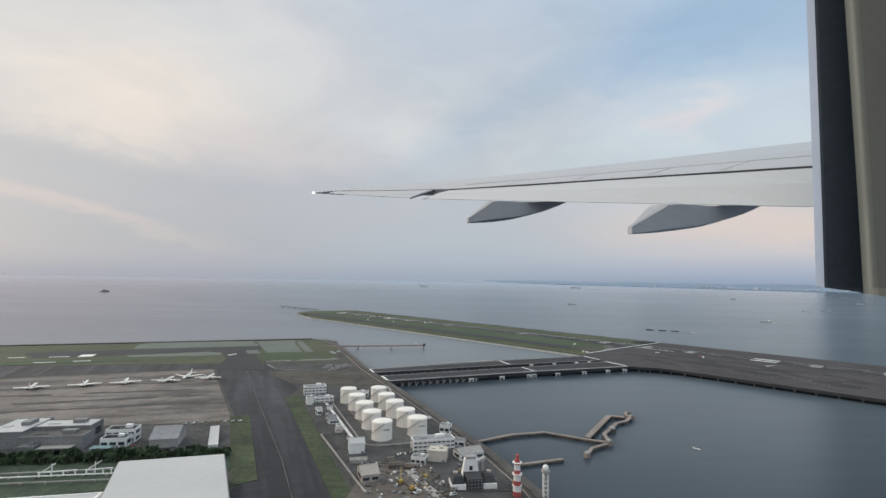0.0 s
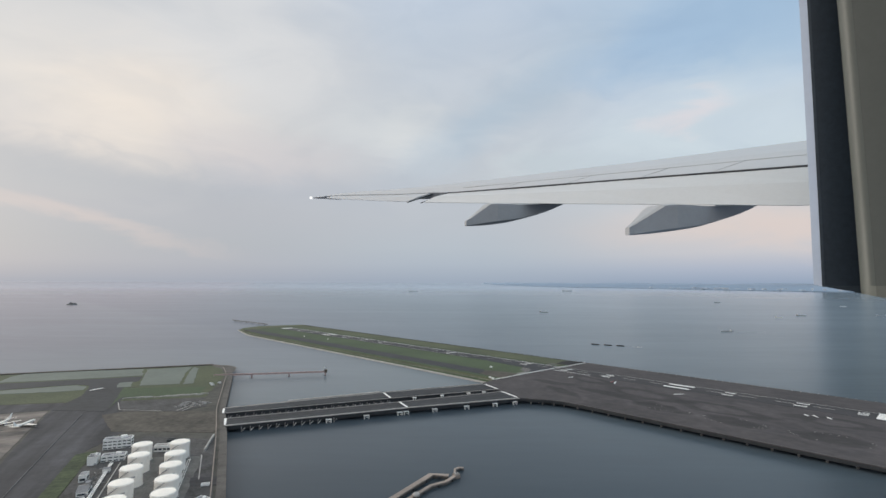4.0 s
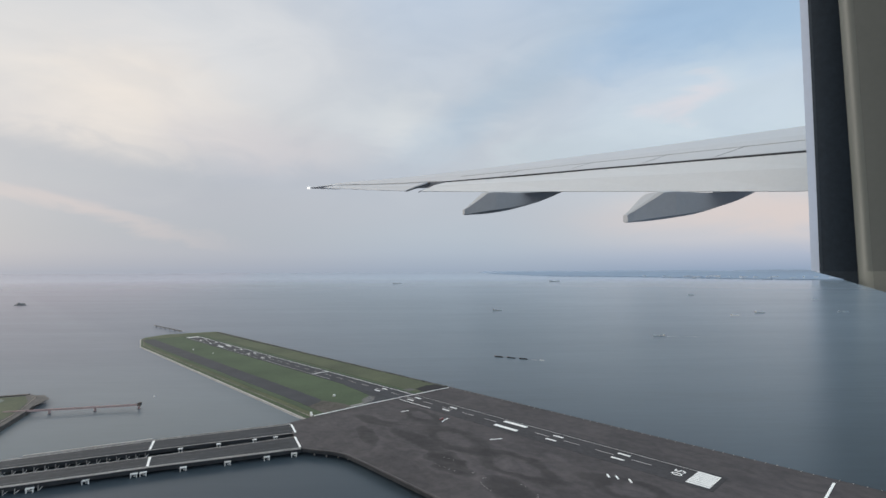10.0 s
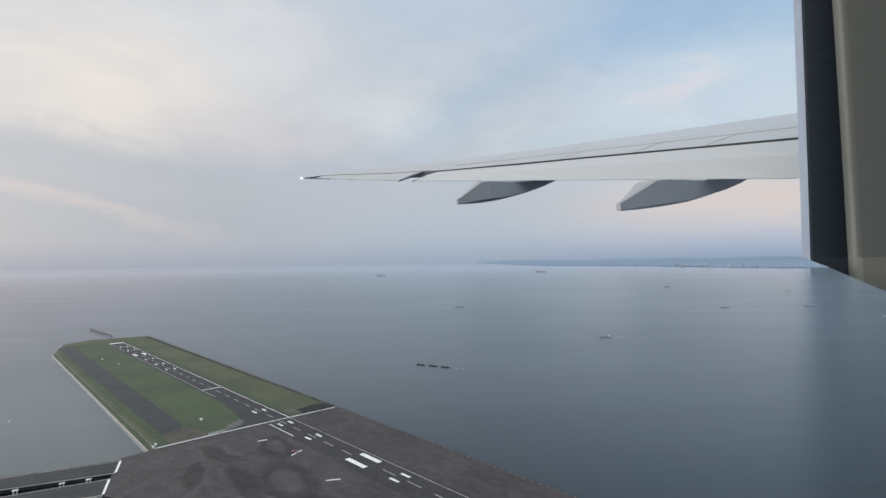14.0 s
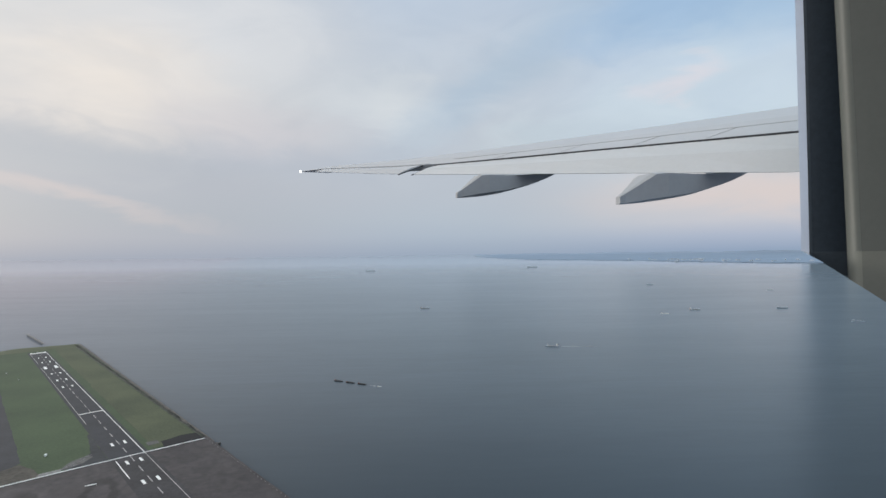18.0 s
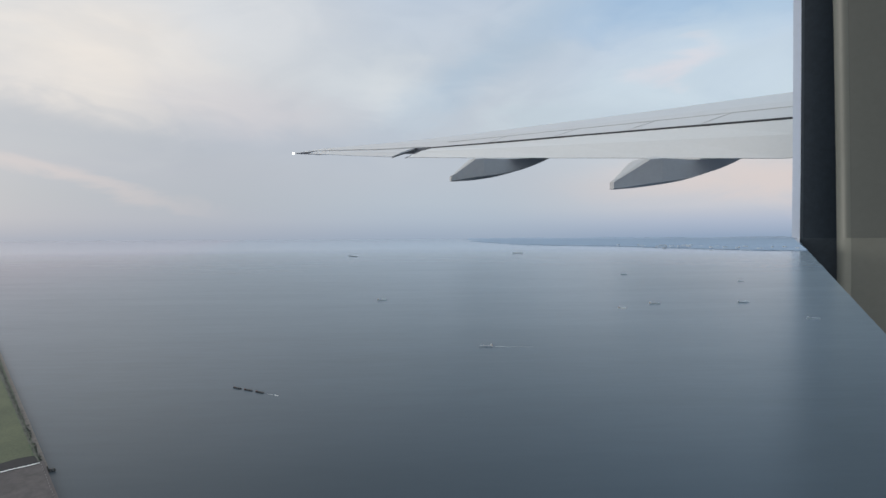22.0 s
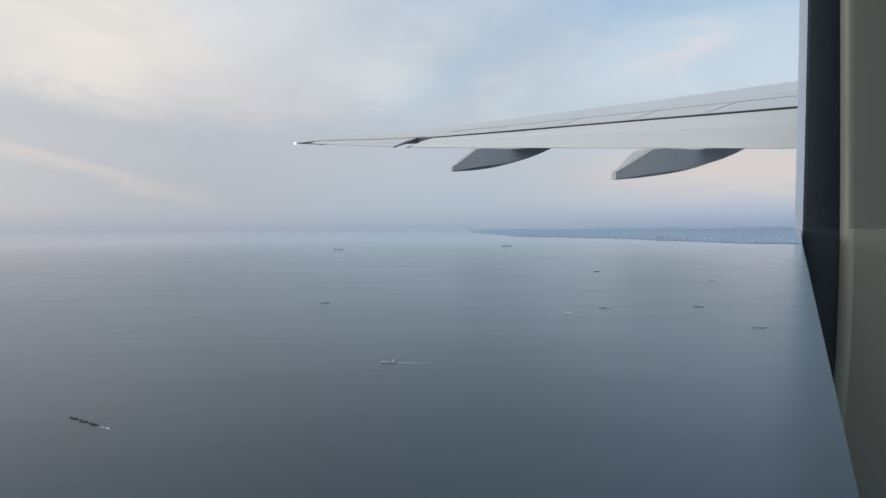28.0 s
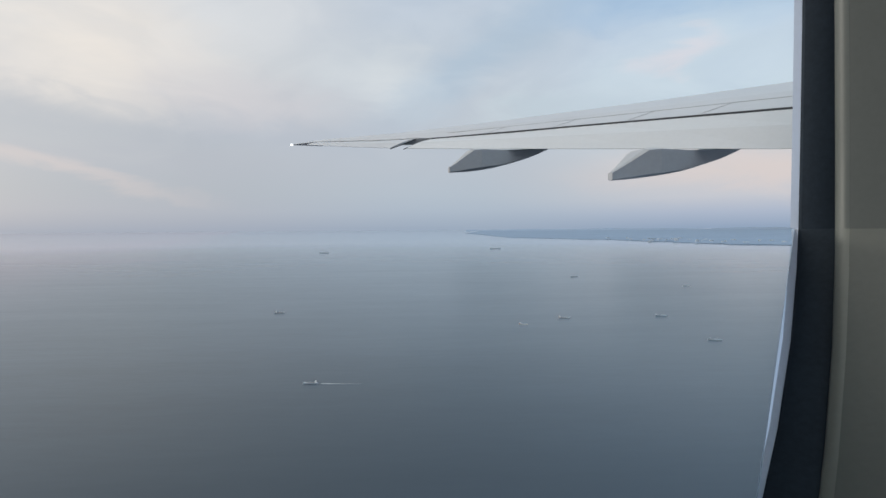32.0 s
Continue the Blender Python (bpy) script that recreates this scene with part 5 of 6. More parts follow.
building(-10.70, 5.24, 0.22, 0.17, 0.11, radians(10), 1, 2, SLATE, SLATE, "small grey lean-to block before the service building", "plant_room", group="airport sheds", windows=False)
building(-10.612, 5.868, 0.77, 0.36, 0.235, radians(10), 1, 9, SLATE, ROOF_WHITE, "long pale-roofed upper block with a glazed front", "service_building", group="airport sheds")
building(-9.776, 5.835, 0.40, 0.22, 0.19, radians(10), 2, 4, WHITE, OLD_DARK, "white two-storey airport building with a dark sunken roof", "airport_building", group="airport sheds")
building(-9.735, 5.612, 0.34, 0.20, 0.13, radians(10), 1, 3, WHITE, OLD_DARK, "low white annex with a dark flat roof", "annex", group="airport sheds")
awning = thing("awning", "faded teal sheet awning beside the white annex", "awning", -9.80, 5.40, LAND_Z, radians(8))
part("sheet", box(new_bm(), 0, 0, 0.050, 0.27, 0.13, 0.008), TEAL, awning)
for k in (-1, 1):
    for j in (-1, 1):
        part("post", box(new_bm(), 0.12 * k, 0.055 * j, 0, 0.008, 0.008, 0.0499), WHITE, awning)
building(-9.08, 5.80, 0.37, 0.50, 0.13, radians(14), 1, 3, CONCRETE, GREY_ROOF, "grey pitched-roof vehicle shed", "vehicle_shed", group="airport sheds", gable=True, windows=False)
building(-8.475, 5.97, 0.13, 0.94, 0.06, radians(23), 1, 2, WHITE, ROOF_WHITE, "long narrow white-roofed shelter", "shelter", group="airport sheds", windows=False, plant=False)
hangar = thing("hangar", "huge white flat-roofed hangar beside the taxiway", "hangar", -7.9, 3.6, LAND_Z)
HANGAR = [(-0.2, -0.85), (0.9, -0.55), (0.2, 0.91), (-0.88, 0.61)]
hangar_wall = part("wall", prism(new_bm(), HANGAR, 0.0, 0.28), WHITE, hangar)
hangar_roof = part("roof", prism(new_bm(), [(x * 1.015, y * 1.015) for x, y in HANGAR], 0.2805, 0.30), ROOF_WHITE, hangar, "plain white roof sheeting")
for i in range(4):
    p, q = HANGAR[i], HANGAR[(i + 1) % 4]
    part("gutter", strip(new_bm(), [(p[0] * 1.025, p[1] * 1.025), (q[0] * 1.025, q[1] * 1.025)], 0.012, 0.268, 0.285), SLATE, hangar_roof)
for k in range(5):
    x, y = HANGAR[1][0] + (HANGAR[2][0] - HANGAR[1][0]) * (k + 0.5) / 5, HANGAR[1][1] + (HANGAR[2][1] - HANGAR[1][1]) * (k + 0.5) / 5
    part("door", box(new_bm(), x + 0.004, y + 0.002, 0, 0.008, 0.28, 0.2, radians(25.6)), SLATE, hangar_wall)
building(-9.3, 3.30, 1.5, 0.5, 0.16, radians(12), 1, 8, WHITE, ROOF_WHITE, "long white-roofed maintenance hall", "maintenance_hall", group="airport sheds", windows=False, plant=False)

# pipe gantries and loading arms beyond the hedge
for x, y, l in ((-9.72, 4.50, 0.42), (-9.28, 4.60, 0.3)):
    g = thing("pipe_gantry", "white steel pipe gantry beside the hedge", "pipe gantry", x, y, LAND_Z, radians(16), "pipe gantries")
    part("beam", box(new_bm(), 0, 0, 0.06, l, 0.016, 0.010), WHITE, g)
    for k in range(4):
        part("leg", box(new_bm(), -l * 0.45 + l * 0.3 * k, 0, 0, 0.014, 0.014, 0.0599), WHITE, g)
    m = box(new_bm(), 0, 0, 0, 0.012, 0.012, 0.17)
    bmesh.ops.rotate(m, verts=m.verts, cent=(0, 0, 0), matrix=Matrix.Rotation(1.0, 3, "Y"))
    bmesh.ops.translate(m, verts=m.verts, vec=(-l * 0.4, 0, 0.07))
    part("loading_arm", m, WHITE, g)
    part("arm_post", box(new_bm(), -l * 0.16, 0.02, 0, 0.010, 0.010, 0.15), WHITE, g)

for row, (y0, y1) in enumerate(((4.42, 4.78), (4.30, 4.62), (4.12, 4.42))):
    run = thing("pipe_run", "long pale pipe run beyond the hedge", "pipes", group="pipe runs")
    part("pipe", strip(new_bm(), [(-11.4, y0 - 0.1), (-8.75, y1)], 0.014, LAND_Z + 0.022, LAND_Z + 0.034), WHITE if row == 1 else CONCRETE, run)
    for k in range(10):
        f = (k + 0.5) / 10
        part("support", box(new_bm(), -11.4 + 2.65 * f, y0 - 0.1 + (y1 - y0 + 0.1) * f, LAND_Z, 0.016, 0.03, 0.022), CONCRETE, run)

# hedge of trees along the service road: trunks with many small clumps
rnd = random.Random(7)
leaf_bm = new_bm()
for k in range(5):
    v = Vector((rnd.uniform(-1, 1), rnd.uniform(-1, 1), rnd.uniform(-1, 1))).normalized()
    t = v.orthogonal().normalized() * 0.5
    b2 = v.cross(t).normalized() * 0.5
    o = Vector((rnd.uniform(-.4, .4), rnd.uniform(-.4, .4), rnd.uniform(-.3, .3)))
    leaf_bm.faces.new([leaf_bm.verts.new(o + q) for q in (t, b2, -t, -b2)])
leaf_tpl = [[tuple(v.co) for v in f.verts] for f in leaf_bm.faces]
leaf_bm.free()
for k in range(150):
    f = (k % 50) / 49
    x, y = -12.4 + 4.4 * f + rnd.uniform(-0.05, 0.05), 4.56 + 0.64 * f + 0.12 * (k // 50) + rnd.uniform(-0.05, 0.05)
    h = rnd.uniform(0.06, 0.10)
    tr = thing("tree", "dark green roadside tree in a dense row", "tree", x, y, LAND_Z, rnd.random() * 6, "roadside trees")
    part("trunk", lathe(new_bm(), [(0.010, -0.003), (0.007, h * 0.4), (0.003, h * 0.8)], n=6), TAN, tr)
    cb = new_bm()
    for j in range(44):
        t, u = rnd.random() * 6.283, rnd.random()
        rr = h * (0.35 + 0.45 * rnd.random()) * (1 - 0.35 * u)
        c = Vector((rr * math.cos(t), rr * math.sin(t), h * (0.25 + 0.85 * u)))
        s = h * rnd.uniform(0.18, 0.34)
        for face in leaf_tpl:
            cb.faces.new([cb.verts.new(c + Vector(q) * s) for q in face])
    part("crown", cb, LEAF, tr)


# ---- chimneys ----
stack = thing("striped_stack", "red and white banded steel stack", "chimney", -4.12, 4.18, LAND_Z)
z = 0.0
for k in range(7):
    part("band", lathe(new_bm(), [(0.052 - 0.003 * k, z), (0.050 - 0.003 * k, z + 0.0595)], n=20), RED if k % 2 == 0 else WHITE, stack)
    z += 0.06
for k in range(3):
    part("platform", lathe(new_bm(), [(0.058, 0.12 + 0.13 * k), (0.058, 0.128 + 0.13 * k)], n=16), WHITE, stack)
part("flue_tip", lathe(new_bm(), [(0.022, z), (0.018, z + 0.05)], n=12), RED, stack)
mast = thing("radome_tower", "slim white tower with a round radome", "tower", -3.80, 4.12, LAND_Z)
for i in (-1, 1):
    for j in (-1, 1):
        part("leg", box(new_bm(), 0.026 * i, 0.026 * j, 0, 0.010, 0.010, 0.30), WHITE, mast)
part("stair_core", box(new_bm(), 0, 0, 0, 0.028, 0.028, 0.30), CONCRETE, mast)
for k in range(5):
    part("ring_beam", box(new_bm(), 0, 0, 0.05 + 0.05 * k, 0.058, 0.058, 0.004), WHITE, mast)
part("gallery", lathe(new_bm(), [(0.05, 0.3005), (0.05, 0.318)], n=20), CONCRETE, mast)
part("radome", lathe(new_bm(), [(0.028, 0.3185), (0.036, 0.335), (0.034, 0.36), (0.02, 0.378), (0.004, 0.383)], n=20), WHITE, mast, smooth=True)

# ---- yard clutter: machines, vehicles, stacks ----
rnd = random.Random(11)


def vehicle(x, y, turn, paint, long=0.075, kind="truck"):
    ob = thing(kind, {"truck": "small works truck parked in the yard", "car": "small car parked on the paved yard"}[kind], kind, x, y, LAND_Z + 0.006, turn, "parked vehicles")
    w = long * 0.38
    part("body", box(new_bm(), 0, 0, 0.008, long, w, long * 0.16), paint, ob)
    cab = part("cab", box(new_bm(), long * 0.3, 0, 0.0081 + long * 0.16, long * 0.3, w * 0.92, long * 0.18, 0, 0.85), paint, ob)
    part("windscreen", box(new_bm(), long * 0.44, 0, 0.010 + long * 0.17, long * 0.03, w * 0.8, long * 0.12), GLASS, cab)
    if kind == "truck":
        part("load", box(new_bm(), -long * 0.18, 0, 0.0081 + long * 0.16, long * 0.55, w * 0.9, long * 0.2), GREY_ROOF, ob)
    for i in (-1, 1):
        for j in (-1, 1):
            part("wheel", box(new_bm(), i * long * 0.32, j * w * 0.46, 0, long * 0.16, w * 0.14, long * 0.15), RUBBER, ob)
    return ob


for k in range(26):
    f, g = rnd.random(), rnd.random()
    x, y = -5.85 + 1.1 * f + 0.35 * (1 - g), 3.5 + 1.55 * g
    vehicle(x, y, rnd.random() * 6.28, rnd.choice((WHITE, WHITE, YELLOW, YELLOW, BEIGE, GREY_ROOF, BLUE)), rnd.uniform(0.05, 0.09))
for k in range(14):
    vehicle(-5.62 + 0.035 * k, 5.42 + 0.012 * k + 0.02 * (k % 3), radians(100), rnd.choice((WHITE, WHITE, GREY_ROOF, DARK)), 0.05, "car")
for k in range(10):
    vehicle(-9.95 + 0.05 * k, 5.42 + 0.02 * k, radians(60), rnd.choice((WHITE, RED, GREY_ROOF, WHITE)), 0.06)
for k in range(8):
    vehicle(-9.3 + 0.12 * k, 6.7 + 0.03 * k, radians(14), rnd.choice((WHITE, YELLOW, WHITE)), 0.06)
for mat, n, low, high, words in ((RUBBLE, 90, 0.012, 0.045, "grey heaps and stacks of material in the works yard"), (RUST, 90, 0.015, 0.06, "brown heaps and rusty scrap in the works yard"), (WHITE, 40, 0.012, 0.035, "pale crates and drums in the works yard")):
    bm = new_bm()
    for k in range(n):
        x, y = -6.0 + 1.0 * rnd.random(), 3.7 + 1.5 * rnd.random()
        x += 0.25 * (4.6 - y)
        s = rnd.uniform(low, high)
        box(bm, x, y, LAND_Z + 0.005, s * rnd.uniform(0.6, 2.2), s, rnd.uniform(0.008, 0.028), rnd.random() * 3, rnd.uniform(0.4, 1))
    tagged(part("yard_clutter", bm, mat), words, "yard clutter", kind="stuff")
fire = vehicle(*isl(6.26, -0.82), 0.8, RED, 0.10)
fire.matrix_basis = pose(*isl(6.26, -0.82), DECK_Z + 0.001, 0, 0, 40)
tagged(fire, "red and white airfield truck on the runway deck", "truck", "parked vehicles")
before_land.add(fire)
bm = new_bm()
for k in range(70):
    f = rnd.random()
    x, y = -7.3 + 1.05 * f + rnd.uniform(-0.08, 0.10), 7.9 - 2.2 * f + rnd.uniform(-0.1, 0.15)
    s = rnd.uniform(0.010, 0.030)
    box(bm, x, y, LAND_Z + 0.005, s * rnd.uniform(0.6, 2.4), s, rnd.uniform(0.008, 0.022), radians(22), 0.9)
tagged(part("roadside_clutter", bm, RUBBLE), "pale crates and pallets along the yard road", "yard clutter", kind="stuff")
for x, y, l in ((-5.5, 4.45, 0.3), (-5.2, 4.62, 0.24), (-5.35, 4.28, 0.2)):
    cr = thing("crane", "yellow crawler crane in the works yard", "crane", x, y, LAND_Z + 0.006, rnd.random() * 6, "cranes")
    part("tracks", box(new_bm(), 0, 0, 0, 0.08, 0.06, 0.014), RUBBER, cr)
    part("cab", box(new_bm(), 0, 0, 0.0141, 0.06, 0.045, 0.035, 0, 0.9), YELLOW, cr)
    m = box(new_bm(), 0, 0, 0, 0.010, 0.010, l * 0.6)
    bmesh.ops.rotate(m, verts=m.verts, cent=(0, 0, 0), matrix=Matrix.Rotation(1.0, 3, "Y"))
    bmesh.ops.translate(m, verts=m.verts, vec=(0.02, 0, 0.035))
    part("boom", m, YELLOW, cr)


# ---- parked airliners ----
def airliner(x, y, heading):
    """A twin-engined airliner; nose towards local +x."""
    ob = thing("parked_airliner", "white twin-engined airliner parked on the apron", "airliner", x, y, LAND_Z + 0.004, heading, "parked airliners")
    prof = [(-0.34, 0.004, 0.075), (-0.27, 0.016, 0.068), (-0.16, 0.030, 0.058), (0.20, 0.031, 0.056), (0.27, 0.027, 0.055), (0.31, 0.016, 0.052), (0.33, 0.004, 0.050)]
    fus = part("fuselage", loft(new_bm(), [[(px, r * math.cos(6.283 * k / 14), zc + r * math.sin(6.283 * k / 14)) for k in range(14)] for px, r, zc in prof]), TANK, ob, smooth=True)
    for s in (-1, 1):
        rings = []
        for v, le, te, z in ((0.0, 0.10, -0.06, 0.042), (0.10, 0.03, -0.075, 0.048), (0.31, -0.10, -0.135, 0.062)):
            rings.append([(le, s * v, z), ((le + te) / 2, s * v, z + 0.008), (te, s * v, z), ((le + te) / 2, s * v, z - 0.003)])
        wing_ob = part("wing", loft(new_bm(), rings), TANK, ob)
        rings = [[(-0.25, s * 0.005, 0.076), (-0.28, s * 0.005, 0.081), (-0.32, s * 0.005, 0.076), (-0.28, s * 0.005, 0.074)],
                 [(-0.305, s * 0.105, 0.082), (-0.32, s * 0.105, 0.084), (-0.335, s * 0.105, 0.082), (-0.32, s * 0.105, 0.081)]]
        part("tailplane", loft(new_bm(), rings), TANK, ob)
        part("engine", loft(new_bm(), [[(px, s * 0.105 + r * math.cos(0.628 * k), 0.027 + r * math.sin(0.628 * k)) for k in range(10)] for px, r in ((0.085, 0.015), (0.06, 0.019), (0.0, 0.017), (-0.03, 0.010))]), GREY_ROOF, wing_ob, smooth=True)
        part("main_gear", box(new_bm(), -0.03, s * 0.035, 0, 0.03, 0.012, 0.030), RUBBER, ob)
    part("nose_gear", box(new_bm(), 0.26, 0, 0, 0.016, 0.008, 0.030), RUBBER, ob)
    part("tail_fin", loft(new_bm(), [[(-0.22, -0.004, 0.085), (-0.22, 0.004, 0.085), (-0.31, 0.004, 0.085), (-0.31, -0.004, 0.085)],
                                     [(-0.31, -0.002, 0.175), (-0.31, 0.002, 0.175), (-0.345, 0.002, 0.175), (-0.345, -0.002, 0.175)]]), WHITE, ob)
    part("cockpit_window", box(new_bm(), 0.292, 0, 0.062, 0.012, 0.026, 0.008), GLASS, fus)
    for s in (-1, 1):
        part("cabin_windows", box(new_bm(), 0.03, s * 0.0305, 0.060, 0.42, 0.002, 0.004), GLASS, fus)
    return ob


plane = airliner(-13.76, 9.02, radians(118))
for x, y, h in ((-12.90, 9.38, 118), (-12.19, 9.68, 116), (-11.38, 9.94, 96), (-11.16, 10.40, -80), (-10.60, 10.34, 96)):
    copy_thing(plane, pose(x, y, LAND_Z + 0.004, 0, 0, h))

# the mainland and its basin walls were drawn lower: scaled here to quay level
mainland |= set(bpy.data.objects) - before_land
# centre is the camera's first position, so that view stays the same
FIRST_EYE = Vector((-5.054, -1.698, 2.404))
QUAY = Matrix.Translation(FIRST_EYE) @ Matrix.Scale(0.972, 4) @ Matrix.Translation(-FIRST_EYE)
for ob in sorted(mainland, key=lambda o: o.name):
    if ob.parent is None:
        ob.matrix_basis = QUAY @ ob.matrix_basis

QUAY_Z = -0.03
# north end of the tank yard
building(-6.68, 8.55, 0.36, 0.13, 0.10, radians(8), 1, 5, WHITE, CONCRETE, "long white and blue control building behind the tanks", "control_building", "building", "yard buildings", z=QUAY_Z)
building(-6.82, 8.98, 0.12, 0.10, 0.06, radians(8), 1, 2, DARK, DARK, "small dark hut at the end of the yard", "hut", "hut", "yard huts", windows=False, plant=False, z=QUAY_Z)
screen = thing("screen_wall", "plain grey concrete screen wall near the shore", "wall", -6.08, 8.95, QUAY_Z, radians(105))
for k in range(5):
    part("wall_panel", box(new_bm(), -0.36 + 0.18 * k, 0, 0, 0.176, 0.03, 0.05), CONCRETE, screen)
patch("dark_plot", [(-5.60, 7.30), (-5.20, 7.38), (-5.05, 7.05), (-5.45, 6.98)][::-1], OLD_DARK, "dark paved plot beside the shore road", 0.009, "yard", QUAY_Z)
setting("shore_road_line", strip(new_bm(), [(-5.92, 8.32), (-5.45, 7.25)], 0.018, QUAY_Z, QUAY_Z + 0.010), CONCRETE, "pale line along the shore road", "marking")
bin_ob = thing("skip", "pale open waste skip on the dark plot", "skip", -5.24, 7.02, QUAY_Z + 0.009, 0.3)
for s in (-1, 1):
    part("side", box(new_bm(), 0, 0.03 * s, 0, 0.11, 0.008, 0.03), WHITE, bin_ob)
    part("end", box(new_bm(), 0.055 * s, 0, 0, 0.008, 0.05, 0.03), WHITE, bin_ob)
part("floor", box(new_bm(), 0, 0, 0, 0.10, 0.05, 0.006), GREY_ROOF, bin_ob)

# levelled fields and a stacking ground near the shore
patch("levelled_field", [(-11.86, 16.72), (-11.30, 15.62), (-10.86, 14.74), (-10.52, 14.08), (-9.48, 14.34), (-10.30, 16.30), (-10.60, 17.30)], PALE, "pale green levelled field beside the shore", 0.008, "ground", QUAY_Z)
patch("field_margin", [(-10.50, 17.24), (-10.24, 16.42), (-9.38, 14.30), (-9.13, 14.42), (-10.26, 17.06)], PALE, "narrow pale margin beyond the field ditch", 0.0075, "ground", QUAY_Z)
patch("grey_field", [(-15.35, 16.02), (-15.35, 15.28), (-14.96, 14.40), (-13.27, 14.93), (-11.34, 15.60), (-12.05, 16.80)], PALE, "pale grey-green levelled field", 0.007, "ground", QUAY_Z)
patch("small_field", [(-11.36, 14.46), (-11.03, 13.83), (-10.68, 13.93), (-11.06, 14.66)], PALE, "small pale levelled plot", 0.0075, "ground", QUAY_Z)
patch("far_taxiway_arm", [(-17.5, 13.2), (-16.5, 12.35), (-14.44, 13.22), (-12.44, 14.20), (-11.94, 14.04), (-11.25, 12.75), (-10.95, 11.3), (-9.60, 11.2), (-9.86, 11.9), (-11.12, 14.42), (-10.94, 14.74), (-11.28, 15.48), (-14.86, 14.25)], TAXI, "dark asphalt arm of the far taxiway", 0.006, "taxiway", QUAY_Z)
patch("west_field", [(-14.35, 13.08), (-14.04, 12.80), (-12.21, 13.23), (-11.72, 13.48), (-11.92, 13.90), (-12.38, 14.10)], PALE, "narrow pale levelled strip", 0.0085, "ground", QUAY_Z)
patch("outer_strip", [(-17.0, 11.6), (-16.6, 11.0), (-14.25, 11.95), (-13.45, 12.22), (-13.86, 12.74), (-14.80, 12.35)], GRASS, "dull green strip between the taxiways", 0.0088, "grass", QUAY_Z)
patch("arm_verge", [(-11.00, 13.72), (-9.95, 11.65), (-9.68, 11.45), (-10.10, 12.62), (-8.30, 13.10), (-8.48, 13.95)], GRASS, "green verge beside the taxiway arm", 0.0055, "grass", QUAY_Z)
patch("drain_canal", [(-6.83, 6.05), (-6.57, 5.44), (-6.47, 5.44), (-6.74, 6.09)], OLD_DARK, "narrow dark drain beside the yard road", 0.010, "drain", QUAY_Z)
patch("stacking_ground", [(-9.85, 12.20), (-8.0, 12.55), (-7.45, 11.75), (-7.85, 11.22), (-9.33, 11.30)][::-1], YARD, "dark stacking ground near the shore", 0.007, "yard", QUAY_Z)
patch("brown_ground", [(-9.45, 10.9), (-9.1, 11.22), (-7.0, 11.30), (-6.35, 10.0), (-6.30, 9.62), (-8.41, 9.66)][::-1], RUST_GROUND, "bare brown ground at the bridge head", 0.005, "ground", QUAY_Z)
bm = new_bm()
for line in ([(-9.82, 12.05), (-9.33, 11.34), (-8.3, 11.27)], [(-7.95, 11.3), (-7.85, 11.9), (-7.62, 12.2)], [(-7.82, 11.3), (-7.72, 11.85), (-7.5, 12.1)]):
    strip(bm, line, 0.022, QUAY_Z, QUAY_Z + 0.010)
setting("stacking_kerb", bm, CONCRETE, "pale kerb lines of the stacking ground", "kerb")
setting("field_edge_line", strip(new_bm(), [(-11.5, 13.42), (-11.36, 13.74)], 0.06, QUAY_Z, QUAY_Z + 0.012), PAINT, "short white painted bar on the taxiway arm", "marking")
rnd = random.Random(3)
bm = new_bm()
for k in range(90):
    f = rnd.random()
    x, y = -9.95 + 1.95 * f + rnd.uniform(-0.03, 0.03), 12.46 + 0.60 * f + rnd.uniform(-0.07, 0.07)
    box(bm, x, y, QUAY_Z, 0.03 + 0.09 * rnd.random(), 0.03, 0.012 + 0.02 * rnd.random(), 0.3 + rnd.random() * 0.3)
for k in range(26):
    x, y = -8.2 + 0.6 * rnd.random(), 11.6 + 0.6 * rnd.random()
    box(bm, x, y, QUAY_Z + 0.006, 0.03 + 0.08 * rnd.random(), 0.03, 0.012 + 0.02 * rnd.random(), rnd.random())
tagged(part("stored_material", bm, CONCRETE), "rows of pale stored blocks on the stacking ground", "stored blocks", kind="stuff")
for x, y in ((-8.42, 14.15), (-8.55, 14.35), (-8.35, 14.45)):
    hut = thing("marker_board", "small white marker board on the shore grass", "marker board", x, y, QUAY_Z, 0.4, "marker boards")
    part("board", box(new_bm(), 0, 0, 0.012, 0.10, 0.014, 0.04), WHITE, hut)
    part("foot", box(new_bm(), 0, 0, 0, 0.05, 0.03, 0.0119), CONCRETE, hut)

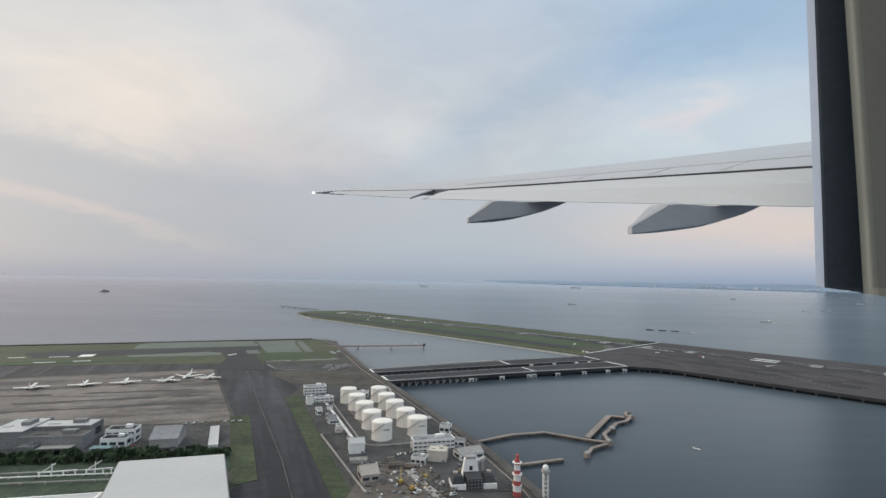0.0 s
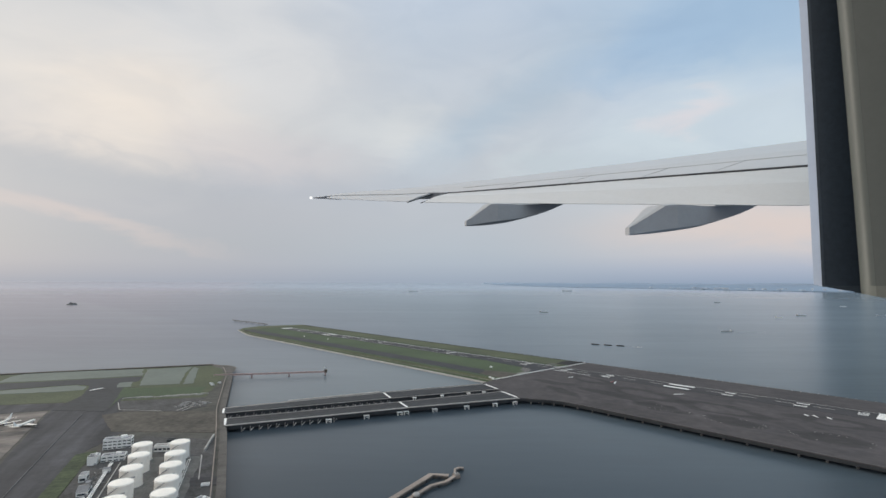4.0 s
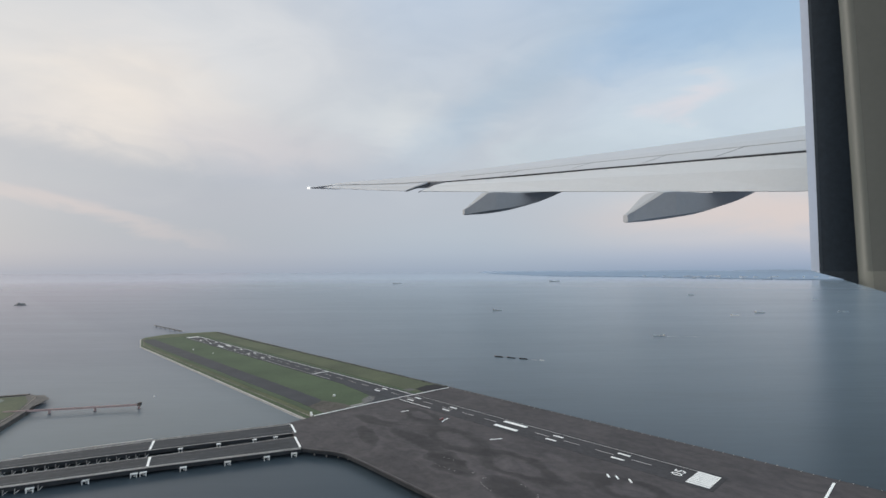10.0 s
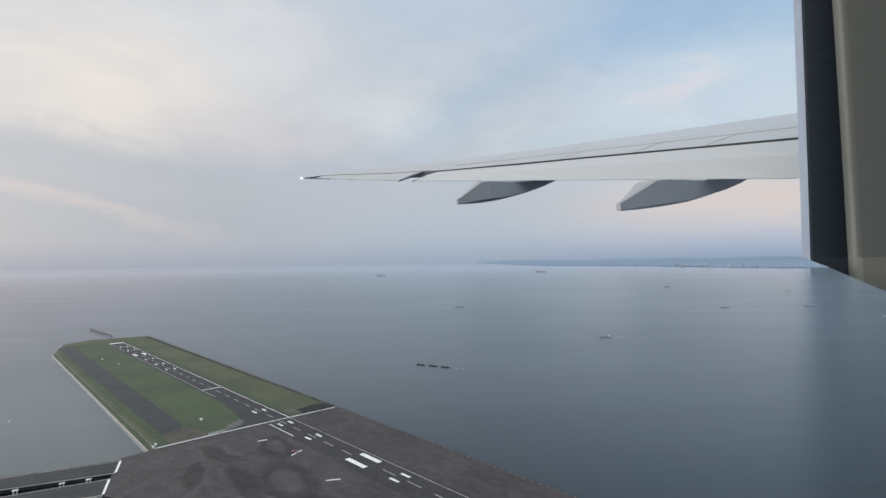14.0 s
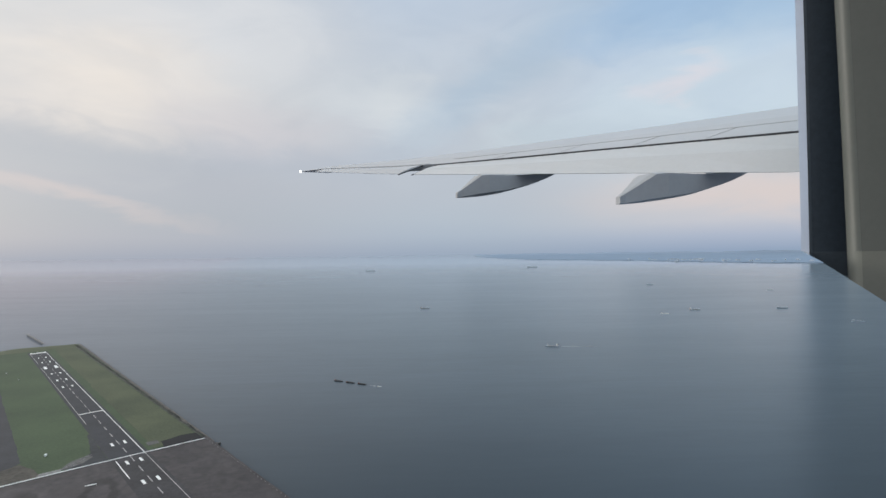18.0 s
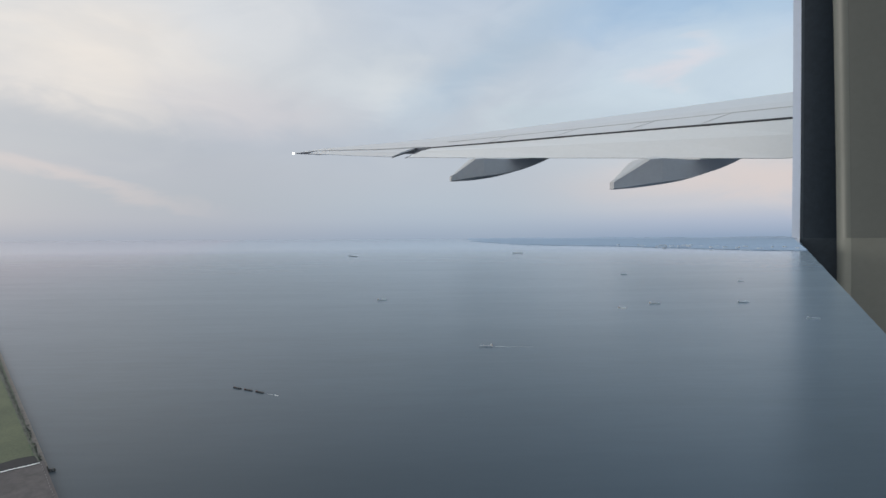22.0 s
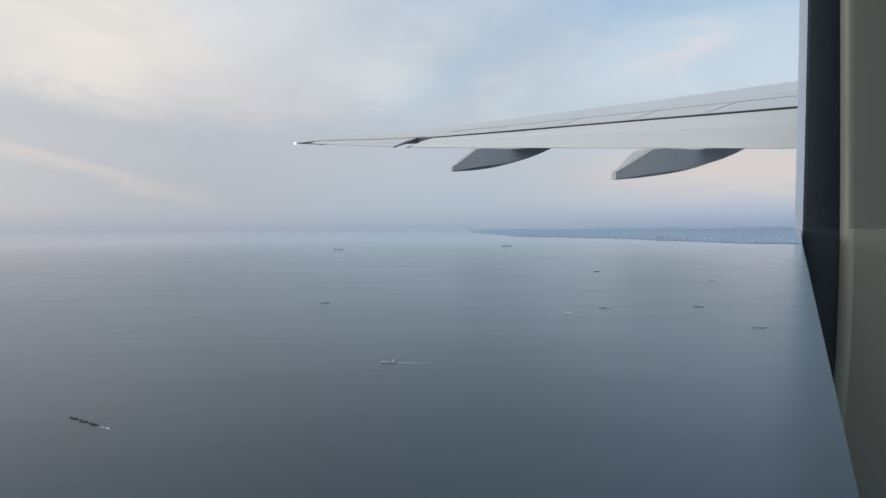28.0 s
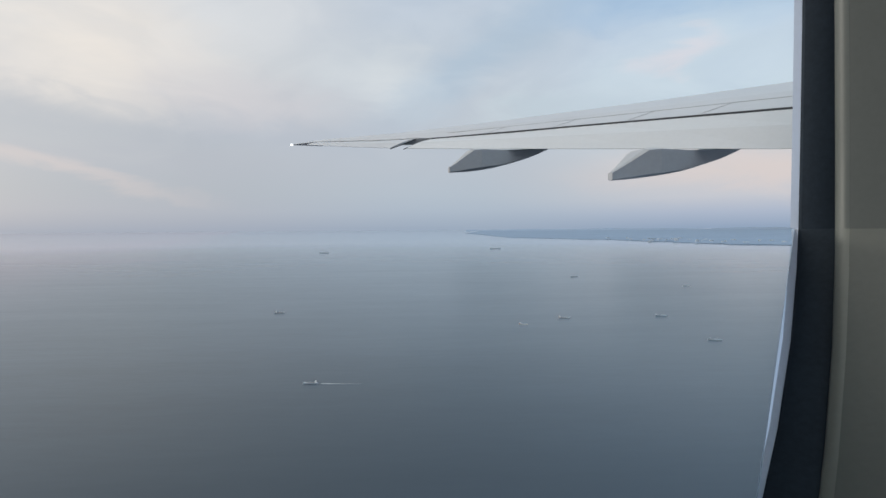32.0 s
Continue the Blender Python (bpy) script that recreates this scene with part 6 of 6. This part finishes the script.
# ---- ships ----
def ship(x, y, length, turn, label, hull=HULL, house=0.8, cargo=True, name="cargo_ship"):
    ob = thing(name, label, "ship", x, y, SEA_Z, turn, "ships in the bay")
    w, d = length * 0.15, length * 0.07
    rings = []
    for px, k in ((-0.5, 0.7), (-0.45, 0.95), (0.3, 1.0), (0.44, 0.6), (0.52, 0.06)):
        rings.append([(px * length, -w / 2 * k * 0.8, -d * 0.4), (px * length, w / 2 * k * 0.8, -d * 0.4), (px * length, w / 2 * k, d * (1.0 + 0.4 * (px > 0.4))), (px * length, -w / 2 * k, d * (1.0 + 0.4 * (px > 0.4)))])
    part("hull", loft(new_bm(), rings), hull, ob)
    far_off = hull in (HAZY_SHIP, HAZED_PALE_SHIP)
    upper, trim = (HAZED_GREY_SHIP, hull) if far_off else (WHITE, HULL_RED)
    house_ob = part("bridge_house", box(new_bm(), -0.36 * length, 0, d * 1.001, length * 0.12, w * 0.85, length * 0.10 * house), upper, ob)
    part("wheelhouse", box(new_bm(), -0.35 * length, 0, d * 1.002 + length * 0.10 * house, length * 0.07, w * 0.95, length * 0.03), upper, house_ob)
    part("window_band", box(new_bm(), -0.35 * length, 0, d * 1.002 + length * (0.10 * house + 0.01), length * 0.074, w * 0.9, length * 0.012), GLASS, house_ob)
    part("funnel", box(new_bm(), -0.43 * length, 0, d * 1.003, length * 0.04, w * 0.3, length * 0.13), trim, ob)
    part("mast", box(new_bm(), 0.36 * length, 0, d * 1.0, length * 0.012, length * 0.012, length * 0.12), upper, ob)
    if cargo:
        for k in range(4):
            part("hatch", box(new_bm(), (-0.2 + 0.14 * k) * length, 0, d * 1.001, length * 0.11, w * 0.7, d * 0.35), hull if far_off else GREY_ROOF, ob)
        for k in (0.02, 0.2):
            part("deck_crane", box(new_bm(), k * length, w * 0.38, d * 1.001, length * 0.015, length * 0.015, length * 0.10), upper, ob)
    return ob


ship(17.35, 32.2, 0.74, radians(176), "small grey coaster under way with a white wheelhouse", HAZED_GREY_SHIP, 1.1, name="coaster")
ship(9.6, 53.0, 0.95, radians(-6), "grey-hulled cargo ship with a white wheelhouse at anchor", HAZED_GREY_SHIP, 1.2)
ship(30.6, 46.3, 0.66, radians(-12), "white-hulled ship on the open bay", WHITE, 1.2, False, "ferry")
ship(34.5, 48.7, 0.95, radians(-8), "grey cargo ship riding at anchor", HAZED_GREY_SHIP, 1.2)
ship(45.8, 83.5, 1.1, radians(0), "grey cargo ship far across the bay", HAZY_SHIP)
ship(56.3, 70.0, 0.9, radians(5), "small pale ship far across the bay", HAZED_PALE_SHIP, 1.0, False)
ship(42.9, 49.0, 1.0, radians(-6), "grey cargo ship riding at anchor", HAZY_SHIP)
ship(42.2, 40.0, 0.9, radians(-10), "pale grey freighter at anchor", HAZY_SHIP)
ship(48.6, 193.5, 4.0, radians(0), "very long grey bulk carrier near the horizon", HAZED_PALE_SHIP, 0.5)
ship(-11.0, 170.0, 3.0, radians(0), "hazy tanker near the horizon", HAZED_PALE_SHIP, 0.5)
ship(-1.04, 6.07, 0.12, radians(-50), "small white motorboat in the basin", WHITE, 1.0, False, "motorboat")

barge_dir, barge_x, barge_y = radians(-28), 6.93, 24.86
for k in (-1, 0, 1):
    b = thing("barge", "dark loaded barge in a towed string", "barge", barge_x + 0.62 * k * math.cos(barge_dir), barge_y + 0.62 * k * math.sin(barge_dir), SEA_Z, barge_dir, "barges in tow")
    part("hull", loft(new_bm(), [[(-0.18, -0.045, -0.02), (-0.18, 0.045, -0.02), (-0.20, 0.05, 0.032), (-0.20, -0.05, 0.032)], [(0.18, -0.045, -0.02), (0.18, 0.045, -0.02), (0.20, 0.05, 0.032), (0.20, -0.05, 0.032)]]), HULL, b)
    part("cargo", box(new_bm(), 0, 0, 0.0321, 0.34, 0.075, 0.016, 0, 0.8), DARK, b)
    part("coaming", box(new_bm(), -0.18, 0, 0.0322, 0.025, 0.07, 0.024), HULL_RED, b)
ship(barge_x + 1.5 * math.cos(barge_dir), barge_y + 1.5 * math.sin(barge_dir), 0.20, barge_dir, "small white tug towing the barges", WHITE, 1.2, False, "tug")

# wakes
for x, y, l, t, w in ((18.45, 32.15, 2.0, radians(-4), 0.04), (barge_x + 1.2 * math.cos(barge_dir), barge_y + 1.2 * math.sin(barge_dir), 0.35, barge_dir + math.pi, 0.03)):
    bm = new_bm()
    rings = []
    for k in range(9):
        f = k / 8
        px, py, ww = x + l * (f - 0.3) * math.cos(t), y + l * (f - 0.3) * math.sin(t), w * (1 - 0.85 * f)
        rings.append([(px, py - ww, SEA_Z + 0.001), (px, py + ww, SEA_Z + 0.001), (px, py + ww, SEA_Z + 0.004), (px, py - ww, SEA_Z + 0.004)])
    tagged(part("wake", loft(bm, rings), FOAM), "thin pale foam wake on the water", "wake", kind="stuff")

# offshore structure, buoy
fort = thing("sea_fort", "low grey offshore platform on the bay", "platform", -50.6, 65.2, SEA_Z)
part("base", lathe(new_bm(), [(0.62, -0.05), (0.58, 0.12)], n=18), SLATE, fort)
part("block", box(new_bm(), 0.05, 0, 0.1205, 0.6, 0.5, 0.14), SLATE, fort)
part("tower", box(new_bm(), -0.1, 0, 0.2610, 0.18, 0.18, 0.1), SLATE, fort)
buoy = thing("buoy", "small white marker buoy", "buoy", -6.0, 17.9, SEA_Z)
part("float", lathe(new_bm(), [(0.025, -0.02), (0.028, 0.015), (0.010, 0.035)], n=10), WHITE, buoy)
part("top_mark", lathe(new_bm(), [(0.010, 0.0355), (0.010, 0.05)], n=8), WHITE, buoy)

# distant shore across the bay
rnd = random.Random(5)
shore = []
for (x0, y0), (x1, y1) in zip(((95, 420), (140, 330), (150, 250), (158, 208)), ((140, 330), (150, 250), (158, 208), (168, 206))):
    for k in range(14):
        f = k / 14
        x, y = x0 + (x1 - x0) * f, y0 + (y1 - y0) * f
        shore.append((x + 7 * noise.noise(Vector((x * 0.09, y * 0.09, 0))), y + 7 * noise.noise(Vector((x * 0.11, y * 0.11, 5)))))
shore += [(168, 206), (172.5, 205.0), (1390, 1815), (1250, 2300), (300, 2300), (90, 900)]
setting("far_coast", prism(new_bm(), shore, SEA_Z - 0.03, SEA_Z + 0.25), COAST, "low coast across the bay, painted haze-blue", "coast")
hill = new_bm()
n = 90
prev = None
for k in range(n + 1):
    f = k / n
    x, y = 1285 - 1085 * f, 1690 + 500 * f
    h = 5 + 4 * noise.noise(Vector((f * 7, 0, 0))) + 3 * noise.noise(Vector((f * 25, 3, 0)))
    row = [hill.verts.new((x - 20, y - 60, SEA_Z)), hill.verts.new((x, y, SEA_Z + max(2, h))), hill.verts.new((x + 30, y + 90, SEA_Z))]
    if prev:
        for a in (0, 1):
            hill.faces.new((prev[a], prev[a + 1], row[a + 1], row[a]))
    prev = row
setting("far_hills", hill, HILLS, "low hills painted haze-blue behind the far coast", "hills", smooth=True)
bm = new_bm()
for k in range(40):
    f = rnd.random()
    x, y = 150 + 50 * f + rnd.uniform(-8, 8), 270 - 20 * f + rnd.uniform(-20, 90)
    s = rnd.uniform(0.4, 1.6)
    box(bm, x, y, SEA_Z + 0.2, s * 1.6, s, rnd.uniform(0.3, 1.0), rnd.random())
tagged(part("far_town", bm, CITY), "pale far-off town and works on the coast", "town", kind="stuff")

# ---- the aircraft: wing and window surround fitted to the view, in aircraft metres times K ----
K = 150.0
SEAT = Vector((8.777, 3.241, 4.922))
HEAD = radians(69.4)
FWD, OUT = Vector((math.sin(HEAD), math.cos(HEAD), 0)), Vector((-math.cos(HEAD), math.sin(HEAD), 0))


def air(u, v, w):
    return SEAT + (FWD * u + OUT * v + Vector((0, 0, w - 0.0052 * math.hypot(u, v)))) * K


def section(v):
    """Trailing edge, spoiler edge, crest and nose of the wing at v metres out from the cabin side."""
    def at(table):
        return float(np.interp(v, (7.0, 9.0, 15.0, 20.6, 24.0, 28.0), table))
    te = 14.96 - 0.5516 * (v - 7)
    return (te, at((2.00, 2.25, 3.00, 3.705, 4.22, 4.87)), at((2.0, 1.9, 1.6, 1.3, 1.0, 0.6)), at((3.53, 3.65, 4.00, 4.31, 4.607, 5.06)),
            at((5.8, 5.2, 3.8, 2.6, 2.0, 1.2)), at((5.07, 5.035, 4.985, 5.02, 5.08, 5.27)))


wing = thing("airliner_wing", "pale grey airliner wing with lowered flaps", "aircraft wing", *air(16, 9, 4))


def air_part(name, rings, mat, label="", smooth=False):
    ob = part(name, loft(new_bm(), [[air(*p) for p in r] for r in rings]), mat, None, label, smooth)
    ob.parent = wing
    ob.matrix_parent_inverse = wing.matrix_basis.inverted()
    return ob


def skin(v):
    te, tw, cf, sw, cl, cw = section(v)
    s, c = te + cf, te + cf + cl * 0.6
    nose_u, nose_w = te + cf + cl * 1.05, cw - 0.03 * cl
    return [(s, v, sw), (s + (c - s) * 0.5, v, sw + (cw - sw) * 0.56), (c, v, cw), (nose_u - 0.25 * cl, v, cw + 0.005 * cl), (nose_u, v, nose_w - 0.1 * cl), (c, v, cw - 0.30 * cl), (s + 0.2, v, sw - 0.12 * cl)]


air_part("wing_box", [skin(v) for v in (4.0, 7.0, 9.0, 12.0, 15.0, 18.0, 20.6, 22.0, 24.0, 26.0, 28.0)], WING)
v = 28.0
tipring = skin(28.0)
air_part("wing_tip", [tipring, [(u - 0.35, 28.6, w + 0.03) for u, _, w in tipring], [(2.9 + (u - 3.98) * 0.3, 29.1, 5.04 + (w - 5.06) * 0.25) for u, _, w in tipring]], WING)


def flap_ring(v, gap=0.06, thick=0.13):
    te, tw, cf, sw, cl, cw = section(v)
    return [(te, v, tw), (te + cf * 0.5, v, tw + (sw - tw) * 0.52 + 0.02), (te + cf * 0.985, v, sw - gap), (te + cf * 1.05, v, sw - gap - thick * 1.6), (te + cf * 0.5, v, tw + (sw - tw) * 0.45 - thick), (te + 0.02, v, tw - 0.012)]


air_part("outboard_flap", [flap_ring(v) for v in (4.0, 9.0, 12.0, 15.0, 18.0, 21.3)], FLAP, "lowered pale trailing-edge flap")
air_part("aileron", [flap_ring(v, 0.02, 0.08) for v in (22.2, 24.0, 26.0, 27.8)], WING)
# solid dark strip: shade of the flap gap put into its colour
air_part("flap_slot", [[(te + cf * 0.955, v, sw - 0.115), (te + cf * 0.99, v, sw - 0.012), (te + cf * 1.02, v, sw - 0.012), (te + cf * 0.99, v, sw - 0.20)] for v in (4.0, 9.0, 15.0, 21.3) for te, tw, cf, sw, cl, cw in (section(v),)], SLOT, "dark strip standing in for the shaded gap ahead of the flap")
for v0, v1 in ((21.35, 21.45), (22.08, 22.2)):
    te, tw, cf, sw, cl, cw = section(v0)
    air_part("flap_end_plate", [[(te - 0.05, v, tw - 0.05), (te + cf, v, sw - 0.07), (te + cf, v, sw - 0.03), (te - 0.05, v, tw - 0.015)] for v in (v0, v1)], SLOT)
# spoiler hinge line and joints
for c0, c1, va, vb in ((0.30, 0.315, 6.0, 21.0), (0.03, 0.05, 21.8, 27.6)):
    rings = []
    for v in np.linspace(va, vb, 7):
        te, tw, cf, sw, cl, cw = section(v)
        u0, u1 = te + cf + cl * 0.6 * c0, te + cf + cl * 0.6 * c1
        w0, w1 = (sw + (cw - sw) * 1.12 * c for c in (c0, c1))
        rings.append([(u0, v, w0 - 0.02), (u1, v, w1 - 0.02), (u1, v, w1 + 0.012), (u0, v, w0 + 0.012)])
    air_part("hinge_line", rings, JOINT)


for vj in (9.6, 11.8, 13.8, 16.2, 18.8):
    rings = []
    for c, dv in ((0.02, 0.0), (0.15, -0.16), (0.30, -0.35)):
        te, tw, cf, sw, cl, cw = section(vj + dv)
        u, w = te + cf + cl * 0.6 * c, sw + (cw - sw) * 1.12 * c
        rings.append([(u, vj + dv - 0.012, w - 0.02), (u, vj + dv + 0.012, w - 0.02), (u, vj + dv + 0.012, w + 0.010), (u, vj + dv - 0.012, w + 0.010)])
    air_part("spoiler_joint", rings, JOINT)


def canoe(v, u_tail, w_tail, length, rise, width, crown=1.0):
    """A flap-track fairing: a blunt tail and flat-sided wedge that swells forward under the flap."""
    rings = []
    for f, top, low, k in ((0.0, 0.17, -0.03, 0.16), (0.04, 0.27, -0.02, 0.22), (0.21, 0.85, 0.06, 0.8), (0.28, 0.88, 0.10, 1.0), (0.40, 0.89, 0.185, 1.0), (0.48, 0.89, 0.25, 1.0), (0.56, 0.90, 0.335, 1.0), (0.64, 0.92, 0.43, 1.0), (0.72, 0.95, 0.53, 1.0), (0.8, 1.0, 0.64, 1.0), (0.9, 1.1, 0.80, 0.96), (1.0, 1.25, 0.98, 0.9), (1.1, 1.4, 1.2, 0.7)):
        u, w0, w1, h = u_tail + f * length, w_tail + low * rise, w_tail + (top * crown if 0.1 < f < 0.8 else top) * rise, width / 2 * k
        c = min(0.08 * (w1 - w0), 0.2 * h)
        rings.append([(u, v - h, w0 + c), (u, v - h * 0.6, w0), (u, v + h * 0.6, w0), (u, v + h, w0 + c), (u, v + h, w1 - c), (u, v + h * 0.6, w1), (u, v - h * 0.6, w1), (u, v - h, w1 - c)])
    return air_part("flap_track_fairing", rings, FAIRING, "grey pointed flap-track fairing", "faceted")


canoe(17.08, 7.38, 2.28, 4.15, 1.02, 0.95)
canoe(11.48, 10.13, 1.53, 4.95, 1.15, 1.15, 0.93)
light = air_part("tip_light", [[(2.84 + 0.06 * x, 29.05, 5.03 + 0.05 * y) for x, y in ((-1, -1), (1, -1), (1, 1), (-1, 1))], [(2.84 + 0.06 * x, 29.25, 5.03 + 0.05 * y) for x, y in ((-1, -1), (1, -1), (1, 1), (-1, 1))]], LAMP, "small bright wing-tip light")

# upright far-off window surround fitted to the camera's view: pane edge, seal, moulded reveal
FAR = 2300.0


def post_ring(height, profile, lean):
    """One level of an upright moulding; profile in degrees of bearing and relative depth."""
    out = []
    near = FAR * (1 + min(0.0, height) / 2500)  # lower part drawn nearer along the sight lines, tilted up to catch sky light
    for deg, depth in profile:
        t = radians(deg + lean + 0.3)
        out.append((SEAT.x + near * depth * math.sin(t), SEAT.y + near * depth * math.cos(t), height * near / FAR))
    return out


LEVELS = [(-1400.0, -3.8), (-1200.0, -2.9), (-1030.0, -2.2), (-763.0, -1.2), (-420.0, -0.35), (-150.0, -0.05), (0.0, 0.0), (300.0, 0.0), (700.0, -0.04), (1050.0, -0.1), (1500.0, -0.2)]
surround = thing("cabin_window", "aircraft cabin window edge with dark rubber seal", "window", SEAT.x + FAR * math.sin(radians(40)), SEAT.y + FAR * math.cos(radians(40)), SEA_Z)


def post_part(name, profile, drift, mat, label, swing=1.0):
    rings = [post_ring(h, [(d + drift * h / 1000, k) for d, k in profile], lean * (swing if h < 0 else 1.0)) for h, lean in LEVELS]
    ob = part(name, loft(new_bm(), rings), mat, None, label, "creased")
    ob.parent = surround
    ob.matrix_parent_inverse = surround.matrix_basis.inverted()


post_part("pane_edge", [(36.95, 1), (36.95, 0.99), (37.60, 0.985), (37.60, 1)], 0, ACRYLIC, "pale acrylic pane edge")
post_part("seal", [(37.57, 1.03), (37.57, 0.98), (37.80, 0.970), (38.40, 0.963), (39.6, 0.960), (42.2, 0.962), (42.2, 1.03)], 0, SEAL, "dark rubber window seal")
post_part("reveal_lip", [(40.28, 0.957), (40.28, 0.940), (40.36, 0.930), (40.52, 0.924), (40.75, 0.920), (41.05, 0.917), (41.30, 0.917), (41.30, 0.957)], -0.50, LIP_LIT, "rounded lip of the reveal, its highlight painted in", 0.55)
post_part("reveal", [(41.28, 1), (41.28, 0.9172), (41.7, 0.915), (43.0, 0.910), (46.85, 0.9), (52.85, 0.86), (52.85, 1)], -0.50, REVEAL, "grey-beige moulded window reveal", 0.55)
